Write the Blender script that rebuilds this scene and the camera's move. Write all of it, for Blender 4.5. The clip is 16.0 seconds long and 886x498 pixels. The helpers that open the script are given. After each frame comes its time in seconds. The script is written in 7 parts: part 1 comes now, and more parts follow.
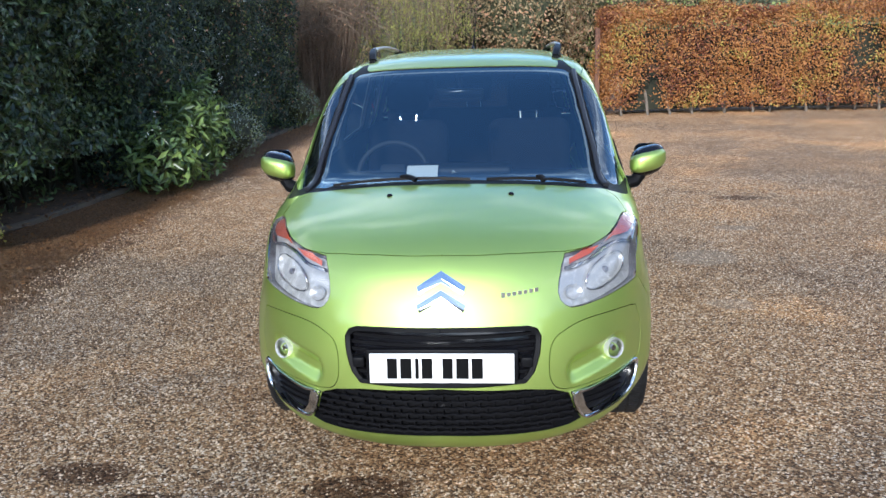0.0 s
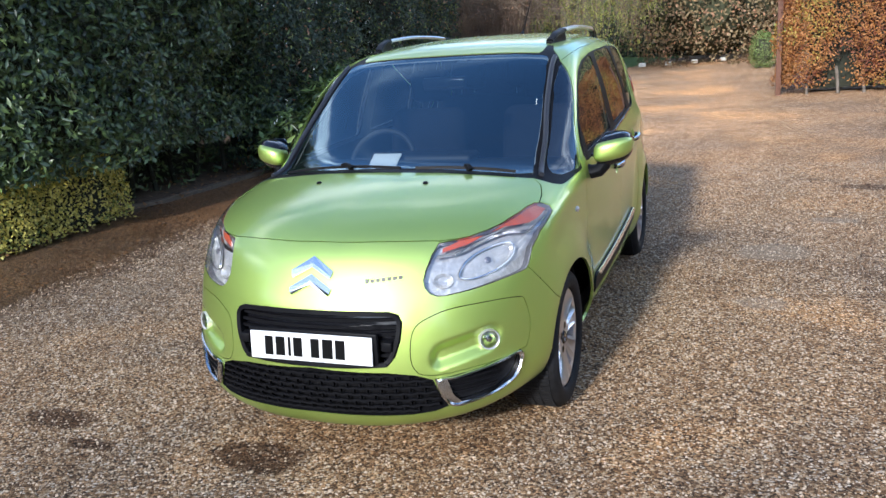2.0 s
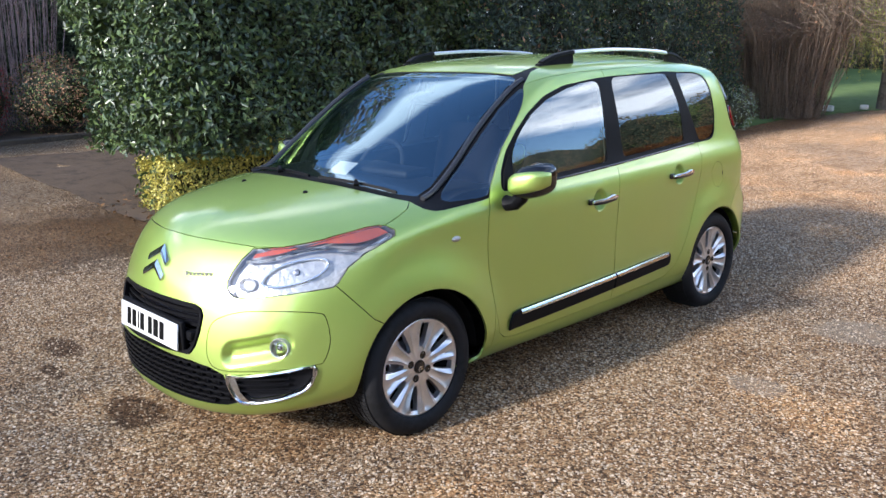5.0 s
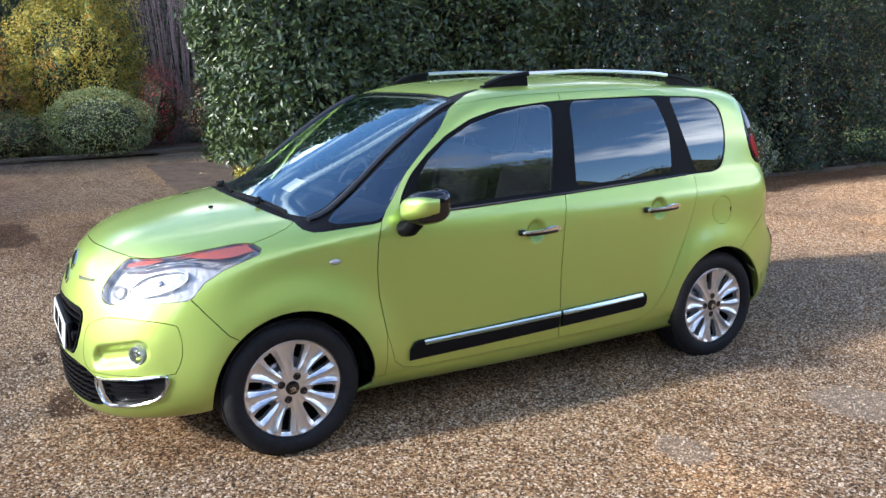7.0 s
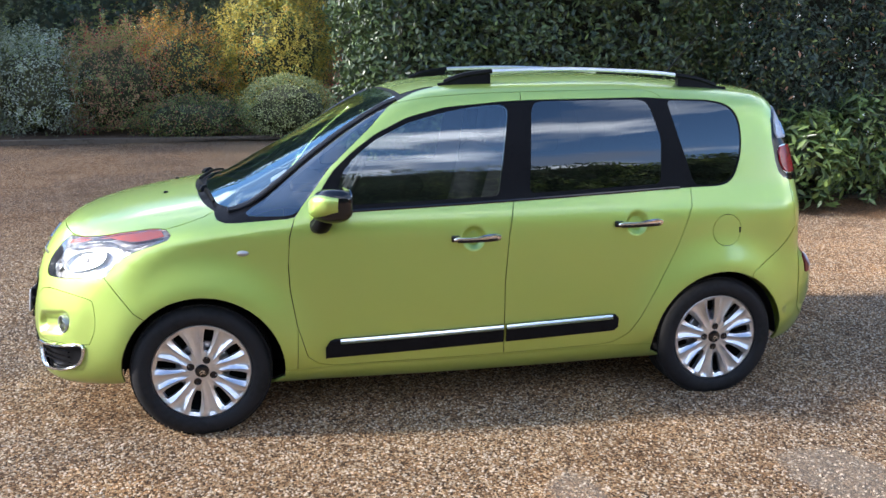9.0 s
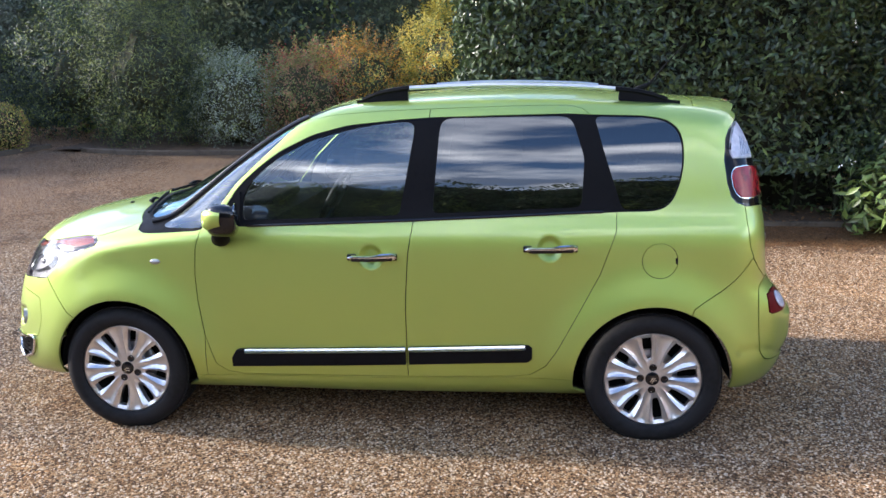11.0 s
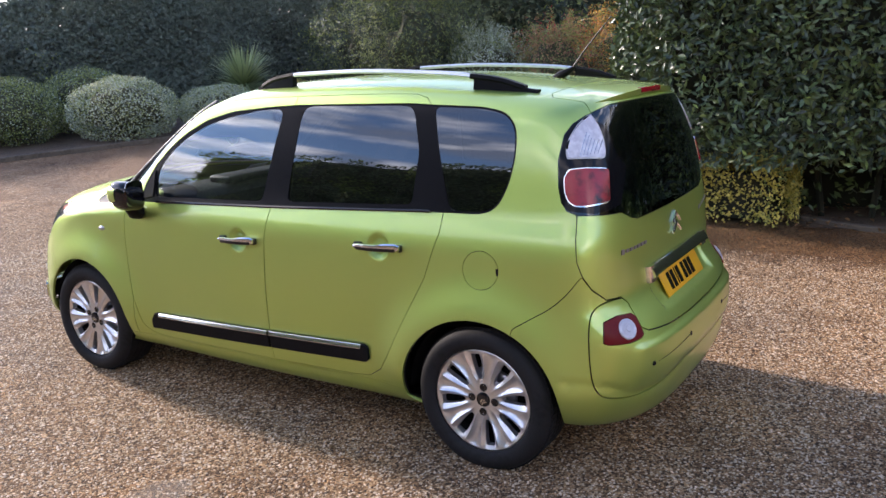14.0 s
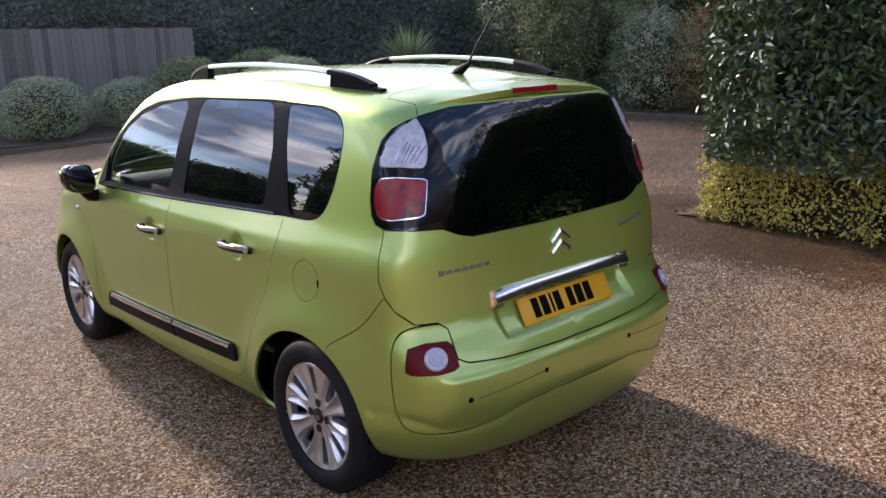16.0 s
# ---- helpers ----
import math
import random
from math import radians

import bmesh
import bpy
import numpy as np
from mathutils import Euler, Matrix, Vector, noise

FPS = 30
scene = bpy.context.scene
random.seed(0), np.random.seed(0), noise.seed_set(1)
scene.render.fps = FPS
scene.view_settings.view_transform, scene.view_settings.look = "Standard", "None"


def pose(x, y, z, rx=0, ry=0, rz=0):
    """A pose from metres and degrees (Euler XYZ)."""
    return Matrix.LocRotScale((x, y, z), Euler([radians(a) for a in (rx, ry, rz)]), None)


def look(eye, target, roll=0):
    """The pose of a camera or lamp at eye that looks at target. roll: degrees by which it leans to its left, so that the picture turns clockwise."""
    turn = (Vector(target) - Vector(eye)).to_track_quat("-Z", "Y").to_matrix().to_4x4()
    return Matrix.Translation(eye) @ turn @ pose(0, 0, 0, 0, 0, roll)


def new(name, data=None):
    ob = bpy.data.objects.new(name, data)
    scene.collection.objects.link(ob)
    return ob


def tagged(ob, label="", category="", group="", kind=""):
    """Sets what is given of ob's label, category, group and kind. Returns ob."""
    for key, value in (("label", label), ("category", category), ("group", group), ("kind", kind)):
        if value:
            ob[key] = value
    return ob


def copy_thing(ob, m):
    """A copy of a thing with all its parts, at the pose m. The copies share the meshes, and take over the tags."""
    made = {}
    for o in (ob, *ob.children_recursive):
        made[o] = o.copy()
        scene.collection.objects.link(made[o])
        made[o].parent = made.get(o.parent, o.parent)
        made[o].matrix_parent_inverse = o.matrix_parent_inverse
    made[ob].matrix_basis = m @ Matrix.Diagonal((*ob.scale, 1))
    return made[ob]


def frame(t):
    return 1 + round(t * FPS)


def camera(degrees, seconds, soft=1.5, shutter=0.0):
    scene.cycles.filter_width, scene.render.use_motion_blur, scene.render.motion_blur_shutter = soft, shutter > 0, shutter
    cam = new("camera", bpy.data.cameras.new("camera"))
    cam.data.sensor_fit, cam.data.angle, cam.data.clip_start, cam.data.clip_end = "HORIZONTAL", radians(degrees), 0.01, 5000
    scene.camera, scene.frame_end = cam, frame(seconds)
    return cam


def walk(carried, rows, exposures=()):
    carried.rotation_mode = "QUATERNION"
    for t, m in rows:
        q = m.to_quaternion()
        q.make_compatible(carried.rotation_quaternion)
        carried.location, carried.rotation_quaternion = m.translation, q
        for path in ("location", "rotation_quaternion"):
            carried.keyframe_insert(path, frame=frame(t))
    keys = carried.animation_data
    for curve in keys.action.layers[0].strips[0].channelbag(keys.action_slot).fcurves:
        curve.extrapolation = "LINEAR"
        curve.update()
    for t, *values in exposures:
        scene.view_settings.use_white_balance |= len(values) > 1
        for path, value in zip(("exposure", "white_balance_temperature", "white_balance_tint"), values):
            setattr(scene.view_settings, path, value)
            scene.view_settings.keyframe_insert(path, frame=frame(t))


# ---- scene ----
cam = camera(56.0, 16.0)
PATH = [
    (0, (0.251, -3.666, 1.704), (0.092, -1.734, 1.211), -1.7),
    (0.5, (0.656, -3.695, 1.702), (0.343, -1.782, 1.21), -2.9),
    (1, (0.961, -3.679, 1.695), (0.521, -1.796, 1.183), -3.2),
    (1.5, (1.273, -3.569, 1.69), (0.709, -1.72, 1.177), -3.9),
    (2, (1.589, -3.474, 1.689), (0.896, -1.668, 1.179), -4.0),
    (2.5, (1.955, -3.393, 1.702), (1.127, -1.642, 1.206), -3.0),
    (3, (2.272, -3.201, 1.687), (1.312, -1.507, 1.231), -3.0),
    (3.5, (2.552, -2.991, 1.695), (1.471, -1.364, 1.265), -2.5),
    (4, (2.918, -2.8, 1.686), (1.695, -1.274, 1.267), -1.9),
    (4.2, (3.025, -2.712, 1.682), (1.764, -1.221, 1.251), -1.8),
    (6.5, (3.914, -1.396, 1.66), (2.275, -0.339, 1.217), -0.3),
    (7, (4.135, -1.069, 1.658), (2.422, -0.126, 1.239), -0.7),
    (7.5, (4.324, -0.727, 1.682), (2.544, 0.072, 1.241), -0.5),
    (8, (4.355, -0.387, 1.678), (2.519, 0.285, 1.257), -0.1),
    (8.5, (4.436, -0.013, 1.673), (2.557, 0.527, 1.253), -0.1),
    (9, (4.52, 0.37, 1.686), (2.608, 0.756, 1.245), 0.1),
    (11.5, (4.509, 2.423, 1.709), (2.59, 2.06, 1.279), -1.1),
    (12, (4.478, 2.823, 1.721), (2.598, 2.317, 1.26), -1.2),
    (12.5, (4.261, 3.152, 1.713), (2.426, 2.488, 1.275), -2.5),
    (13, (4.058, 3.464, 1.707), (2.27, 2.683, 1.266), -3.0),
    (13.5, (3.875, 3.845, 1.727), (2.152, 2.935, 1.28), -2.2),
    (14, (3.614, 4.124, 1.703), (1.963, 3.089, 1.251), -1.9),
    (14.5, (3.346, 4.414, 1.709), (1.781, 3.264, 1.233), -2.7),
    (15, (3.099, 4.767, 1.729), (1.634, 3.494, 1.249), -1.7),
    (15.5, (2.818, 4.955, 1.707), (1.41, 3.613, 1.241), -1.2),
    (16, (2.456, 5.115, 1.717), (1.154, 3.675, 1.236), -1.6),
]
walk(cam, [(t, look(eye, target, roll)) for t, eye, target, roll in PATH], ((0.0, 1.06, 5800, 8), (4.0, 1.29, 6000, 12), (8.0, 1.58, 6150, 12), (11.5, 1.72, 6450, 17), (14.0, 1.60, 6700, 22), (16.0, 1.17, 6800, 25)))

# ---- sky, sun ----
SUN_AZ, SUN_EL = radians(-7.0), radians(24.0)      # azimuth from -y towards +x
world = bpy.data.worlds.new("sky")
scene.world = world
world.use_nodes = True
wn, wl = world.node_tree.nodes, world.node_tree.links
sky = wn.new("ShaderNodeTexSky")
sky.air_density, sky.dust_density, sky.ozone_density = 1.0, 0.4, 3.5
sky.sky_type, sky.sun_disc, sky.sun_elevation, sky.sun_rotation = "NISHITA", False, SUN_EL, math.pi - SUN_AZ
wcoord, wmap, wnoise, wramp, wmix = (wn.new("ShaderNode" + k) for k in ("TexCoord", "Mapping", "TexNoise", "ValToRGB", "Mix"))
wmix.data_type = "RGBA"
wmap.inputs["Scale"].default_value = (1.0, 1.0, 4.2)
wnoise.inputs["Scale"].default_value, wnoise.inputs["Detail"].default_value = 2.6, 7.0
wramp.color_ramp.elements[0].position, wramp.color_ramp.elements[1].position = 0.44, 0.59
wsep, wlow, wmul = wn.new("ShaderNodeSeparateXYZ"), wn.new("ShaderNodeMapRange"), wn.new("ShaderNodeMath")
wlow.inputs["From Min"].default_value, wlow.inputs["From Max"].default_value = 0.78, 0.36      # clouds lie low, the sky above is clear
wmul.operation = "MULTIPLY"
wl.new(wcoord.outputs["Generated"], wsep.inputs[0])
wl.new(wsep.outputs["Z"], wlow.inputs["Value"])
wl.new(wcoord.outputs["Generated"], wmap.inputs["Vector"])
wl.new(wmap.outputs["Vector"], wnoise.inputs["Vector"])
wl.new(wnoise.outputs["Fac"], wramp.inputs["Fac"])
wl.new(wramp.outputs["Color"], wmul.inputs[0])
wl.new(wlow.outputs["Result"], wmul.inputs[1])
wl.new(wmul.outputs[0], wmix.inputs["Factor"])
wl.new(sky.outputs["Color"], wmix.inputs["A"])
wtone, wcloud = wn.new("ShaderNodeTexNoise"), wn.new("ShaderNodeValToRGB")
wtone.inputs["Scale"].default_value, wtone.inputs["Detail"].default_value = 3.2, 6.0
wl.new(wmap.outputs["Vector"], wtone.inputs["Vector"])
wl.new(wtone.outputs["Fac"], wcloud.inputs["Fac"])
for e, at, c in zip(wcloud.color_ramp.elements, (0.43, 0.60), ((2.0, 2.4, 3.2, 1), (15.0, 14.8, 14.6, 1))):      # grey bellies and sunlit tops
    e.position, e.color = at, c
wl.new(wcloud.outputs["Color"], wmix.inputs["B"])
wl.new(wmix.outputs["Result"], wn["Background"].inputs["Color"])
wn["Background"].inputs["Strength"].default_value = 0.15
sun = new("sun", bpy.data.lights.new("sun", "SUN"))
sun.data.energy, sun.data.angle, sun.data.color = 2.7, radians(4.5), (1.0, 0.94, 0.85)
sun_way = Vector((math.sin(SUN_AZ) * math.cos(SUN_EL), -math.cos(SUN_AZ) * math.cos(SUN_EL), math.sin(SUN_EL)))
sun.matrix_world = look(sun_way * 60, (0, 0, 0))

# ---- materials ----
def material(name, colour, rough=0.5, metal=0.0, coat=0.0, spread=0.0, scale=30.0, second=None, bump=0.0, bump_scale=120.0,
             random_by="", emission=0.0, sheen_back=0.0, coords="Object", spec=0.5):
    """A Principled material whose colour varies at two scales between colour and second."""
    m = bpy.data.materials.new(name)
    m.use_nodes = True
    n, l = m.node_tree.nodes, m.node_tree.links
    p = n["Principled BSDF"]
    p.inputs["Base Color"].default_value = (*colour, 1)
    p.inputs["Roughness"].default_value, p.inputs["Metallic"].default_value = rough, metal
    p.inputs["Specular IOR Level"].default_value = spec
    p.inputs["Coat Weight"].default_value, p.inputs["Coat Roughness"].default_value = coat, 0.03
    if second or spread:
        tc, n1, n2, add, ramp = (n.new("ShaderNode" + k) for k in ("TexCoord", "TexNoise", "TexNoise", "Math", "ValToRGB"))
        n1.inputs["Scale"].default_value, n2.inputs["Scale"].default_value = scale, scale * 0.13
        n1.inputs["Detail"].default_value = 5.0
        for k in (n1, n2):
            l.new(tc.outputs[coords], k.inputs["Vector"])
            l.new(k.outputs["Fac"], add.inputs[0 if k is n1 else 1])
        add.operation = "ADD"
        last = add.outputs[0]
        if random_by:
            if random_by == "island":
                r, out = n.new("ShaderNodeNewGeometry"), "Random Per Island"
            else:
                r, out = n.new("ShaderNodeObjectInfo"), "Random"
            mx = n.new("ShaderNodeMath")
            mx.operation = "MULTIPLY_ADD"
            l.new(r.outputs[out], mx.inputs[0])
            mx.inputs[1].default_value = 0.9
            half = n.new("ShaderNodeMath")
            half.operation = "MULTIPLY_ADD"
            half.inputs[1].default_value, half.inputs[2].default_value = 0.45, 0.1
            l.new(last, half.inputs[0])
            l.new(half.outputs[0], mx.inputs[2])
            last = mx.outputs[0]
        b = second or tuple(min(1, c * (1 + spread)) for c in colour)
        a = colour if second else tuple(c * (1 - spread) for c in colour)
        ramp.color_ramp.elements[0].position, ramp.color_ramp.elements[1].position = (0.7, 1.3) if not random_by else (0.45, 1.4)
        if ramp.color_ramp.elements[1].position > 1:
            sc = n.new("ShaderNodeMath")
            sc.operation = "MULTIPLY"
            sc.inputs[1].default_value = 0.5
            l.new(last, sc.inputs[0])
            last = sc.outputs[0]
            ramp.color_ramp.elements[0].position, ramp.color_ramp.elements[1].position = (0.38, 0.62) if not random_by else (0.2, 0.7)
        ramp.color_ramp.elements[0].color, ramp.color_ramp.elements[1].color = (*a, 1), (*b, 1)
        l.new(last, ramp.inputs["Fac"])
        l.new(ramp.outputs["Color"], p.inputs["Base Color"])
    if bump:
        tc2, nb, bp = n.new("ShaderNodeTexCoord"), n.new("ShaderNodeTexNoise"), n.new("ShaderNodeBump")
        nb.inputs["Scale"].default_value, nb.inputs["Detail"].default_value = bump_scale, 4.0
        bp.inputs["Strength"].default_value, bp.inputs["Distance"].default_value = bump, 0.01
        l.new(tc2.outputs[coords], nb.inputs["Vector"])
        l.new(nb.outputs["Fac"], bp.inputs["Height"])
        l.new(bp.outputs["Normal"], p.inputs["Normal"])
    if sheen_back:
        tr, ms = n.new("ShaderNodeBsdfTranslucent"), n.new("ShaderNodeMixShader")
        src = p.inputs["Base Color"].links[0].from_socket if p.inputs["Base Color"].links else None
        if src:
            l.new(src, tr.inputs["Color"])
        else:
            tr.inputs["Color"].default_value = (*colour, 1)
        ms.inputs[0].default_value = sheen_back
        l.new(p.outputs[0], ms.inputs[1])
        l.new(tr.outputs[0], ms.inputs[2])
        l.new(ms.outputs[0], n["Material Output"].inputs["Surface"])
    if emission:
        p.inputs["Emission Color"].default_value, p.inputs["Emission Strength"].default_value = (*colour, 1), emission
    return m


def glass(name, tint, rough=0.0, mirror=0.10, shine=(1, 1, 1)):
    """Thin pane: see-through with its tint, and a mirror that grows towards grazing."""
    m = bpy.data.materials.new(name)
    m.use_nodes = True
    n, l = m.node_tree.nodes, m.node_tree.links
    n.remove(n["Principled BSDF"])
    tr, gl, fr, ad, ms = (n.new("ShaderNode" + k) for k in ("BsdfTransparent", "BsdfGlossy", "Fresnel", "Math", "MixShader"))
    tr.inputs["Color"].default_value = (*tint, 1)
    gl.inputs["Roughness"].default_value, gl.inputs["Color"].default_value = rough, (*shine, 1)
    fr.inputs["IOR"].default_value = 1.5
    ad.operation, ad.use_clamp = "MULTIPLY_ADD", True
    ad.inputs[1].default_value, ad.inputs[2].default_value = 1.25, mirror - 0.04
    l.new(fr.outputs[0], ad.inputs[0])
    l.new(ad.outputs[0], ms.inputs[0])
    l.new(tr.outputs[0], ms.inputs[1])
    l.new(gl.outputs[0], ms.inputs[2])
    l.new(ms.outputs[0], n["Material Output"].inputs["Surface"])
    return m


def paint_material():
    m = material("lime_metallic_paint", (0.47, 0.62, 0.145), 0.38, 0.90, 1.0)
    n, l = m.node_tree.nodes, m.node_tree.links
    p = n["Principled BSDF"]
    p.inputs["Coat IOR"].default_value, p.inputs["Coat Roughness"].default_value = 1.70, 0.12
    tc, flake, sc, dust = (n.new("ShaderNode" + k) for k in ("TexCoord", "TexVoronoi", "Bump", "TexNoise"))
    flake.inputs["Scale"].default_value = 1400.0
    sc.inputs["Strength"].default_value, sc.inputs["Distance"].default_value = 0.05, 0.002
    l.new(tc.outputs["Object"], flake.inputs["Vector"])
    l.new(flake.outputs["Distance"], sc.inputs["Height"])
    l.new(sc.outputs["Normal"], p.inputs["Normal"])
    dust.inputs["Scale"].default_value, dust.inputs["Detail"].default_value = 9.0, 6.0
    mr = n.new("ShaderNodeMapRange")
    mr.inputs["To Min"].default_value, mr.inputs["To Max"].default_value = 0.45, 0.51
    l.new(tc.outputs["Object"], dust.inputs["Vector"])
    l.new(dust.outputs["Fac"], mr.inputs["Value"])
    l.new(mr.outputs["Result"], p.inputs["Roughness"])
    return m


PAINT = paint_material()
BLACK_TRIM = material("black_plastic", (0.006, 0.006, 0.007), 0.44, spread=0.25, scale=60, bump=0.05, bump_scale=500, spec=0.08)
PILLAR_BLACK = material("satin_black_pillar", (0.022, 0.023, 0.028), 0.34, spec=0.5)
GLOSS_BLACK = material("gloss_black", (0.006, 0.006, 0.008), 0.10, coat=0.3, spec=0.4)
LAMP_BLACK = material("black_glass_border", (0.006, 0.006, 0.008), 0.08, spec=0.22)
CHASSIS = material("dark_underbody", (0.006, 0.006, 0.006), 0.9, spread=0.3, scale=20, spec=0.1)
RUBBER = material("tyre_rubber", (0.010, 0.010, 0.011), 0.7, spread=0.3, scale=40, bump=0.1, bump_scale=300, spec=0.25)
SILVERED = material("silvered_glass", (0.25, 0.27, 0.29), 0.02, 1.0)
CHROME = material("chrome", (0.80, 0.80, 0.80), 0.14, 1.0)
ALLOY = material("silver_alloy", (0.66, 0.66, 0.68), 0.28, 0.85, coat=0.3, spread=0.06, scale=40)
WHITE = material("white_plate", (0.80, 0.80, 0.78), 0.4, spread=0.03, scale=40)
YELLOW = material("yellow_plate", (0.80, 0.42, 0.02), 0.4, spread=0.03, scale=40)
INK = material("black_ink", (0.006, 0.006, 0.006), 0.7, spec=0.05)
ORANGE = material("orange_lens", (0.58, 0.085, 0.014), 0.2, coat=0.3, second=(0.42, 0.09, 0.05), scale=16, bump=0.3, bump_scale=160)
LAMP_GREY = material("lamp_grey", (0.40, 0.41, 0.46), 0.28, 0.7, second=(0.24, 0.24, 0.28), scale=30)
RED_LENS = material("red_lens", (0.035, 0.002, 0.004), 0.2, coat=0.06, second=(0.33, 0.008, 0.016), scale=30)
DARK_RED = material("dark_red_lens", (0.12, 0.005, 0.008), 0.3, spec=0.15, spread=0.15, scale=60)
REFLECTOR = material("lamp_reflector", (0.84, 0.84, 0.83), 0.28, 0.42, second=(0.46, 0.46, 0.47), scale=30, bump=0.6, bump_scale=40)
LAMP_WHITE = material("pale_lamp_panel", (0.74, 0.75, 0.80), 0.3, 0.1, second=(0.50, 0.51, 0.58), scale=40)
PINK_LENS = material("pink_lens", (0.55, 0.13, 0.07), 0.22, 0.2, coat=0.2, second=(0.40, 0.12, 0.09), scale=20)
CLEAR = glass("clear_lens", (0.90, 0.92, 0.94), 0.02, 0.07)
SCREEN = glass("windscreen_glass", (0.44, 0.55, 0.62), 0.0, 0.17, (0.66, 0.88, 1.0))
REAR_GLASS = glass("rear_glass", (0.03, 0.034, 0.042), 0.0, 0.05, (0.85, 0.93, 1.0))
TINTED = glass("tinted_glass", (0.04, 0.045, 0.055), 0.0, 0.10, (0.85, 0.93, 1.0))
DOOR_GLASS = glass("side_glass", (0.56, 0.64, 0.65), 0.0, 0.14, (0.85, 0.93, 1.0))
FABRIC = material("dark_seat_fabric", (0.010, 0.010, 0.013), 0.95, spread=0.3, scale=120, bump=0.2, bump_scale=400, spec=0.05)
DASH = material("dark_dashboard", (0.012, 0.012, 0.014), 0.6, spread=0.2, scale=80, bump=0.1, bump_scale=600)
CREAM = material("light_lining", (0.30, 0.30, 0.29), 0.85, spread=0.08, scale=40)


# ---- helpers for meshes ----
def link_mesh(name, verts, faces, mat, parent=None, label="", smooth=True, normals=None, loc=None):
    me = bpy.data.meshes.new(name)
    me.from_pydata([tuple(v) for v in verts], [], [tuple(f) for f in faces])
    if smooth:
        me.polygons.foreach_set("use_smooth", [True] * len(me.polygons))
    me.materials.append(mat)
    me.update()
    if normals is not None:
        me.normals_split_custom_set_from_vertices([tuple(v) for v in normals])
    ob = new(name, me)
    if parent:
        ob.parent = parent
    if label:
        tagged(ob, label)
    return ob


def part(name, bm, mat, parent=None, label="", smooth=True, sharp=35):
    """Links a bmesh as one mesh object under a thing or a part."""
    me = bpy.data.meshes.new(name)
    bmesh.ops.recalc_face_normals(bm, faces=bm.faces[:])
    for f in bm.faces:
        f.smooth = smooth
    for e in bm.edges:
        if len(e.link_faces) == 2 and e.calc_face_angle(0) > radians(sharp):
            e.smooth = False
    bm.to_mesh(me)
    bm.free()
    me.materials.append(mat)
    ob = new(name, me)
    if parent:
        ob.parent = parent
    if label:
        tagged(ob, label)
    return ob


def thing(name, label, category, group="", at=(0, 0, 0)):
    ob = new(name)
    ob.location = at
    return tagged(ob, label, category, group)


def box(bm, x0, x1, y0, y1, z0, z1, bevel=0.0, seg=2, m=None):
    r = bmesh.ops.create_cube(bm, size=1.0)
    vs = r["verts"]
    bmesh.ops.scale(bm, vec=(x1 - x0, y1 - y0, z1 - z0), verts=vs)
    bmesh.ops.translate(bm, vec=((x0 + x1) / 2, (y0 + y1) / 2, (z0 + z1) / 2), verts=vs)
    if bevel:
        es = list({e for v in vs for e in v.link_edges})
        r = bmesh.ops.bevel(bm, geom=es, offset=bevel, segments=seg, affect="EDGES", profile=0.5)
        vs = list({v for f in r["faces"] for v in f.verts} | {v for v in vs if v.is_valid})
    if m is not None:
        bmesh.ops.transform(bm, matrix=m, verts=[v for v in vs if v.is_valid])
    return vs


def sweep(bm, path, section, up=Vector((0, 0, 1)), closed_section=True, scales=None, caps=True):
    """Sweeps a 2D section (across, up) along a list of points."""
    rings = []
    n = len(path)
    for i, p in enumerate(path):
        d = (Vector(path[min(i + 1, n - 1)]) - Vector(path[max(i - 1, 0)])).normalized()
        side = d.cross(up).normalized()
        u = side.cross(d).normalized()
        s = scales[i] if scales else 1.0
        s = s if isinstance(s, tuple) else (s, s)
        rings.append([bm.verts.new(Vector(p) + side * a * s[0] + u * b * s[1]) for a, b in section])
    k = len(section)
    for i in range(n - 1):
        for j in range(k if closed_section else k - 1):
            bm.faces.new((rings[i][j], rings[i][(j + 1) % k], rings[i + 1][(j + 1) % k], rings[i + 1][j]))
    if caps and closed_section:
        bm.faces.new(rings[0])
        bm.faces.new(rings[-1])
    return rings


def circle_section(r, n=8, flat=1.0):
    return [(r * math.cos(2 * math.pi * i / n), r * flat * math.sin(2 * math.pi * i / n)) for i in range(n)]


def lathe(bm, profile, n=48, axis="x", centre=(0, 0, 0)):
    """Turns (radius, along) points round an axis."""
    rings = []
    for r, a in profile:
        ring = []
        for i in range(n):
            t = 2 * math.pi * i / n
            c, s = r * math.cos(t), r * math.sin(t)
            v = {"x": (a, c, s), "y": (c, a, s), "z": (c, s, a)}[axis]
            ring.append(bm.verts.new(Vector(v) + Vector(centre)))
        rings.append(ring)
    for i in range(len(rings) - 1):
        for j in range(n):
            bm.faces.new((rings[i][j], rings[i][(j + 1) % n], rings[i + 1][(j + 1) % n], rings[i + 1][j]))
    return rings


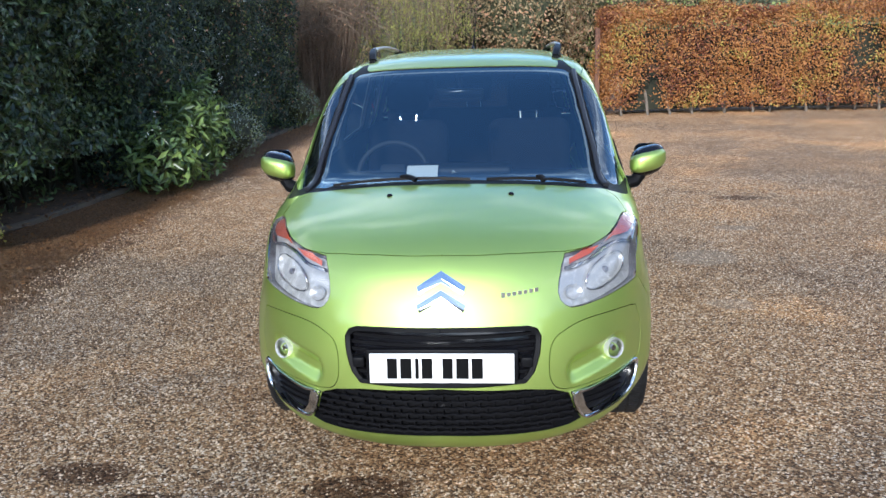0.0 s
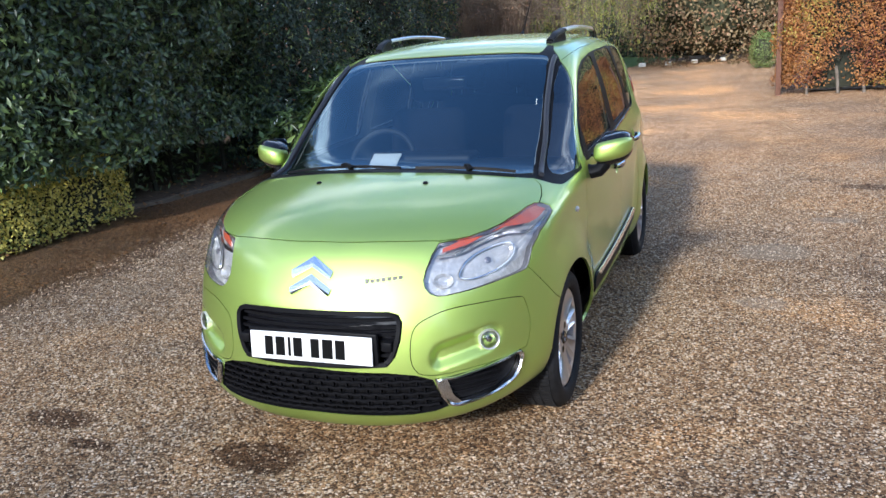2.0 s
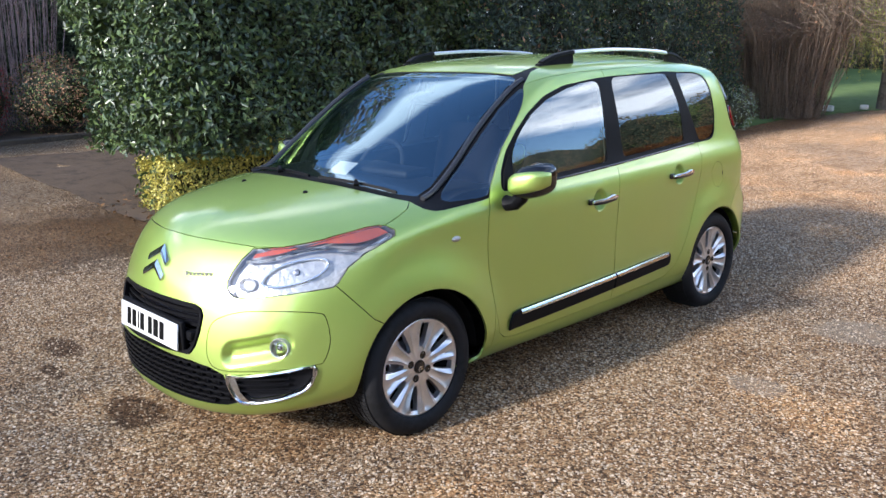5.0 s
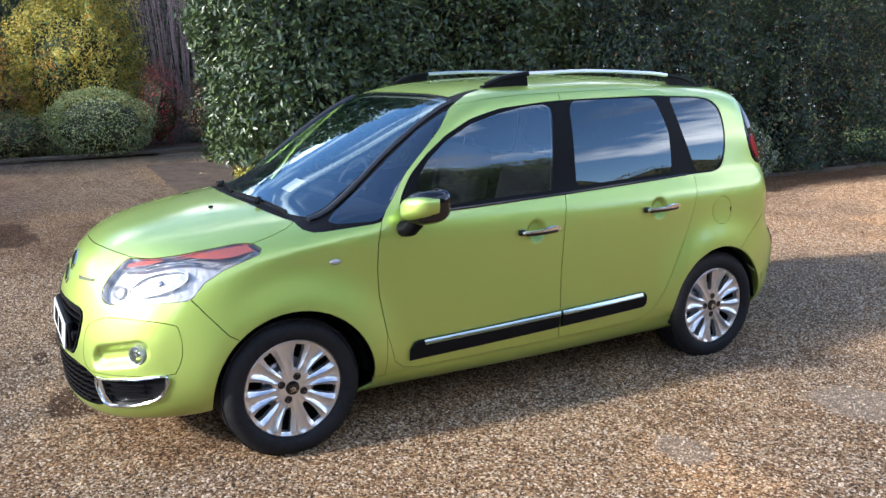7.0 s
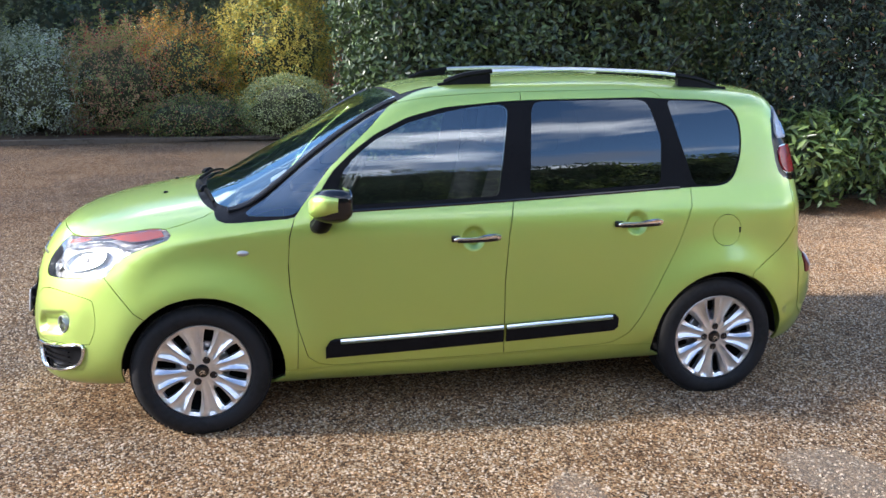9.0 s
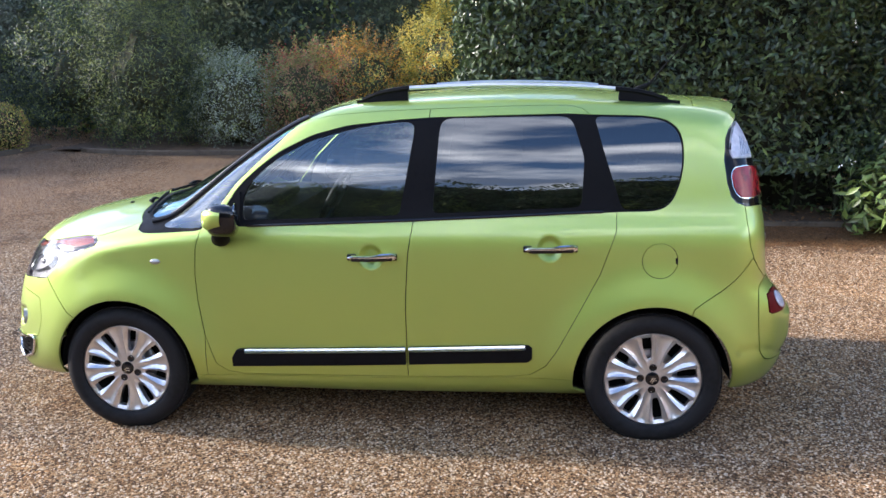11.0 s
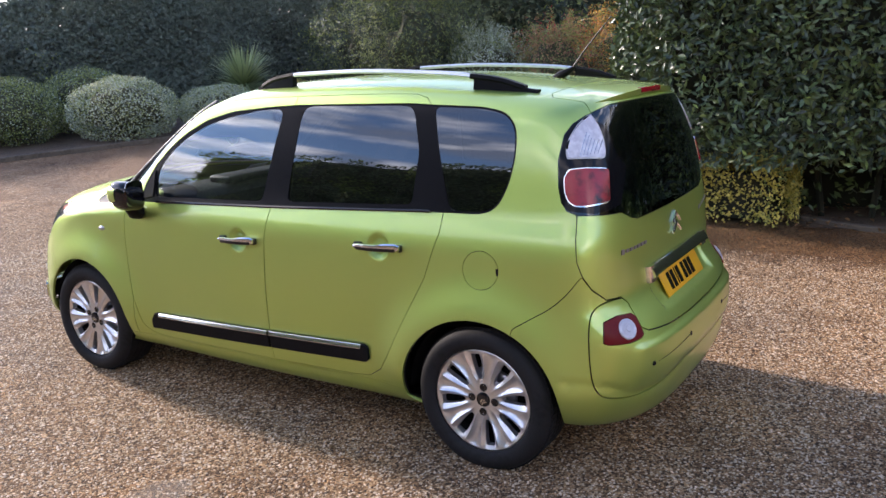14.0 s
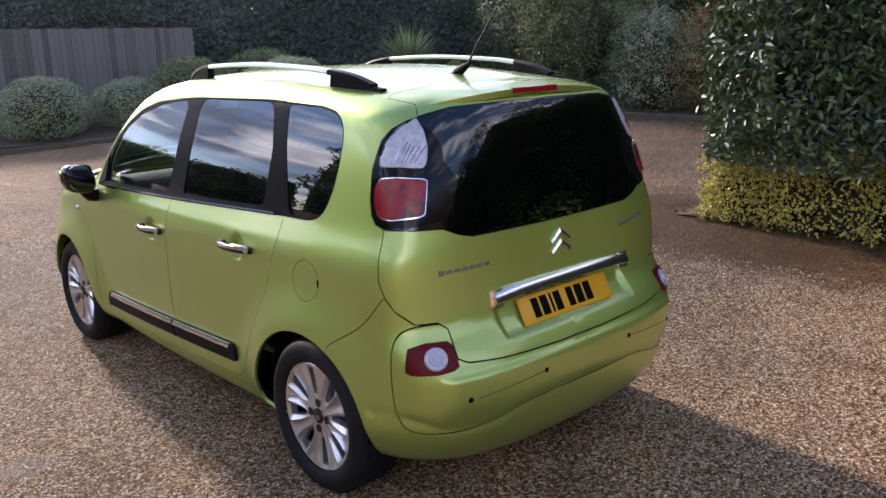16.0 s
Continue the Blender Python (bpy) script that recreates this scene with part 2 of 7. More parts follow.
def blocks(name, items, mat, parent=None, label=""):
    """Many small plain blocks as one mesh: (x0, x1, y0, y1, z0, z1, pose or None) each."""
    verts, faces = [], []
    for x0, x1, y0, y1, z0, z1, m in items:
        k = len(verts)
        for x in (x0, x1):
            for y in (y0, y1):
                for z in (z0, z1):
                    v = Vector((x, y, z))
                    verts.append(m @ v if m is not None else v)
        faces += [(k, k + 1, k + 3, k + 2), (k + 4, k + 6, k + 7, k + 5), (k, k + 4, k + 5, k + 1), (k + 2, k + 3, k + 7, k + 6), (k, k + 2, k + 6, k + 4), (k + 1, k + 5, k + 7, k + 3)]
    return link_mesh(name, verts, faces, mat, parent, label, smooth=False)

# ---- the car's body as one smooth surface ----
# Half-width over the side view: silhouette in (y, z), width by height, and how the skin rolls from the flanks to the centre line.
CY, CZ = 1.15, 0.80


def spline(pts, k=14, closed=False):
    p = np.array(pts, float)
    n, out = len(p), []
    for i in range(n if closed else n - 1):
        a, b, c, d = (p[(i + j) % n] if closed else p[min(max(i + j, 0), n - 1)] for j in (-1, 0, 1, 2))
        for t in np.arange(k) / k:
            out.append(0.5 * (2 * b + (c - a) * t + (2 * a - 5 * b + 4 * c - d) * t * t + (3 * b - a - 3 * c + d) * t ** 3))
    if not closed:
        out.append(p[-1])
    return np.array(out)


PROFILE = [(-0.68, .168), (-.812, .205), (-.846, .30), (-.853, .44), (-.842, .57), (-.81, .70), (-.765, .80), (-.705, .885), (-.61, .955),
           (-.45, 1.005), (-.17, 1.058), (.05, 1.09), (.28, 1.205), (.5, 1.32), (.75, 1.452), (.95, 1.542), (1.15, 1.592), (1.6, 1.62), (2.1, 1.62),
           (2.6, 1.58), (2.85, 1.55), (2.935, 1.522), (2.972, 1.46), (3.003, 1.37), (3.035, 1.25), (3.065, 1.05), (3.085, .85), (3.105, .74), (3.16, .68),
           (3.21, .60), (3.225, .51), (3.225, .40), (3.19, .28), (3.08, .20), (2.7, .17), (1.9, .16), (.9, .16), (0.0, .16)]
_c = spline(PROFILE, 14, True)
_a = np.arctan2(_c[:, 1] - CZ, _c[:, 0] - CY)
_o = np.argsort(_a)


def round_off(values, sigma):
    """Smooths samples taken round a full turn, 1440 of them."""
    k = np.exp(-0.5 * (np.arange(-60, 61) * 0.25 / sigma) ** 2)
    return np.convolve(np.concatenate([values[-60:], values, values[:60]]), k / k.sum(), "valid")


_pa = np.linspace(-math.pi, math.pi, 1440, endpoint=False)
_pr = round_off(np.interp(_pa, _a[_o], np.hypot(_c[:, 0] - CY, _c[:, 1] - CZ)[_o], period=2 * math.pi), 0.6)
SIDE = spline([(.1, .74), (.2, .79), (.30, .822), (.42, .838), (.6, .845), (.8, .848), (.93, .846), (1.0, .832), (1.06, .806), (1.12, .787), (1.3, .742), (1.46, .69), (1.56, .652), (1.7, .60)])
ROLL = np.array([(-180, .70, 2.0, 2.0), (-165, .72, 2.4, 2.2), (-150, .78, 4, 3), (-90, .80, 4, 3), (-30, .8, 4, 3), (-12, .80, 3.2, 3), (-5, .82, 4, 3.5), (0, .84, 4.5, 4), (10, .85, 5, 4), (20, .84, 4, 3),
                 (35, .82, 4, 2.5), (60, .79, 5, 2.4), (90, .79, 5.5, 2.6), (110, .80, 6, 3), (130, .77, 4, 2.3), (150, .68, 3, 2.1), (165, .60, 2.1, 2.0), (173, .64, 2, 2), (180, .70, 2, 2)])
ROLL_AT = [round_off(np.interp(np.degrees(_pa), ROLL[:, 0], ROLL[:, i]), 4.0) for i in (1, 2, 3)]


def roll(phi):
    return [np.interp(phi, _pa, r, period=2 * math.pi) for r in ROLL_AT]




def width(y, z):
    w = np.interp(z, SIDE[:, 0], SIDE[:, 1])
    k = np.where(y > 1.2, 1 - .045 * ((y - 1.2) / 1.43) ** 2, 1 - .031 * (1.2 - y) ** 2)
    w = w * k
    for wy in (.02, 2.53):
        d = np.hypot(y - wy, z - .31)
        w = w + .032 * np.exp(-((np.maximum(d, .34) - .34) / .13) ** 2) * np.clip((z - .1) / .3, 0, 1)
    return w


def polar(y, z):
    phi = np.arctan2(z - CZ, y - CY)
    return phi, np.hypot(y - CY, z - CZ) / np.interp(phi, _pa, _pr, period=2 * math.pi)


def X(y, z):
    phi, q = polar(y, z)
    q0, n, m = roll(phi)
    t = np.clip((q - q0) / (1 - q0), 0, 1)
    return np.where(q <= 1, width(y, z) * np.maximum(1 - t ** n, 0) ** (1 / m), -1)


# table: distance along the skin from the middle of the flank, by angle and roll
PHI = np.linspace(-math.pi, math.pi, 721)
ALPHA = math.pi / 2 * (0.5 - 0.5 * np.cos(np.linspace(0, math.pi, 90)))
RC = np.interp(PHI, _pa, _pr, period=2 * math.pi)


def skin(phi, alpha):
    """The place on the half-body at an angle in the side view and a roll of 0 (flank) to 90 degrees (centre line)."""
    q0, n, m = roll(phi)
    q = q0 + (1 - q0) * np.sin(alpha) ** (2 / n)
    r = q * np.interp(phi, _pa, _pr, period=2 * math.pi)
    y, z = CY + r * np.cos(phi), CZ + r * np.sin(phi)
    return np.stack([width(y, z) * np.maximum(np.cos(alpha), 0) ** (2 / m), y, z], -1)


GRID = skin(PHI[:, None] * np.ones((1, len(ALPHA))), ALPHA[None, :] * np.ones((len(PHI), 1)))
GRID[:, -1, 0] = 0
ARC = np.concatenate([np.zeros((len(PHI), 1)), np.cumsum(np.linalg.norm(np.diff(GRID, axis=1), axis=2), axis=1)], 1)
BASE = roll(PHI)[0] * RC


def to_flat(y, z):
    """A place of the side view on the unrolled skin."""
    phi, q = polar(np.array(y, float), np.array(z, float))
    q0, n, m = roll(phi)
    rc = np.interp(phi, PHI, RC)
    t = np.clip((q - q0) / (1 - q0), 0, 1)
    alpha = np.arcsin(np.clip(t ** (n / 2), 0, 1))
    f = (phi + math.pi) / (2 * math.pi) * 720
    i = np.clip(f.astype(int), 0, 719)
    w = f - i
    s = np.array([(1 - ww) * np.interp(a, ALPHA, ARC[j]) + ww * np.interp(a, ALPHA, ARC[j + 1]) for a, j, ww in zip(np.atleast_1d(alpha), np.atleast_1d(i), np.atleast_1d(w))])
    rho = np.where(np.atleast_1d(q) < np.atleast_1d(q0), np.atleast_1d(q * rc), np.atleast_1d(q0 * rc) + s)
    return np.stack([CY + rho * np.cos(np.atleast_1d(phi)), CZ + rho * np.sin(np.atleast_1d(phi))], -1)


def from_flat(uv):
    """The place in the world of points on the unrolled skin."""
    uv = np.atleast_2d(uv)
    phi = np.arctan2(uv[:, 1] - CZ, uv[:, 0] - CY)
    rho = np.hypot(uv[:, 0] - CY, uv[:, 1] - CZ)
    q0 = roll(phi)[0]
    rc = np.interp(phi, PHI, RC)
    out = np.zeros((len(uv), 3))
    inner = rho <= q0 * rc
    out[inner, 1:] = uv[inner]
    out[inner, 0] = width(uv[inner, 0], uv[inner, 1])
    f = (phi + math.pi) / (2 * math.pi) * 720
    i = np.clip(f.astype(int), 0, 719)
    for k in np.nonzero(~inner)[0]:
        w = f[k] - i[k]
        row = (1 - w) * ARC[i[k]] + w * ARC[i[k] + 1]
        a = np.interp(rho[k] - q0[k] * rc[k], row, ALPHA)
        out[k] = skin(phi[k], a)
        if a >= math.pi / 2 - 1e-4:
            out[k, 0] = 0
    return out


def rim_radius(phi):
    return np.interp(phi, PHI, BASE + ARC[:, -1])


def place(kind, a, b):
    """(y, z) of a point given as s: (y, z) from the side, f or r: (x, z) from the front or rear, t: (x, y) from above."""
    if kind == "s":
        return a, b
    lo, hi = (0.9, 1.75) if kind == "t" else (0.4, -1.1) if kind == "f" else (2.3, 3.5)
    for _ in range(3):
        u = np.linspace(lo, hi, 33)
        out = (X(np.full(33, float(b)), u) if kind == "t" else X(u, np.full(33, float(b)))) <= a
        k = int(np.argmax(out)) if out.any() else 32
        lo, hi = u[max(k - 1, 0)], u[k]
    return (b, lo) if kind == "t" else (lo, b)


def outline(pts, centre=False, step=0.022, smooth=False):
    """A closed outline on the unrolled skin; centre: it runs on past the centre line."""
    yz = np.array([place(*p) for p in pts])
    uv = to_flat(yz[:, 0], yz[:, 1])
    if centre:
        ph = np.arctan2(uv[:, 1] - CZ, uv[:, 0] - CY)
        a, b = ph[-1], ph[0]
        d = (b - a + math.pi) % (2 * math.pi) - math.pi
        arc = [a + d * i / 60 for i in range(61)]
        uv = np.concatenate([uv, [(CY + (rim_radius(p) + 0.12) * math.cos(p), CZ + (rim_radius(p) + 0.12) * math.sin(p)) for p in ((x + math.pi) % (2 * math.pi) - math.pi for x in arc)]])
    if smooth:
        uv = spline(uv, 6, True)
    out = []
    for i in range(len(uv)):
        p, q = uv[i], uv[(i + 1) % len(uv)]
        k = max(1, int(np.linalg.norm(q - p) / step))
        out += [p + (q - p) * j / k for j in range(k)]
    return np.array(out)


def inside(poly, pts):
    """Which points lie within a polygon."""
    x, y = pts[:, 0][:, None], pts[:, 1][:, None]
    a, b = poly, np.roll(poly, -1, 0)
    cross = (a[:, 1] > y) != (b[:, 1] > y)
    with np.errstate(divide="ignore", invalid="ignore"):
        xi = (b[:, 0] - a[:, 0]) * (y - a[:, 1]) / (b[:, 1] - a[:, 1]) + a[:, 0]
    return (np.sum(cross & (x < xi), 1) % 2) == 1


def ring(kind, cy, cz, r, n=40):
    return [(kind, cy + r * math.cos(2 * math.pi * i / n), cz + r * math.sin(2 * math.pi * i / n)) for i in range(n)]


def arch(cy, r=0.357):
    pts = [("s", cy + r * math.cos(a), 0.31 + r * math.sin(a)) for a in np.linspace(math.pi * 1.04, -math.pi * 0.04, 30)]
    return pts


def line(kind, *pts):
    return [(kind, a, b) for a, b in pts]


HEADLAMP = line("f", (.452, .893)) + line("t", (.54, -.505), (.61, -.42), (.67, -.305), (.715, -.17), (.735, -.115)) + \
    line("s", (-.092, .94), (-.105, .92), (-.25, .868), (-.33, .82), (-.378, .765), (-.40, .75)) + \
    line("f", (.67, .738), (.58, .722), (.50, .714), (.47, .716), (.447, .728), (.43, .748), (.422, .775), (.426, .81), (.437, .855))
HOOD_FRONT = line("t", (0, -.672), (.12, -.666), (.24, -.642), (.36, -.605), (.425, -.578), (.452, -.568))
LAMP_TOP = line("t", (.54, -.505), (.61, -.42), (.67, -.305), (.715, -.17), (.735, -.115))
COWL = line("t", (0, -.035), (.15, -.03), (.29, -.012), (.42, .008), (.52, .03), (.60, .058), (.66, .09))
ZONE_SIDE = line("s", (.105, .995), (.14, .985), (.18, .985), (.41, 1.0), (.445, 1.008))
DOOR_SLOPE = line("s", (.52, 1.12), (.60, 1.23), (.72, 1.335), (.80, 1.405), (.86, 1.455), (.905, 1.487))
DOOR_TOP = line("s", (1.0, 1.509), (1.09, 1.522), (1.3, 1.536), (1.519, 1.542))
GATE_SIDE = line("s", (2.862, 1.508), (2.90, 1.468), (2.875, 1.43), (2.857, 1.39), (2.848, 1.3), (2.860, 1.2), (2.88, 1.145), (2.922, 1.098), (2.93, 1.02), (2.942, .93), (2.962, .875), (2.99, .825), (3.03, .775))
GATE_LOW = line("r", (.62, .772), (.588, .745), (.60, .655), (.57, .637), (.42, .622), (.12, .612), (0, .612))
ZONE = COWL + ZONE_SIDE + DOOR_SLOPE + line("t", (.56, 1.03), (.54, 1.12), (.512, 1.12), (.512, 1.0), (.50, .966), (.37, .962), (.2, .96), (0, .96))
REGIONS = []


def bend(pts, k=5):
    """An open outline drawn as one even curve, as seen from the side."""
    return line("s", *spline([place(*p) for p in pts], k))


def rounded(pts, r):
    """Rounds off the corners of an outline whose points are of one kind."""
    out = []
    for i, (k, a, b) in enumerate(pts):
        c, p, q = np.array((a, b)), np.array(pts[i - 1][1:]), np.array(pts[(i + 1) % len(pts)][1:])
        lp, lq = np.linalg.norm(p - c), np.linalg.norm(q - c)
        u, v = c + (p - c) * min(.45, r / lp), c + (q - c) * min(.45, r / lq)
        out += [(k, *(u * (1 - t) ** 2 + c * 2 * t * (1 - t) + v * t * t)) for t in (0, .33, .67, 1)]
    return out


def region(name, pts, centre, smooth):
    """Adds an outline to cut the skin by; centre: it runs over the centre line."""
    REGIONS.append((name, pts, centre, smooth))


region("arch_front", arch(.02), True, False)
region("arch_rear", arch(2.53), True, False)
region("indicator", line("f", (.465, .881)) + line("t", (.54, -.522), (.602, -.442), (.657, -.328), (.702, -.188), (.722, -.135)) + line("s", (-.116, .936), (-.20, .914), (-.27, .905)) + line("f", (.66, .912), (.60, .897), (.56, .877), (.468, .857)), False, False)
region("headlamp", HEADLAMP, False, False)
region("upper_grille", line("f", (0, .68), (.2, .677), (.31, .672), (.343, .66), (.357, .632), (.352, .57), (.332, .505), (.308, .474), (.27, .465), (0, .462)), True, False)
region("insert_hollow", line("f", (.508, .395), (.56, .402), (.648, .421)) + line("s", (-.510, .437), (-.515, .39), (-.545, .348)) + line("f", (.648, .319), (.58, .303), (.548, .303), (.524, .335)), False, False)
region("chrome_insert", line("f", (.465, .405), (.52, .408), (.65, .43)) + line("s", (-.50, .448), (-.502, .40), (-.53, .345)) + line("f", (.655, .308), (.57, .287), (.515, .285), (.482, .33)), False, False)
region("lower_grille", line("f", (0, .455), (.30, .44), (.40, .425), (.458, .402), (.478, .34), (.505, .288), (.46, .271), (.38, .263), (.2, .262), (0, .264)), True, False)
region("fog_pod", line("f", (.40, .605), (.45, .642), (.53, .665), (.65, .667)) + line("s", (-.47, .655), (-.445, .632), (-.44, .54), (-.468, .462), (-.50, .448)) + line("f", (.61, .432), (.45, .422), (.397, .455), (.386, .53)), False, True)
region("fuel_flap", ring("s", 2.55, .87, .078), False, False)
region("windscreen", line("t", (0, .02), (.3, .038), (.50, .075), (.59, .108), (.645, .155)) + line("s", (.25, 1.064), (.39, 1.166), (.52, 1.262), (.65, 1.354), (.84, 1.4705)) + line("t", (.562, .905), (.548, .93), (.52, .94), (.37, .937), (.2, .935), (0, .935)), True, False)
region("quarter_light", rounded(line("s", (.225, 1.018), (.25, 1.033), (.37, 1.120), (.55, 1.263), (.72, 1.387), (.86, 1.466), (.885, 1.474), (.80, 1.392), (.715, 1.316), (.60, 1.210), (.515, 1.098), (.45, 1.022), (.41, 1.012), (.25, 1.008)), .02), False, False)
region("screen_frame", ZONE, True, False)
region("front_door_glass", rounded(line("s", (.645, 1.05), (.64, 1.12), (.66, 1.19), (.72, 1.262), (.82, 1.338), (.97, 1.41), (1.15, 1.457), (1.30, 1.482), (1.42, 1.489), (1.45, 1.47), (1.447, 1.43), (1.385, 1.073)), .03), False, False)
region("rear_door_glass", rounded(line("s", (1.535, 1.08), (1.565, 1.46), (1.58, 1.490), (1.61, 1.501), (2.10, 1.505), (2.15, 1.498), (2.172, 1.47), (2.218, 1.32), (2.205, 1.105)), .03), False, False)
region("rear_quarter_glass", rounded(line("s", (2.262, 1.500), (2.48, 1.493), (2.574, 1.476), (2.622, 1.444), (2.645, 1.39), (2.649, 1.30), (2.634, 1.21), (2.601, 1.134), (2.566, 1.104), (2.515, 1.092), (2.385, 1.092), (2.310, 1.33)), .03), False, False)
region("window_frame", rounded(line("s", (.53, 1.022), (.56, 1.11), (.62, 1.20), (.71, 1.282), (.82, 1.36), (.97, 1.432), (1.14, 1.474), (1.40, 1.497), (1.54, 1.504), (2.13, 1.512), (2.25, 1.507), (2.48, 1.499), (2.58, 1.482), (2.63, 1.445), (2.652, 1.39), (2.655, 1.30), (2.64, 1.21), (2.607, 1.13), (2.57, 1.098), (2.52, 1.085), (2.26, 1.082), (1.45, 1.05), (.67, 1.025)), .03), False, False)
region("bonnet", HOOD_FRONT + LAMP_TOP + line("t", (.727, -.04), (.705, .04), (.665, .088)) + COWL[::-1], True, False)
region("front_bumper", HOOD_FRONT + line("s", (-.40, .77), (-.36, .72), (-.26, .60), (-.1, .5), (-.1, .0)) + line("s", (-.1, -.4)), True, False)
region("front_door", line("s", (.60, .304), (.53, .318), (.48, .36), (.437, .514), (.412, .68), (.408, .80), (.418, .92), (.444, 1.008)) + DOOR_SLOPE + DOOR_TOP + line("s", (1.451, 1.052), (1.425, .9), (1.408, .665), (1.41, .309)), False, False)
region("rear_door", line("s", (1.41, .309), (1.408, .665), (1.425, .9), (1.451, 1.052), (1.519, 1.542), (2.02, 1.551), (2.15, 1.549), (2.21, 1.535), (2.245, 1.505), (2.30, 1.33), (2.362, 1.10), (2.358, 1.0), (2.29, .81), (2.19, .62), (2.10, .45), (2.05, .375), (1.98, .328), (1.90, .318)), False, False)
region("tail_lamp_upper", rounded(line("s", (2.897, 1.468), (2.928, 1.425), (2.953, 1.372), (2.968, 1.325), (2.972, 1.300), (2.862, 1.306), (2.852, 1.335), (2.857, 1.388), (2.872, 1.434)), .009), False, False)
region("tail_lamp_lower", rounded(line("s", (2.857, 1.240), (2.873, 1.272), (2.93, 1.277), (2.986, 1.268), (2.998, 1.21), (3.009, 1.138), (2.94, 1.130), (2.905, 1.134), (2.882, 1.152), (2.866, 1.185)), .014), False, False)
region("lamp_surround", line("s", (2.893, 1.458), (2.861, 1.431), (2.841, 1.394), (2.834, 1.3), (2.847, 1.2), (2.865, 1.144), (2.89, 1.118), (2.98, 1.104), (3.03, 1.12), (3.018, 1.25), (2.988, 1.32), (2.970, 1.37), (2.938, 1.425)), False, False)
region("rear_window", line("r", (0, 1.50), (.28, 1.498), (.42, 1.493), (.49, 1.481)) + line("s", (2.885, 1.460), (2.857, 1.433), (2.838, 1.395), (2.830, 1.3), (2.843, 1.2), (2.860, 1.145), (2.885, 1.116), (2.925, 1.102)) + line("r", (.66, 1.098), (.56, 1.092), (.50, 1.065), (.44, 1.05), (.09, 1.045), (0, 1.045)), True, False)
region("rear_lamp", line("s", (3.036, .70)) + line("r", (.68, .713), (.61, .709), (.598, .695), (.606, .632), (.625, .622), (.68, .615)) + line("s", (3.06, .617), (3.045, .625)), False, False)
region("tailgate", line("t", (0, 2.735), (.3, 2.73), (.50, 2.715)) + line("t", (.545, 2.74)) + GATE_SIDE + GATE_LOW, True, False)
region("bumper_pod", line("r", (0, .70), (.5, .76)) + bend(line("s", (3.05, .770), (3.024, .766), (3.002, .748), (2.992, .708), (2.996, .58), (3.007, .469), (3.025, .42), (3.055, .396)) + line("r", (.66, .386), (.60, .388), (.52, .397), (.436, .414), (.332, .436), (.25, .443))) + line("r", (0, .443)), True, False)
region("rear_bumper", GATE_LOW[::-1] + line("s", (3.03, .775), (2.99, .825), (2.963, .872)) + bend(line("s", (2.955, .872), (2.90, .80), (2.84, .745), (2.77, .70), (2.70, .655))) + line("s", (2.6, .3), (2.6, -.3)), True, False)
region("roof", line("t", (0, .965), (.37, .967), (.50, .972), (.517, 1.0), (.53, 1.14), (.56, 1.35), (.567, 1.7), (.56, 2.3), (.548, 2.6), (.54, 2.71), (.3, 2.727), (0, 2.732)), True, False)
region("sill", line("s", (.2, .30), (.55, .297), (1.4, .300), (2.0, .310), (2.35, .315), (2.35, -.6), (.2, -.6)), False, False)
region("front_wing", line("s", (-.9, .2), (.46, .2), (.46, 1.012), (.2, 1.012), (.2, 1.3), (-.9, 1.3)), False, False)
FOG = (.565, .51)          # hollow beside the fog lamp, from the front (x, z)
CUPS = [(1.255, .888), (2.065, .926)]


def smooth01(v):
    v = np.clip(v, 0, 1)
    return v * v * (3 - 2 * v)


def hollow(p):
    """How deep the skin is pressed in at places on it."""
    d = np.zeros(len(p))
    for cy, cz in CUPS:
        r = np.hypot(p[:, 1] - cy, (p[:, 2] - cz))
        d += np.where(p[:, 0] > .6, .022 * smooth01((.062 - r) / .03), 0)
    front, rear = p[:, 1] < -.3, p[:, 1] > 2.9
    ex = np.maximum(np.abs(p[:, 0] - FOG[0]) - .075, 0) / .045
    ez = np.abs(p[:, 2] - FOG[1] - .25 * (p[:, 0] - FOG[0])) / .060
    d += np.where(front, .03 * smooth01((1.0 - np.hypot(ex, ez)) / .8), 0)
    bx, bz = .385 - np.abs(p[:, 0]), .088 - np.abs(p[:, 2] - .748)
    d += np.where(rear, .016 * smooth01(bx / .035) * smooth01(bz / .035), 0)
    # flared lips round the wheel arches
    for cy in (.02, 2.53):
        r = np.hypot(p[:, 1] - cy, p[:, 2] - .31)
        d -= np.where(p[:, 0] > .6, .011 * smooth01((.58 - r) / .22) * smooth01((p[:, 2] - .24) / .15), 0)
    # ledge along the top of the rear bumper
    d -= np.where(rear, .013 * smooth01((.608 - p[:, 2]) / .03) * smooth01((p[:, 2] - .40) / .10) * smooth01((.70 - np.abs(p[:, 0])) / .08), 0)
    # crease in the rear bumper under the lamps
    d += np.where(rear & (p[:, 2] < .62), .005 * np.exp(-((p[:, 2] - .443 + .045 * smooth01((np.abs(p[:, 0]) - .30) / .2) - .05 * smooth01((np.abs(p[:, 0]) - .64) / .13)) / .018) ** 2), 0)
    return d


import collections
from mathutils.geometry import delaunay_2d_cdt


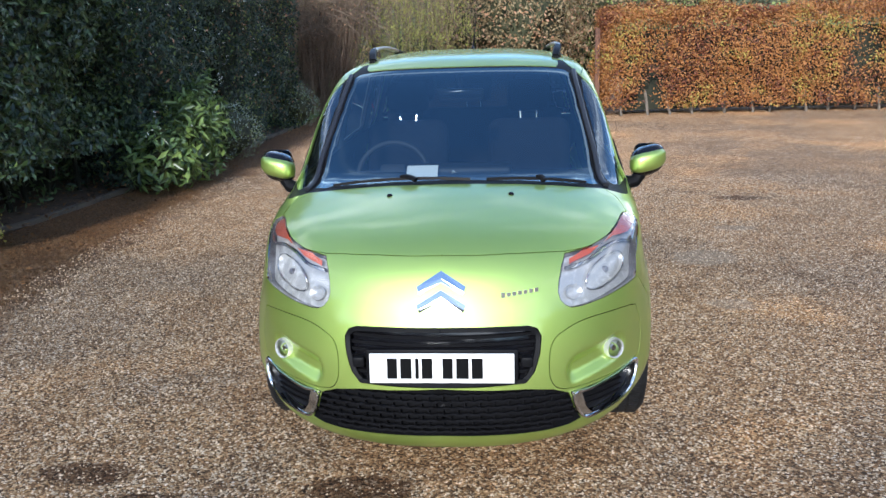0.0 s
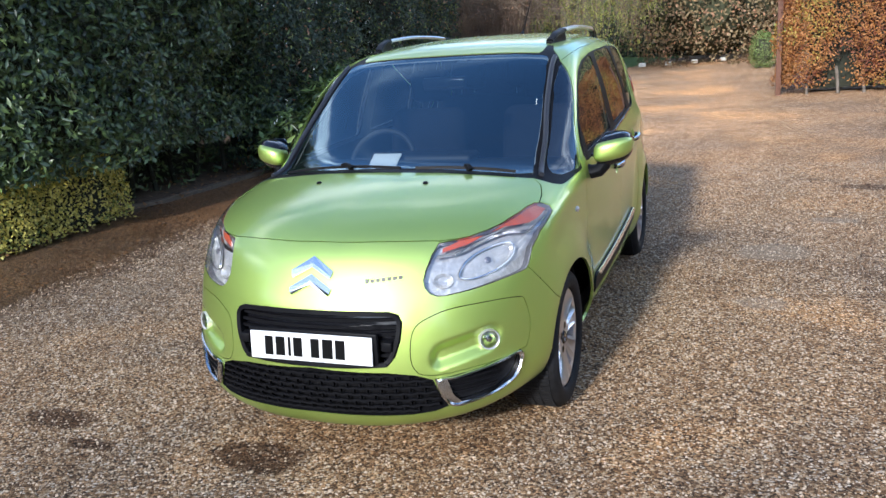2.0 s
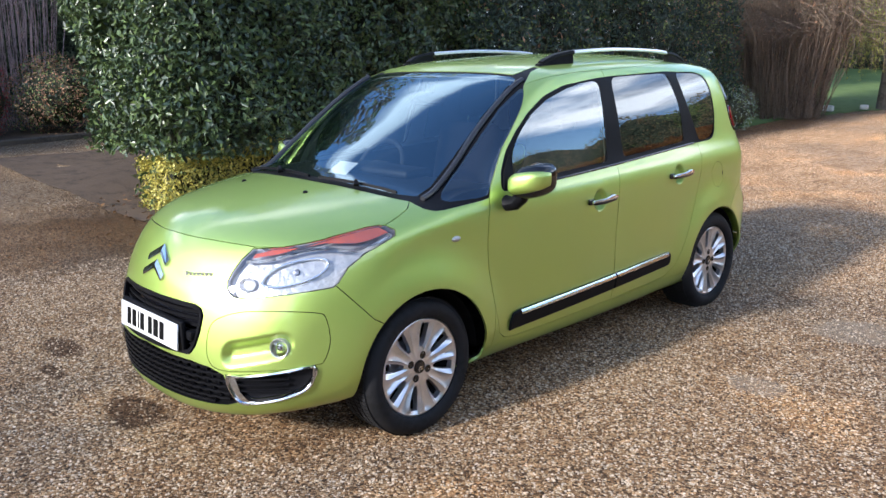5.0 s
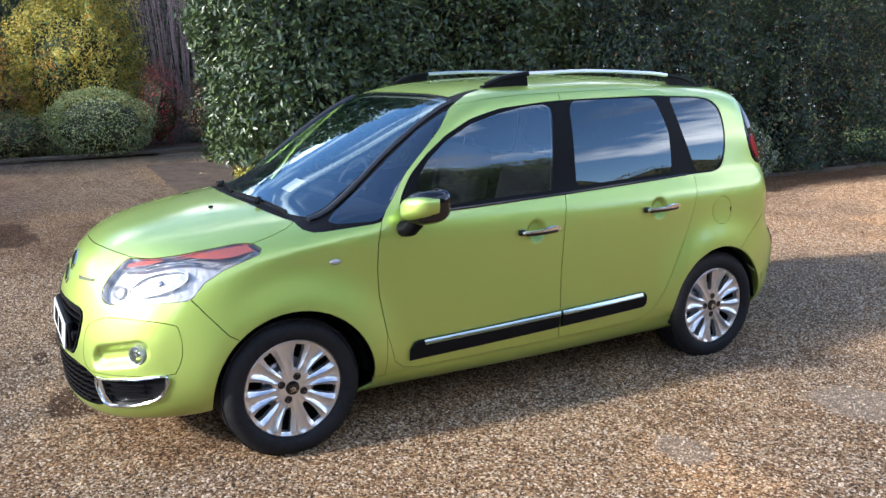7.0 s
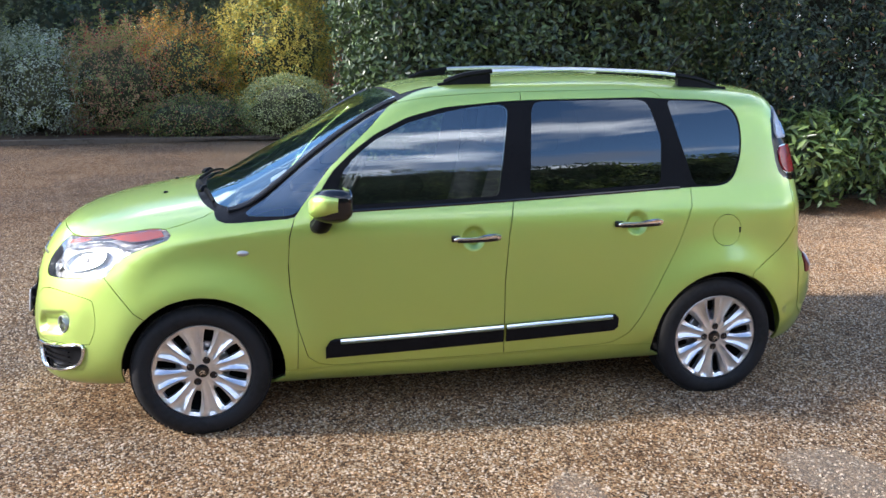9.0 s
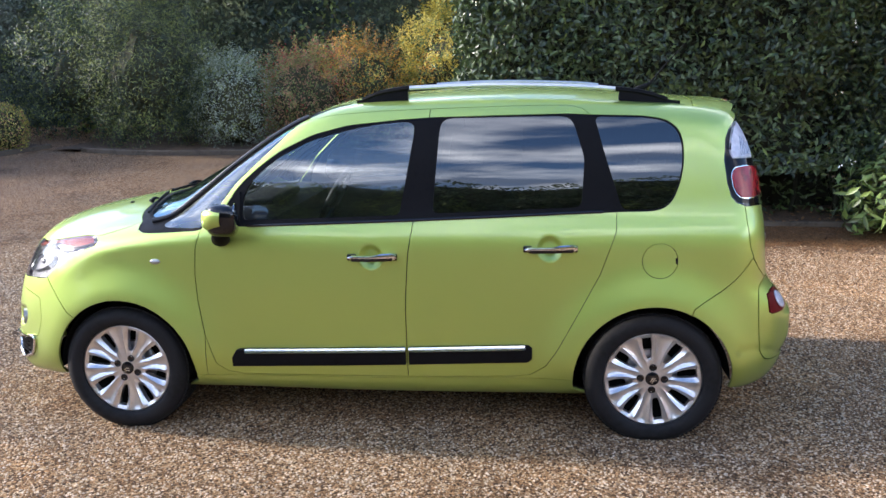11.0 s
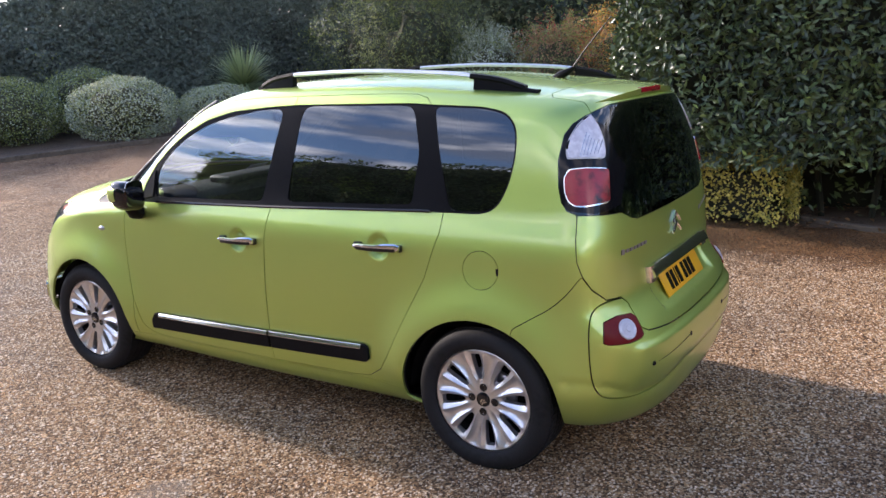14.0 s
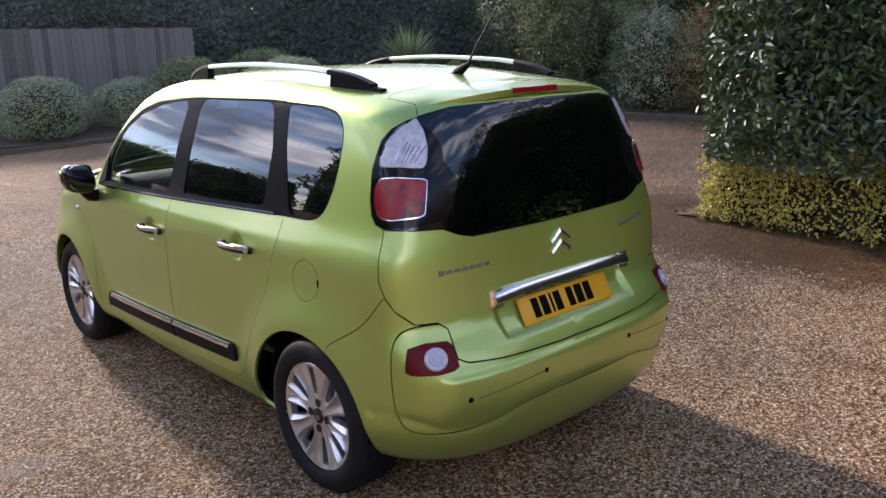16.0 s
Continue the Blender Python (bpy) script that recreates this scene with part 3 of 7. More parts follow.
def body_skin():
    """Cuts the unrolled skin along all outlines and lifts it: places, normals, triangles and each triangle's region."""
    ph = np.linspace(-math.pi, math.pi, 400, endpoint=False)
    rim = np.stack([CY + rim_radius(ph) * np.cos(ph), CZ + rim_radius(ph) * np.sin(ph)], -1)
    loops = [rim] + [outline(pts, c, smooth=s) for _, pts, c, s in REGIONS]
    verts, edges = [], []
    for lp in loops:
        k = len(verts)
        verts += list(lp)
        edges += [(k + i, k + (i + 1) % len(lp)) for i in range(len(lp))]
    fixed = np.array(verts)
    extra, rows = [], np.arange(-1.6, 2.9, .028)
    for j, v in enumerate(rows):
        extra += [(u + (.016 if j % 2 else 0), v) for u in np.arange(-2.2, 4.6, .032)]
    for cy, cz in CUPS:
        extra += [(cy + r * math.cos(a), cz + r * math.sin(a)) for r in (.012, .024, .034, .041, .048, .055, .062, .07) for a in np.linspace(0, 6.28, int(12 + r * 500), endpoint=False)]
    def patch(kind, xs, zs):
        pts = [place(kind, a, b) for a in xs for b in zs]
        return [tuple(v) for v in to_flat(np.array([p[0] for p in pts]), np.array([p[1] for p in pts]))]
    extra += patch("f", np.arange(.42, .72, .009), np.arange(.43, .60, .009))
    extra += patch("r", np.arange(.33, .40, .009), np.arange(.62, .85, .014))
    extra += patch("r", np.arange(.0, .40, .02), np.concatenate([np.arange(.61, .71, .009), np.arange(.79, .845, .009)]))
    extra += patch("r", np.arange(.0, .76, .022), np.arange(.38, .49, .010))
    extra += patch("r", np.arange(.0, .74, .018), np.arange(.575, .611, .008))
    extra = np.array(extra)
    keep = inside(rim, extra)
    extra = extra[keep]
    ok = np.ones(len(extra), bool)
    cell = {}
    for p in fixed:
        cell.setdefault((int(p[0] // .02), int(p[1] // .02)), []).append(p)
    taken = {}
    for i, p in enumerate(extra):
        a, b = int(p[0] // .02), int(p[1] // .02)
        for da in (-1, 0, 1):
            for db in (-1, 0, 1):
                for f in cell.get((a + da, b + db), ()):
                    if (f[0] - p[0]) ** 2 + (f[1] - p[1]) ** 2 < .009 ** 2:
                        ok[i] = False
        c = (int(p[0] // .006), int(p[1] // .006))
        if c in taken:
            ok[i] = False
        taken[c] = 1
    allv = [Vector(v) for v in np.concatenate([fixed, extra[ok]])]
    v2, _, faces, *_ = delaunay_2d_cdt(allv, edges, [], 0, 1e-5)
    uv = np.array([tuple(v) for v in v2])
    tri = np.array([tuple(f) for f in faces])
    cen = uv[tri].mean(1)
    tri = tri[inside(rim, cen)]
    cen = uv[tri].mean(1)
    a, b, c = uv[tri[:, 0]], uv[tri[:, 1]], uv[tri[:, 2]]
    area = (b[:, 0] - a[:, 0]) * (c[:, 1] - a[:, 1]) - (b[:, 1] - a[:, 1]) * (c[:, 0] - a[:, 0])
    tri, cen = tri[np.abs(area) > 1e-8], cen[np.abs(area) > 1e-8]
    region = np.array(["side_panel"] * len(tri), dtype=object)
    free = np.ones(len(tri), bool)
    for (name, *_), poly in zip(REGIONS, loops[1:]):
        hit = free & inside(poly, cen)
        region[hit], free[hit] = name, False
    used = np.unique(tri)
    remap = -np.ones(len(uv), int)
    remap[used] = np.arange(len(used))
    tri, uv = remap[tri], uv[used]
    p = from_flat(uv)
    p[np.abs(p[:, 0]) < 2e-3, 0] = 0
    def normals(p):
        fn = np.cross(p[tri[:, 1]] - p[tri[:, 0]], p[tri[:, 2]] - p[tri[:, 0]])
        nv = np.zeros_like(p)
        for k in range(3):
            np.add.at(nv, tri[:, k], fn)
        nv[p[:, 0] == 0, 0] = 0
        nv /= np.maximum(np.linalg.norm(nv, axis=1), 1e-12)[:, None]
        return nv
    nv = normals(p)
    if nv[np.argmax(p[:, 0]), 0] < 0:
        tri = tri[:, ::-1].copy()
        nv = normals(p)
    slope = np.stack([(hollow(p + e) - hollow(p - e)) / .006 for e in np.eye(3) * .003], -1)
    slope[:, 0] *= p[:, 0] > .004
    slope -= nv * np.sum(slope * nv, 1)[:, None]
    p = p - nv * hollow(p)[:, None]
    nv = nv + slope                                     # pressings shade evenly whatever the mesh
    nv /= np.linalg.norm(nv, axis=1)[:, None]
    low = (p[tri].mean(1)[:, 2] < .195) & ~np.isin(region, ("arch_front", "arch_rear"))
    region[low] = "underbody"
    return p, nv, tri, region


SKIN_P, SKIN_N, SKIN_T, SKIN_R = body_skin()


def cut(names, both, offset=0.0, flange=0.012, gap=0.002, mirror=False):
    """Places, faces and normals of the skin's regions: both halves joined, or one half (mirror: the other one)."""
    t = SKIN_T[np.isin(SKIN_R, names)]
    used = np.unique(t)
    rm = -np.ones(len(SKIN_P), int)
    rm[used] = np.arange(len(used))
    p, n, t = SKIN_P[used].copy(), SKIN_N[used].copy(), rm[t]
    flip = np.array([-1, 1, 1])
    if both:
        k = len(p)
        mid = p[:, 0] == 0
        second = np.where(mid, np.arange(k), k + np.cumsum(~mid) - 1)
        t = np.concatenate([t, second[t][:, ::-1]])
        p, n = np.concatenate([p, p[~mid] * flip]), np.concatenate([n, n[~mid] * flip])
    elif mirror:
        p, n, t = p * flip, n * flip, t[:, ::-1]
    p = p + n * offset
    faces = [tuple(f) for f in t]
    if flange or gap:
        count = {}
        for a, b, c in t:
            for e in ((a, b), (b, c), (c, a)):
                count[e] = count.get(e, 0) + 1
        rim = [(a, b) for (a, b) in count if (b, a) not in count]
        inward = np.zeros_like(p)
        for a, b in rim:
            d = p[b] - p[a]
            w = np.cross(n[a] + n[b], d)
            w /= max(np.linalg.norm(w), 1e-9)
            inward[a] += w
            inward[b] += w
        ln = np.linalg.norm(inward, axis=1)
        inward = inward / np.maximum(ln, 1e-9)[:, None]
        on = ln > 1e-6
        p[on] += inward[on] * gap
        if flange:
            ids = np.nonzero(on)[0]
            at = {v: len(p) + i for i, v in enumerate(ids)}
            m = len(ids)
            p = np.concatenate([p, p[ids], p[ids] - n[ids] * flange])
            n = np.concatenate([n, -inward[ids], -inward[ids]])
            faces += [(at[b], at[a], at[a] + m, at[b] + m) for a, b in rim]
    return p, faces, n


def panel(name, names, mat, parent, label="", both=True, offset=0.0, flange=0.012, gap=0.002):
    """A panel of the skin as a part; both: one piece over the centre line, otherwise one on each side."""
    made = []
    for side in ((False,) if both else (False, True)):
        p, f, n = cut(names, both, offset, flange, gap, side)
        made.append(link_mesh(name, p, f, mat, parent, label, True, n))
    return made


def loose(p, faces, n):
    """The separate pieces of a cut, the largest first."""
    root = list(range(len(p)))
    def top(i):
        while root[i] != i:
            root[i] = root[root[i]]
            i = root[i]
        return i
    for f in faces:
        for v in f[1:]:
            root[top(f[0])] = top(v)
    sets = collections.defaultdict(list)
    for f in faces:
        sets[top(f[0])].append(f)
    for keep in sorted(sets.values(), key=len, reverse=True):
        ids = sorted({v for f in keep for v in f})
        at = {v: i for i, v in enumerate(ids)}
        yield p[ids], [tuple(at[v] for v in f) for f in keep], n[ids]


def on_skin(kind, a, b, off=0.0, side=1):
    """A place on the skin and the way out of it."""
    y, z = place(kind, a, b)
    e = 1e-3
    x = float(X(np.array(y), np.array(z)))
    if kind == "s":
        gy = (X(np.array(y + e), np.array(z)) - X(np.array(y - e), np.array(z))) / (2 * e)
        gz = (X(np.array(y), np.array(z + e)) - X(np.array(y), np.array(z - e))) / (2 * e)
        n = Vector((1, -gy, -gz)).normalized()
    else:
        x = a
        if kind == "t":
            f = lambda u, v: place("t", max(u, 0), v)[1]
            n = Vector((-(f(a + .01, b) - f(abs(a - .01), b)) / .02, -(f(a, b + .01) - f(a, b - .01)) / .02, 1)).normalized()
        else:
            f = lambda u, v: place(kind, max(u, 0), v)[0]
            s = -1 if kind == "f" else 1
            n = Vector((-s * (f(a + .01, b) - f(abs(a - .01), b)) / .02, s, -s * (f(a, b + .01) - f(a, b - .01)) / .02)).normalized()
    p = Vector((x, y, z)) + n * off
    return Vector((p.x * side, p.y, p.z)), Vector((n.x * side, n.y, n.z))

# ---- the car ----
car = thing("car", "lime green metallic compact people carrier parked on the gravel drive", "car")
car.scale.x = 1.02                                      # the outlines below are for a body 1.70 m wide
bonnet, = panel("bonnet", ["bonnet"], PAINT, car)
bumper, = panel("front_bumper", ["front_bumper"], PAINT, car)
pods = panel("fog_lamp_surround", ["fog_pod"], PAINT, car, both=False, gap=0.0012)
wings = panel("front_wing", ["front_wing"], PAINT, car, both=False)
doors = panel("front_door", ["front_door"], PAINT, car, both=False)
rear_doors = panel("rear_door", ["rear_door"], PAINT, car, both=False)
panel("side_panel", ["side_panel"], PAINT, car, both=False, gap=0.001)
panel("sill", ["sill"], PAINT, car, both=False, gap=0.001)
roof, = panel("roof", ["roof"], PAINT, car, gap=0.0008)
tailgate, = panel("tailgate", ["tailgate"], PAINT, car, gap=0.0028)
rear_bumper, = panel("rear_bumper", ["rear_bumper"], PAINT, car, gap=0.0026)
panel("bumper_centre", ["bumper_pod"], PAINT, rear_bumper, "lime green upper part of the rear bumper", gap=0.0028)
flaps = panel("fuel_flap", ["fuel_flap"], PAINT, car, both=False, gap=0.0015)
bpy.data.objects.remove(flaps[1])                       # the other flank has none
p_, f_, n_ = cut(["fuel_flap"], False, 0, 0, 0, True)
link_mesh("side_panel_patch", p_, f_, PAINT, car, "", True, n_)
p_, f_, n_ = cut(["screen_frame"], True, -.002, 0, 0)
screen_frame, *_ = [link_mesh(nm, *piece[:2], BLACK_TRIM, car, what, True, piece[2]) for (nm, what), piece in zip((("screen_frame", "black scuttle and windscreen pillars"), ("screen_header", "black band above the windscreen")), loose(p_, f_, n_))]
frames_side = panel("window_frame", ["window_frame"], BLACK_TRIM, car, "satin black window surround", both=False, offset=-0.002, gap=0)
windscreen, = panel("windscreen", ["windscreen"], SCREEN, car, "clear curved windscreen", flange=0, gap=0)
panel("quarter_light", ["quarter_light"], DOOR_GLASS, car, both=False, flange=0, gap=0, offset=-.002)
def pane(name, mirror):
    """A side pane: an even curve through the skin above the waist, not its shoulder."""
    p, f, n = cut([name], False, -.004, 0, 0, False)
    y, z = p[:, 1] - 1.5, p[:, 2] - 1.3
    basis = lambda m: np.stack([np.ones(m.sum()), z[m], z[m] ** 2, y[m], y[m] ** 2], -1)
    hi, every = p[:, 2] > 1.19, np.ones(len(p), bool)
    c = np.linalg.lstsq(basis(hi), p[hi, 0], rcond=None)[0]
    p[:, 0] = np.minimum(basis(every) @ c, p[:, 0] + .002)
    n = np.stack([np.ones(len(p)), -(c[3] + 2 * c[4] * y), -(c[1] + 2 * c[2] * z)], -1)
    n /= np.linalg.norm(n, axis=1)[:, None]
    if mirror:
        p, n, f = p * np.array([-1, 1, 1]), n * np.array([-1, 1, 1]), [k[::-1] for k in f]
    return p, f, n


for side, d in enumerate(doors):
    p_, f_, n_ = pane("front_door_glass", side == 1)
    link_mesh("door_glass", p_, f_, DOOR_GLASS, d, "clear door glass", True, n_)
for side, d in enumerate(rear_doors):
    p_, f_, n_ = pane("rear_door_glass", side == 1)
    link_mesh("door_glass", p_, f_, TINTED, d, "dark tinted door glass", True, n_)
for side in (False, True):
    p_, f_, n_ = pane("rear_quarter_glass", side)
    link_mesh("rear_quarter_glass", p_, f_, TINTED, car, "dark tinted glass", True, n_)
panel("lamp_surround", ["lamp_surround"], LAMP_BLACK, car, "black border round the tail lamp", both=False, flange=0, gap=0, offset=-.001)
panel("rear_window", ["rear_window"], REAR_GLASS, tailgate, "dark wraparound rear window", flange=0, gap=0, offset=-.001)
for piece in loose(*cut(["underbody"], True, 0, 0, 0)):
    link_mesh("underbody", *piece[:2], CHASSIS, car, "", True, piece[2])


def no_shadow(names):
    for o in car.children_recursive:
        if o.name.split(".")[0] in names:
            o.visible_shadow = False


# lamps at the front
for side, d in ((1, 0), (-1, 1)):
    p_, f_, n_ = cut(["headlamp", "indicator"], False, 0.0, 0.006, 0.004, side < 0)
    lamp = link_mesh("headlamp", p_, f_, CLEAR, car, "clear headlamp with an orange indicator strip", True, n_)
    p_, f_, n_ = cut(["headlamp", "indicator"], False, -0.034, 0, 0.002, side < 0)
    link_mesh("reflector", p_, f_, REFLECTOR, lamp, "bright chromed reflector", True, n_)
    p_, f_, n_ = cut(["headlamp", "indicator"], False, -0.002, 0.05, 0.0005, side < 0)
    rimfaces = [f for f in f_ if len(f) == 4]
    link_mesh("housing", p_, rimfaces, LAMP_GREY, lamp, "grey lamp housing", True, n_)
    p_, f_, n_ = cut(["indicator"], False, -0.008, 0, 0.006, side < 0)
    for tip, mat, what in ((False, ORANGE, "orange indicator lens"), (True, PINK_LENS, "paler pinkish orange tip of the indicator lens")):
        keep = [f for f in f_ if (np.mean([p_[v][1] for v in f]) > -.33) == tip]
        ids = sorted({v for f in keep for v in f})
        link_mesh("indicator", p_[ids], [tuple(ids.index(v) for v in f) for f in keep], mat, lamp, what, True, n_[ids])
    # main chamber: bean-shaped bowl in a bright rim, small lamp beside it
    bean = [on_skin("f", x, z, -.020, side)[0] for x, z in ((.545, .772), (.552, .815), (.585, .846), (.635, .864), (.682, .866), (.706, .842), (.700, .806), (.660, .778), (.60, .762))]
    loop = [Vector(v) for v in spline([tuple(v) for v in bean], 5, True)]
    mid = sum(loop, Vector()) / len(loop)
    n = on_skin("f", .63, .815, 0, side)[1]
    bm = bmesh.new()
    rows = [[bm.verts.new(mid + (v - mid) * k - n * d) for v in loop] for k, d in ((1.0, 0.0), (.93, .010), (.75, .020), (.5, .026), (.25, .028))]
    for a, b in zip(rows, rows[1:]):
        for j in range(len(loop)):
            k = (j + 1) % len(loop)
            bm.faces.new((a[j], a[k], b[k], b[j]))
    bm.faces.new(rows[-1])
    part("bowl", bm, REFLECTOR, lamp, "bean-shaped chromed main bowl")
    bm = bmesh.new()
    sweep(bm, loop + [loop[0].copy()], circle_section(.0042, 6), up=n, caps=False)
    part("bowl_rim", bm, CHROME, lamp, "bright rim of the main bowl")
    q = n.to_track_quat("Z", "Y").to_matrix().to_4x4()
    bm = bmesh.new()
    lathe(bm, [(.0, .004), (.010, .002), (.014, -.006), (.016, -.028)], 20, "z")
    bmesh.ops.transform(bm, matrix=Matrix.Translation(mid) @ q, verts=bm.verts)
    part("bulb_cover", bm, LAMP_GREY, lamp)
    c, n = on_skin("f", .492, .768, -.024, side)
    q = n.to_track_quat("Z", "Y").to_matrix().to_4x4()
    bm = bmesh.new()
    lathe(bm, [(.0, -.010), (.018, -.008), (.028, .002), (.031, .004), (.033, .0)], 28, "z")
    bmesh.ops.transform(bm, matrix=Matrix.Translation(c) @ q @ Matrix.Diagonal((1.2, .9, 1, 1)), verts=bm.verts)
    part("small_bowl", bm, REFLECTOR, lamp)
    # dividing blade under the indicator
    bm = bmesh.new()
    path = [on_skin(*p, -.010, side)[0] for p in (("f", .455, .850), ("f", .53, .858), ("f", .575, .876), ("f", .62, .892), ("f", .68, .897), ("s", -.30, .885), ("s", -.20, .902), ("s", -.125, .927))]
    sweep(bm, [Vector(v) for v in spline(path, 5)], [(-.004, -.006), (.004, -.006), (.004, .006), (-.004, .006)])
    part("blade", bm, CHROME, lamp)
    # fog lamp
    c, n = on_skin("f", .645, .522, -.006, side)
    n = (n + Vector((0, -.35, 0))).normalized()
    q = n.to_track_quat("Z", "Y").to_matrix().to_4x4()
    bm = bmesh.new()
    lathe(bm, [(.0, -.03), (.02, -.025), (.032, -.008), (.035, .004), (.039, .006), (.041, .0), (.041, -.03)], 32, "z")
    bmesh.ops.transform(bm, matrix=Matrix.Translation(c) @ q, verts=bm.verts)
    fog = part("fog_lamp", bm, REFLECTOR, car, "round chromed front fog lamp")
    bm = bmesh.new()
    lathe(bm, [(.0, .010), (.018, .008), (.030, .003), (.034, -.001)], 28, "z")
    bmesh.ops.transform(bm, matrix=Matrix.Translation(c) @ q, verts=bm.verts)
    part("lens", bm, CLEAR, fog)
    bm = bmesh.new()
    lathe(bm, [(.0, -.004), (.012, -.006), (.014, -.02)], 16, "z")
    bmesh.ops.transform(bm, matrix=Matrix.Translation(c) @ q, verts=bm.verts)
    part("bulb_cover", bm, CHROME, fog)
    # chromed air-intake corner
    p_, f_, n_ = cut(["chrome_insert"], False, 0.004, 0.03, 0.002, side < 0)
    insert = link_mesh("intake_corner", p_, f_, CHROME, car, "chromed corner of the lower air intake", True, n_)
    p_, f_, n_ = cut(["insert_hollow"], False, -0.022, 0, 0, side < 0)
    link_mesh("backing", p_, f_, BLACK_TRIM, insert, "black plastic backing", True, n_)
    path = [on_skin(*q, .006, side)[0] for q in line("f", (.477, .398), (.54, .404), (.65, .4255)) + line("s", (-.506, .441), (-.509, .39), (-.538, .346)) + line("f", (.652, .314), (.57, .294), (.52, .292), (.491, .333))]
    ring_ = [Vector(v) for v in spline([tuple(v) for v in path], 4, True)]
    bm = bmesh.new()
    sweep(bm, ring_ + [ring_[0].copy(), ring_[1].copy()], circle_section(.0065, 6), up=Vector((0, -1, .15)), caps=False)
    part("chrome_edge", bm, CHROME, insert, "bright chrome edge")
    for zz in (.338, .362, .386):
        bm = bmesh.new()
        path = [on_skin("f", x, zz + .12 * (x - .5) * (.4 if x > .6 else .3), -.009, side)[0] for x in np.linspace(.515, .672, 9)]
        sweep(bm, path, [(-.006, -.003), (.006, -.003), (.006, .003), (-.006, .003)])
        part("slat", bm, BLACK_TRIM, insert)
    # side repeater
    c, n = on_skin("s", .213, .856, .002, side)
    q = n.to_track_quat("Z", "Y").to_matrix().to_4x4()
    bm = bmesh.new()
    lathe(bm, [(.0, .008), (.012, .007), (.018, .004), (.021, .0), (.021, -.006)], 24, "z")
    bmesh.ops.transform(bm, matrix=Matrix.Translation(c) @ q @ Matrix.Diagonal((1.25, .62, 1, 1)), verts=bm.verts)
    part("side_repeater", bm, REFLECTOR, wings[d], "small clear side repeater")

# grilles
p_, f_, n_ = cut(["upper_grille"], True, -0.045, 0.0, 0.0)
grille = link_mesh("upper_grille", p_, f_, GLOSS_BLACK, car, "black upper grille holding the number plate", True, n_)
p_, f_, n_ = cut(["upper_grille"], True, 0.003, 0.05, 0.001)
link_mesh("surround", p_, [f for f in f_ if len(f) == 4], BLACK_TRIM, grille, "black plastic surround", True, n_)
def strip_round(pts, width_, depth, mat, name, parent, both=True, off=0.0, closed=True):
    """A rounded strip laid along an outline on the skin."""
    path = [on_skin(*p, off)[0] for p in pts]
    if both:
        path = [Vector((-v.x, v.y, v.z)) for v in reversed(path)] + path
    pts2 = [Vector(v) for v in spline([tuple(v) for v in path], 4, closed)]
    if closed:
        pts2.append(pts2[0].copy())
    bm = bmesh.new()
    sweep(bm, pts2, [(-width_, -depth), (width_, -depth), (width_ * .8, depth), (-width_ * .8, depth)], up=Vector((0, -1, .2)), caps=False)
    return part(name, bm, mat, parent)
strip_round(line("f", (.0, .672), (.2, .669), (.305, .664), (.335, .652), (.347, .63), (.342, .57), (.322, .508), (.3, .48), (.268, .473), (.0, .47)), .010, .008, BLACK_TRIM, "frame", grille, closed=False, off=-.004)
for zz in (.645, .617, .590, .562, .534, .506):
    bm = bmesh.new()
    w = .335 - .12 * max(0, .57 - zz) / .1 * .3
    path = [on_skin("f", abs(x), zz, -.030)[0] for x in np.linspace(-w, w, 25)]
    path = [Vector((x, p.y, p.z)) for x, p in zip(np.linspace(-w, w, 25), path)]
    sweep(bm, path, [(-.005, -.004), (.008, -.006), (.008, .006), (-.005, .004)])
    part("slat", bm, BLACK_TRIM, grille)
p_, f_, n_ = cut(["lower_grille"], True, -0.045, 0.0, 0.0)
low = link_mesh("lower_grille", p_, f_, BLACK_TRIM, car, "black honeycomb lower air intake", True, n_)
p_, f_, n_ = cut(["lower_grille"], True, 0.0, 0.05, 0.001)
link_mesh("surround", p_, [f for f in f_ if len(f) == 4], BLACK_TRIM, low, "", True, n_)
for k, zz in enumerate((.428, .402, .376, .350, .324, .298, .276)):
    w = (.42, .455, .465, .47, .475, .47, .40)[k]
    bm = bmesh.new()
    xs = np.linspace(-w, w, 73)
    path = []
    for j, x in enumerate(xs):
        v = on_skin("f", abs(x), zz + .0025 * math.sin(math.pi * (j / 2.0 + k)), -.014)[0]
        path.append(Vector((x, v.y, v.z)))
    sweep(bm, path, [(-.004, -.0035), (.010, -.0045), (.010, .0045), (-.004, .0035)])
    part("slat", bm, BLACK_TRIM, low)
bars = []
for k, zz in enumerate((.415, .389, .363, .337, .311, .287)):
    for j in range(-9, 10):
        x = (j + .5 * (k % 2)) * .053
        if abs(x) < .45 - .05 * (k == 5):
            v = on_skin("f", abs(x), zz, -.018)[0]
            bars.append((x - .0025, x + .0025, v.y - .004, v.y + .012, zz - .013, zz + .013, None))
for b in bars:
    blocks("bar", [b], BLACK_TRIM, low)

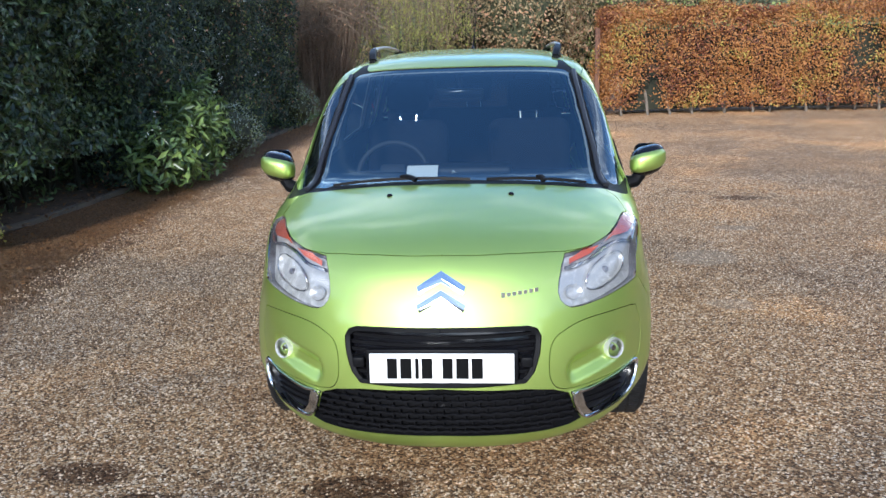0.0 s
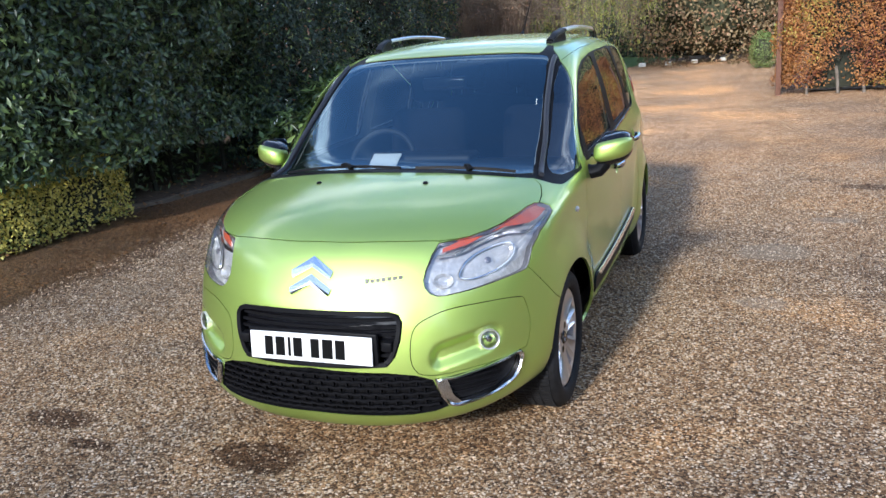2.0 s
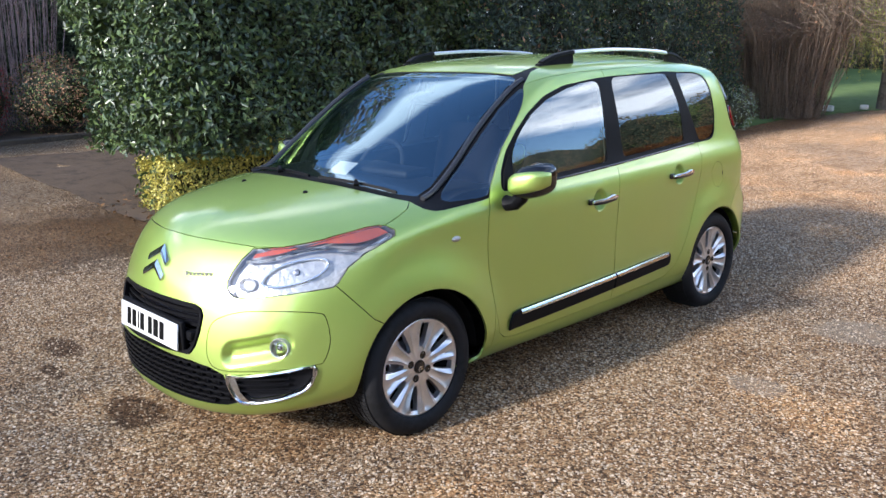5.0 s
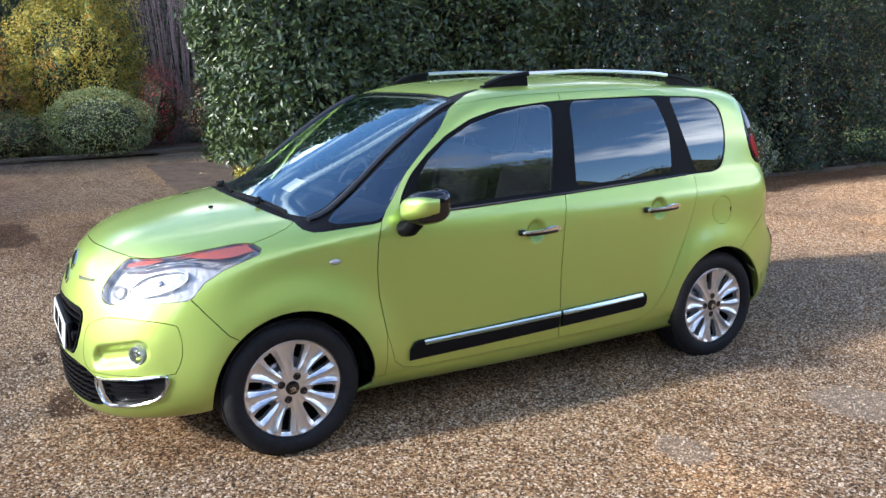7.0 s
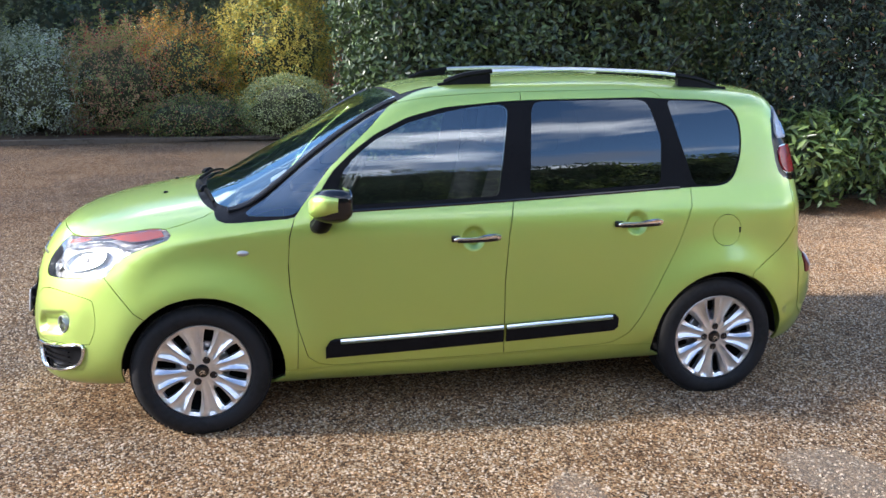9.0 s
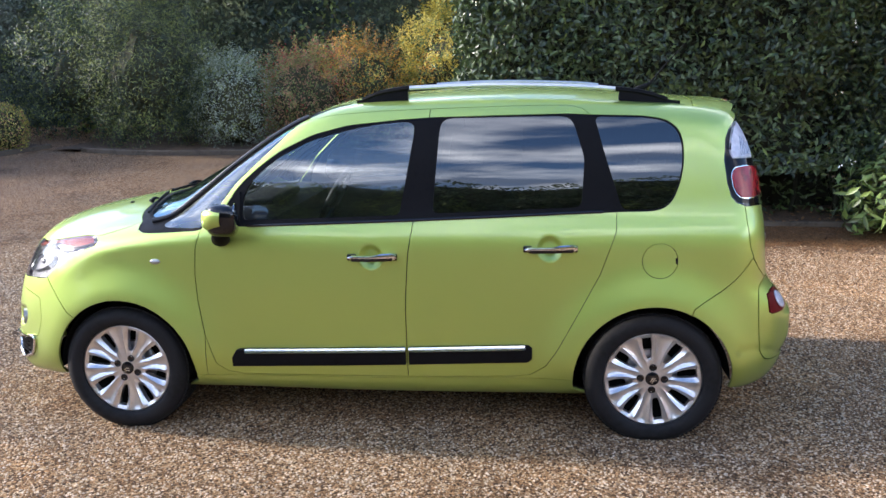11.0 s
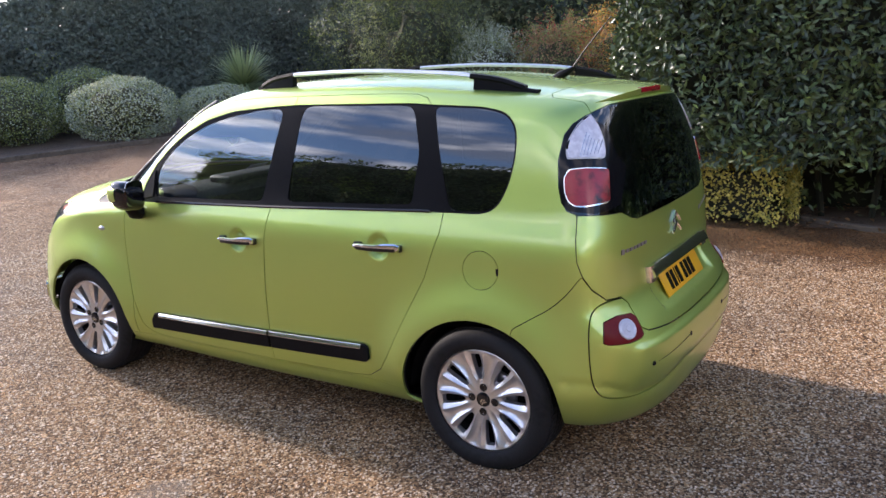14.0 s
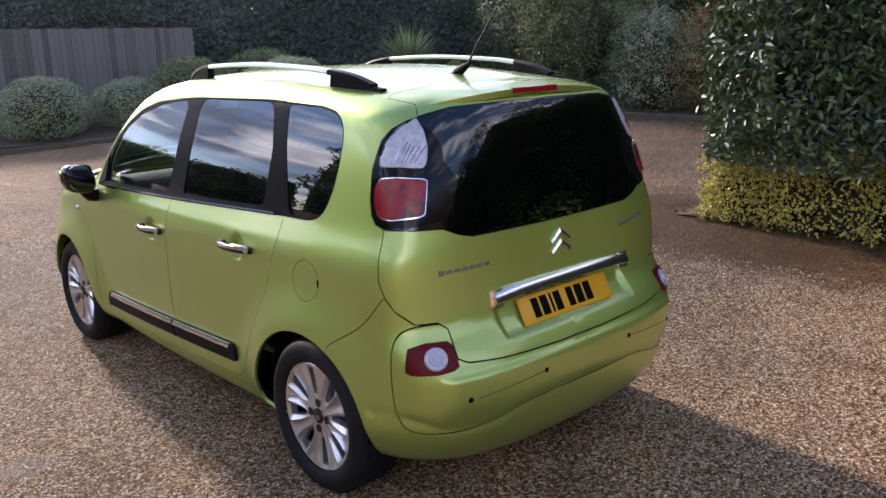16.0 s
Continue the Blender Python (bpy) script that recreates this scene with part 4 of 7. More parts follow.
# number plates: plain plates with plain bars for the characters
def number_plate(name, mat, label, parent, at, tilt, facing):
    m = pose(*at, 0, 0, 0 if facing < 0 else 180) @ pose(0, 0, 0, tilt)
    bm = bmesh.new()
    box(bm, -.26, .26, -.004, .004, -.0555, .0555, .003, 2, m)
    plate = part(name, bm, mat, parent, label)
    for k, (x, w) in enumerate(((-.178, .036), (-.128, .040), (-.088, .012), (-.052, .038), (.022, .036), (.075, .044), (.128, .040))):
        bm = bmesh.new()
        box(bm, x - w / 2, x + w / 2, -.0052, -.0038, -.038, .038, 0, 2, m)
        part("character_bar", bm, INK, plate)
    return plate
number_plate("number_plate", WHITE, "white front plate with plain black bars", car, (0, -.838, .533), -6, -1)
bm = bmesh.new()
box(bm, -.275, .275, -.826, -.802, .468, .60, .008, 2)
part("plate_holder", bm, BLACK_TRIM, grille)
for s in (1, -1):
    bm = bmesh.new()
    box(bm, s * .305 - .022, s * .305 + .022, -.815, -.78, .525, .565, .008, 2)
    part("sensor_block", bm, BLACK_TRIM, grille)
number_plate("number_plate", YELLOW, "yellow rear plate with plain black bars", car, (0, 3.113, .731), -28, 1)


def chevrons(kind, zc, w, h, gap, thick, parent, name, label):
    """Two plain bent chrome bars, one above the other."""
    for k in (0, 1):
        bm = bmesh.new()
        z0 = zc - k * gap
        outer = [(-w, z0 - h), (0, z0), (w, z0 - h), (w * .88, z0 - h - thick * .7), (0, z0 - thick), (-w * .88, z0 - h - thick * .7)]
        front, back = [], []
        for x, z in outer:
            p, n = on_skin(kind, abs(x), z, .009)
            q, _ = on_skin(kind, abs(x), z, -.002)
            front.append(bm.verts.new((x, p.y, p.z)))
            back.append(bm.verts.new((x, q.y, q.z)))
        mid = [bm.verts.new((x, on_skin(kind, abs(x), z, .014)[0].y, z)) for x, z in ((-w * .94, z0 - h - thick * .35), (0, z0 - thick * .5), (w * .94, z0 - h - thick * .35))]
        bm.faces.new((front[0], front[1], mid[1], mid[0]))
        bm.faces.new((front[1], front[2], mid[2], mid[1]))
        bm.faces.new((front[3], front[4], mid[1], mid[2]))
        bm.faces.new((front[4], front[5], mid[0], mid[1]))
        bm.faces.new((front[2], front[3], mid[2]))
        bm.faces.new((front[5], front[0], mid[0]))
        for i in range(6):
            j = (i + 1) % 6
            bm.faces.new((front[i], back[i], back[j], front[j]))
        part(name, bm, CHROME, parent, label, smooth=False)


chevrons("f", .866, .088, .050, .060, .036, bumper, "badge_bar", "chrome bent badge bar")
chevrons("r", 1.006, .056, .042, .042, .022, tailgate, "badge_bar", "chrome bent badge bar")


def script_bar(kind, x0, x1, z, parent, count, h=.010, lift=0.0):
    """A row of small plain chrome shapes in the place of lettering."""
    bm = bmesh.new()
    pitch = (x1 - x0) / count
    for i in range(count):
        a, b = x0 + pitch * (i + .14), x0 + pitch * (i + .80)
        k = h * (1.0 if i else 1.5)
        za = z + lift * i / count
        path = [Vector((x, on_skin(kind, abs(x), za, .0025)[0].y, za)) for x in np.linspace(a, b, 3)]
        sweep(bm, path, [(-.002, -k), (.002, -k), (.002, k), (-.002, k)])
    part("lettering", bm, ALLOY if kind == "f" else LAMP_GREY, parent, "small plain chrome shapes in place of lettering")


script_bar("f", .212, .352, .783, bumper, 7, h=.007, lift=.010)
script_bar("r", .605, .372, .942, tailgate, 7, h=.0065)
script_bar("r", -.385, -.57, .952, tailgate, 7, h=.0065, lift=.03)

# wheels
def wheel(at, side, turn):
    w = new("wheel")
    w.parent = car
    w.matrix_basis = pose(at[0], at[1], at[2], 0, 0, 0 if side > 0 else 180) @ pose(0, 0, 0, turn)
    bm = bmesh.new()
    prof = [(.222, .020), (.230, .030), (.240, .036), (.262, .040), (.285, .034), (.300, .020), (.3085, .0), (.310, -.03), (.3105, -.075), (.310, -.12), (.3085, -.15), (.300, -.17), (.27, -.19), (.21, -.175)]
    lathe(bm, prof, 72, "x", (0, 0, 0))
    tyre = part("tyre", bm, RUBBER, w, "black low-profile tyre")
    # tread blocks
    blocks("tread", [(x0, x1, -.0085, .0085, .305, .3135, Matrix.Rotation(2 * math.pi * k / 90 + sl * .02, 4, "X")) for k in range(90)
                     for x0, x1, sl in ((-.155, -.115, .3), (-.108, -.082, 0), (-.072, -.046, 0), (-.036, .004, -.3))], RUBBER, w)
    # rim face with eight broad spokes
    bm = bmesh.new()
    radii = [.030, .045, .060, .075, .086, .095, .108, .125, .145, .165, .182, .192, .200, .207, .2155]
    def dish(r):
        return np.interp(r, [.03, .06, .09, .15, .19, .207, .2155], [.006, .006, .004, .008, .014, .018, .012])
    def half(r):
        return radians(np.interp(r, [.086, .10, .13, .165, .192], [4.0, 7.4, 7.8, 7.2, 5.6]))
    us = [-1, -.86, -.62, -.42, -.15, .15, .42, .62, .86, 1]
    rows = []
    for r in radii:
        row = []
        for k in range(8):
            hw = half(r)
            span = math.pi / 8 - hw
            for u in us:
                a = k * math.pi / 4 + u * span
                rel = np.interp(r, [.05, .09, .15, .19, .205], [0, .5, 1, 1, 0])
                groove = .0085 * rel * (math.exp(-((abs(u) - .62) / .16) ** 2) - .9 * math.exp(-(u / .35) ** 2)) - .006 * rel * max(0, abs(u) - .7) / .3
                row.append(bm.verts.new((dish(r) + groove, r * 1.045 * math.cos(a), r * 1.045 * math.sin(a))))
        rows.append(row)
    m = len(us)
    for i in range(len(radii) - 1):
        for k in range(8):
            for j in range(m):
                a0, a1 = k * m + j, (k * m + j + 1) % (8 * m)
                if j == m - 1 and .086 <= radii[i] and radii[i + 1] <= .192:
                    continue
                bm.faces.new((rows[i][a0], rows[i][a1], rows[i + 1][a1], rows[i + 1][a0]))
    hub = bm.verts.new((.010, 0, 0))
    for j in range(8 * m):
        bm.faces.new((rows[0][j], rows[0][(j + 1) % (8 * m)], hub))
    rimedges = [e for e in bm.edges if len(e.link_faces) == 1 and (e.verts[0].co.yz.length + e.verts[1].co.yz.length) / 2 < .219]
    r = bmesh.ops.extrude_edge_only(bm, edges=rimedges)
    bmesh.ops.translate(bm, vec=(-.028, 0, 0), verts=[v for v in r["geom"] if isinstance(v, bmesh.types.BMVert)])
    outer = [e for e in bm.edges if len(e.link_faces) == 1 and e.verts[0].co.yz.length > .222 and e.verts[1].co.yz.length > .222]
    r = bmesh.ops.extrude_edge_only(bm, edges=outer)
    bmesh.ops.translate(bm, vec=(-.05, 0, 0), verts=[v for v in r["geom"] if isinstance(v, bmesh.types.BMVert)])
    rim = part("rim", bm, ALLOY, w, "silver alloy rim with eight broad spokes", sharp=28)
    bm = bmesh.new()
    lathe(bm, [(.0, -.075), (.10, -.075), (.155, -.07), (.185, -.06), (.212, -.02), (.216, -.005)], 48, "x")
    part("inner_barrel", bm, CHASSIS, w)
    bm = bmesh.new()
    lathe(bm, [(.0, -.052), (.118, -.052), (.122, -.056), (.122, -.066)], 48, "x")
    part("brake_disc", bm, ALLOY, w, "grey steel brake disc")
    for k in range(4):
        a = math.pi / 4 + k * math.pi / 2 + radians(11)
        bm = bmesh.new()
        lathe(bm, [(.0, .0068), (.012, .0068), (.0155, .0088), (.0175, .0078)], 16, "x", (0, .054 * math.cos(a), .054 * math.sin(a)))
        part("bolt_recess", bm, GLOSS_BLACK, w)
    bm = bmesh.new()
    lathe(bm, [(.0, .0145), (.023, .0135), (.030, .011), (.032, .006)], 28, "x")
    cap = part("hub_cap", bm, GLOSS_BLACK, w, "black hub cap with a chrome mark")
    bm = bmesh.new()
    for zz in (.004, -.007):
        for s in (1, -1):
            box(bm, .0138, .0155, 0, .016, -.0022, .0022, 0, 2, Matrix.Translation((0, 0, zz)) @ (Matrix.Rotation(radians(-35), 4, "X") if s > 0 else Matrix.Rotation(radians(215), 4, "X")))
    part("mark", bm, CHROME, w)
    return w


first_wheel = wheel((.785, .005, .31), 1, 10)
for x, y, turn in ((.785, 2.537, 32), (-.785, .005, 5), (-.785, 2.537, 50)):
    copy_thing(first_wheel, pose(x, y, .31, 0, 0, 0 if x > 0 else 180) @ pose(0, 0, 0, turn))
# wheel-arch liners and the floor pan
for cy in (.02, 2.53):
    for s in (1, -1):
        bm = bmesh.new()
        prof = [(s * .46, .352), (s * .79, .352)]
        prev = None
        for a in np.linspace(0, math.pi, 28):
            cur = [bm.verts.new((x, cy + r * math.cos(a), .31 + r * math.sin(a))) for x, r in prof]
            if prev:
                bm.faces.new((prev[0], prev[1], cur[1], cur[0]))
            prev = cur
        lo = [bm.verts.new((s * .46, cy + .352 * math.cos(a), .31 + .352 * math.sin(a))) for a in np.linspace(0, math.pi, 28)]
        bm.faces.new(lo)
        part("arch_liner", bm, CHASSIS, car)
bm = bmesh.new()
box(bm, -.56, .56, -.45, 2.85, .25, .46, .02)
box(bm, -.70, .70, .44, 2.12, .25, .42, .02)
part("floor_pan", bm, CHASSIS, car)

# door handles, side mouldings, mirrors
for side, i in ((1, 0), (-1, 1)):
    for (y0, y1, zc, d) in ((1.155, 1.375, .889, doors[i]), (1.955, 2.185, .926, rear_doors[i])):
        bm = bmesh.new()
        path, sc = [], []
        for t in np.linspace(0, 1, 13):
            off = .012 + .022 * math.sin(math.pi * min(max(t, .06), .94)) ** .6
            path.append(on_skin("s", y0 + (y1 - y0) * t, zc + .004 * t, off, side)[0])
            sc.append((1.0, (.62 + .45 * smooth01(np.array((t - .45) / .3))) * (1 if .04 < t < .96 else .6)))
        sweep(bm, path, [(side * a * 1.1, b * 1.45) for a, b in ((-.008, -.008), (0, -.011), (.007, -.008), (.009, 0), (.007, .008), (0, .011), (-.008, .008))], scales=[(1, float(s[1])) for s in sc])
        handle = part("handle", bm, CHROME, d, "chrome pull handle")
        bm = bmesh.new()
        sweep(bm, [v - Vector((0, 0, .0085)) for v in path[1:-1]], [(side * a, b) for a, b in ((-.008, -.008), (.008, -.008), (.0115, .0), (.0105, .006), (-.008, .006))])
        part("grip", bm, GLOSS_BLACK, handle, "black lower grip")
        for yy in (y0 + .012, y1 - .016):
            bm = bmesh.new()
            c, n = on_skin("s", yy, zc, .006, side)
            box(bm, c.x - .016, c.x + .010, yy - .020, yy + .020, c.z - .015, c.z + .015, .006, 2)
            part("handle_mount", bm, GLOSS_BLACK, d)
    for (y0, y1, d) in ((.562, 1.403, doors[i]), (1.418, 1.988, rear_doors[i])):
        bm = bmesh.new()
        ys = np.linspace(y0, y1, 40)
        vs = []
        for y in ys:
            top, bot = .436 + (y - .6) * .030, .345 + (y - .57) * .034
            e0, e1 = min(1, (y - .562) / .05), min(1, (1.988 - y) / .03)
            e = math.sqrt(max(0, 1 - (1 - max(min(e0, e1), 0)) ** 2))
            if y0 < .6:
                bot2, top2 = bot, bot + (top - bot) * (.55 + .45 * e)
            else:
                mid = (top + bot) / 2
                bot2, top2 = mid + (bot - mid) * (.6 + .4 * e), mid + (top - mid) * (.6 + .4 * e)
            row = []
            for u, o in ((0, -.004), (.0, .008), (.06, .013), (.5, .015), (.94, .013), (1, .008), (1, -.004)):
                row.append(bm.verts.new(on_skin("s", y, bot2 + (top2 - bot2) * u, o, side)[0]))
            vs.append(row)
        for a, b in zip(vs, vs[1:]):
            for j in range(6):
                bm.faces.new((a[j], a[j + 1], b[j + 1], b[j]))
        bm.faces.new(vs[0])
        bm.faces.new(vs[-1])
        strip = part("side_moulding", bm, BLACK_TRIM, d, "black rubbing strip with a chrome edge")
        bm = bmesh.new()
        y0c, y1c = (.63, y1) if y0 < .6 else (y0, 1.955)
        path = [on_skin("s", y, .436 + (y - .6) * .030 - .009, .016, side)[0] for y in np.linspace(y0c, y1c, 30)]
        sweep(bm, path, [(-.004 * side, -.010), (.007 * side, -.010), (.006 * side, -.004), (.0 * side, .010), (-.004 * side, .010)])
        part("chrome_strip", bm, CHROME, d, "bright chrome edge of the moulding")
    # strip along the foot of the windows
    bm = bmesh.new()
    path = [on_skin("s", y, np.interp(y, [.67, 1.45, 2.26, 2.52], [1.027, 1.052, 1.084, 1.087]), .001, side)[0] for y in np.linspace(.67, 2.30, 40)]
    sweep(bm, path, [(-.006, -.006), (.005, -.006), (.007, 0), (.004, .006), (-.006, .006)] if side > 0 else [(.006, -.006), (-.005, -.006), (-.007, 0), (-.004, .006), (.006, .006)])
    part("waist_strip", bm, GLOSS_BLACK, frames_side[i], "gloss black strip below the windows")
    # mirror: rounded housing, painted cap in front, black foot
    def shell(x0, x1, y0, y1, z0, z1, taper):
        bm = bmesh.new()
        bmesh.ops.create_uvsphere(bm, u_segments=32, v_segments=18, radius=1)
        for v in bm.verts:
            c = v.co
            f = [math.copysign(abs(k) ** .68, k) for k in c]
            u = (f[0] + 1) / 2
            z = (z0 + z1) / 2 + f[2] * (z1 - z0) / 2 * (1 - taper * (1 - u) - .20 * u)
            y = y0 + (y1 - y0) * (f[1] + 1) / 2 - .05 * u * (1 - u)
            v.co = (side * (x0 + (x1 - x0) * u), y + (.045 * u), z - .035 * (1 - u))
        return bm
    bm = shell(.848, 1.018, .512, .665, .996, 1.182, .18)
    mirror = part("door_mirror", bm, GLOSS_BLACK, car, "door mirror with a green cap on a black foot")
    bm = shell(.843, 1.0225, .494, .64, 1.026, 1.156, .14)
    bmesh.ops.bisect_plane(bm, geom=bm.verts[:] + bm.edges[:] + bm.faces[:], plane_co=(side * .94, .590, 0), plane_no=(side * .28, 1, -.05), clear_outer=True)
    part("cap", bm, PAINT, mirror, "lime green mirror cap")
    bm = bmesh.new()
    sweep(bm, [Vector((side * .79, .545, .978)), Vector((side * .832, .55, .966)), Vector((side * .866, .558, .972)), Vector((side * .890, .57, .998)), Vector((side * .905, .582, 1.04))], circle_section(.032, 12, 1.2), up=Vector((0, 1, 0)), scales=[1.1, 1.1, 1.05, 1.0, .9])
    part("foot", bm, BLACK_TRIM, mirror, "black plastic mirror foot")
    bm = bmesh.new()
    box(bm, .872, 1.000, .650, .656, 1.028, 1.150, .0)
    bmesh.ops.bevel(bm, geom=[e for e in bm.edges if abs(e.verts[0].co.y - e.verts[1].co.y) > .001], offset=.035, segments=5, affect="EDGES", profile=.5)
    for v in bm.verts:
        v.co.y += .045 * (v.co.x - .848) / .17 - .012
    bmesh.ops.transform(bm, matrix=Matrix.Diagonal((side, 1, 1, 1)), verts=bm.verts)
    part("mirror_glass", bm, SILVERED, mirror, "silvered mirror glass")
    # triangular mirror base in the window corner
    bm = bmesh.new()
    tri = [on_skin("s", y, z, .004, side)[0] for y, z in ((.545, 1.03), (.575, 1.11), (.63, 1.18), (.635, 1.05))]
    back = [on_skin("s", y, z, -.004, side)[0] for y, z in ((.545, 1.03), (.575, 1.11), (.63, 1.18), (.635, 1.05))]
    f, b = [bm.verts.new(v) for v in tri], [bm.verts.new(v) for v in back]
    bm.faces.new(f)
    for j in range(4):
        bm.faces.new((f[j], f[(j + 1) % 4], b[(j + 1) % 4], b[j]))
    part("mirror_base", bm, BLACK_TRIM, mirror)
    # roof rail: silver bar between black feet
    def roof_z(x, y):
        return place("t", x, y)[1]
    bar = [(.508, 1.18, .010), (.520, 1.26, .036), (.530, 1.36, .049), (.537, 1.45, .054), (.54, 1.8, .056), (.533, 2.2, .053), (.522, 2.38, .047), (.510, 2.50, .036), (.497, 2.60, .010)]
    pts = [Vector((side * x, y, roof_z(x, y) + h)) for x, y, h in bar]
    fine = [Vector(v) for v in spline([tuple(p) for p in pts], 8)]
    sect = [(-.017, -.008), (.014, -.009), (.019, -.002), (.015, .009), (-.012, .011), (-.018, .003)]
    if side < 0:
        sect = [(-a, b) for a, b in sect][::-1]
    mid = [p for p in fine if 1.40 <= p.y <= 2.37]
    bm = bmesh.new()
    sweep(bm, mid, sect)
    rail = part("roof_rail", bm, ALLOY, car, "satin silver roof rail with black feet")
    for sel, ends in (([p for p in fine if p.y <= 1.41], (1.15, 1.40)), ([p for p in fine if p.y >= 2.36], (2.38, 2.66))):
        bm = bmesh.new()
        sweep(bm, sel, [(a * 1.12, b * 1.15) for a, b in sect])
        # web down to the roof
        rows = []
        for y in np.linspace(ends[0], ends[1], 8):
            x = np.interp(y, [b[1] for b in bar], [b[0] for b in bar])
            h = np.interp(y, [b[1] for b in bar], [b[2] for b in bar])
            zr = roof_z(x, y)
            rows.append([bm.verts.new((side * (x + dx), y, zz)) for dx, zz in ((-.014, zr - .006), (-.012, zr + max(h, .006)), (.014, zr + max(h, .006)), (.021, zr - .012))])
        for a, b in zip(rows, rows[1:]):
            for j in range(3):
                bm.faces.new((a[j], a[j + 1], b[j + 1], b[j]))
        bm.faces.new(rows[0])
        bm.faces.new(rows[-1])
        part("rail_foot", bm, BLACK_TRIM, rail, "black plastic rail foot")
    # rear lamps
    p_, f_, n_ = cut(["tail_lamp_upper"], False, 0.004, 0.012, 0.001, side < 0)
    tail = link_mesh("tail_lamp", p_, f_, REFLECTOR, car, "tall tail lamp, clear above and red below", True, n_)
    p_, f_, n_ = cut(["tail_lamp_upper"], False, 0.006, 0.006, 0.007, side < 0)
    link_mesh("bulb_panel", p_, f_, LAMP_WHITE, tail, "silver inner lamp panel", True, n_)
    for k in range(6):
        bm = bmesh.new()
        y = 2.905 + .009 * k
        sweep(bm, [on_skin("s", y, z, .0075, side)[0] for z in (1.318, 1.345, 1.372, 1.398 - .010 * k)], [(-.001, -.001), (.001, -.001), (.001, .001), (-.001, .001)])
        part("ridge", bm, CHROME, tail)
    p_, f_, n_ = cut(["tail_lamp_lower"], False, 0.002, 0.012, 0.001, side < 0)
    link_mesh("lamp_rim", p_, f_, CHROME, tail, "bright lamp rim", True, n_)
    p_, f_, n_ = cut(["tail_lamp_lower"], False, 0.008, 0.010, 0.006, side < 0)
    link_mesh("red_lens", p_, f_, RED_LENS, tail, "red tail lamp lens", True, n_)
    p_, f_, n_ = cut(["rear_lamp"], False, 0.004, 0.014, 0.001, side < 0)
    lowlamp = link_mesh("bumper_lamp", p_, f_, DARK_RED, rear_bumper, "dark red lamp with a clear round lens", True, n_)
    c, n = on_skin("r", .672, .664, .005, side)
    q = n.to_track_quat("Z", "Y").to_matrix().to_4x4()
    bm = bmesh.new()
    lathe(bm, [(.0, .008), (.012, .0075), (.014, .0045), (.024, .006), (.026, .0035), (.036, .004), (.041, .0), (.041, -.005)], 28, "z")
    bmesh.ops.transform(bm, matrix=Matrix.Translation(c) @ q, verts=bm.verts)
    part("round_lens", bm, LAMP_WHITE, rear_bumper, "round clear lens")
    for x, z in ((.585, .512), (.25, .535)):
        c, n = on_skin("r", x, z, .013, side)
        q = n.to_track_quat("Z", "Y").to_matrix().to_4x4()
        bm = bmesh.new()
        lathe(bm, [(.0, .003), (.008, .003), (.010, .001), (.010, -.004)], 16, "z")
        bmesh.ops.transform(bm, matrix=Matrix.Translation(c) @ q, verts=bm.verts)
        part("parking_sensor", bm, BLACK_TRIM, rear_bumper)
    # washer jet
    c, n = on_skin("t", .255, -.165, .0, side)
    bm = bmesh.new()
    lathe(bm, [(.0, .009), (.007, .008), (.012, .003), (.012, -.004)], 16, "z", tuple(c))
    part("washer_jet", bm, BLACK_TRIM, bonnet)
# slot in the rear bumper
for x0, x1 in ((-.56, -.26), (.26, .56)):
    bm = bmesh.new()
    path = []
    for x in np.linspace(x0, x1, 12):
        v = on_skin("r", abs(x), .535 - .022 * (abs(x) - .26) / .3, .0135)[0]
        path.append(Vector((x, v.y, v.z)))
    sweep(bm, path, [(-.0008, -.0008), (.0008, -.0008), (.0008, .0008), (-.0008, .0008)])
    part("bumper_seam", bm, BLACK_TRIM, rear_bumper)
# fuel flap finger notch
c, n = on_skin("s", 2.622, .868, .0, 1)
bm = bmesh.new()
box(bm, c.x - .006, c.x + .0015, 2.616, 2.628, .852, .884, .004, 2)
part("finger_notch", bm, BLACK_TRIM, flaps[0])
# chrome bar over the rear plate
bm = bmesh.new()
path = []
for x in np.linspace(-.39, .39, 31):
    v = on_skin("r", abs(x), .822 - .006 * (abs(x) / .39) ** 6, .008)[0]
    path.append(Vector((x, v.y, v.z)))
sweep(bm, path, [(.016, -.022), (-.024, -.022), (-.030, -.016), (-.026, .0), (-.016, .015), (-.004, .022), (.016, .022)])
part("chrome_bar", bm, CHROME, tailgate, "chrome bar above the plate")
for s in (1, -1):
    bm = bmesh.new()
    path = [Vector((s * .372, v.y, v.z)) for v in (on_skin("r", .372, z, .004)[0] for z in np.linspace(.842, .775, 6))]
    sweep(bm, path, [(.012, -.034), (-.012, -.032), (-.018, -.022), (-.018, .022), (-.012, .032), (.012, .034)], up=Vector((1, 0, 0)))
    part("bar_end", bm, CHROME, tailgate, "chrome end of the bar")
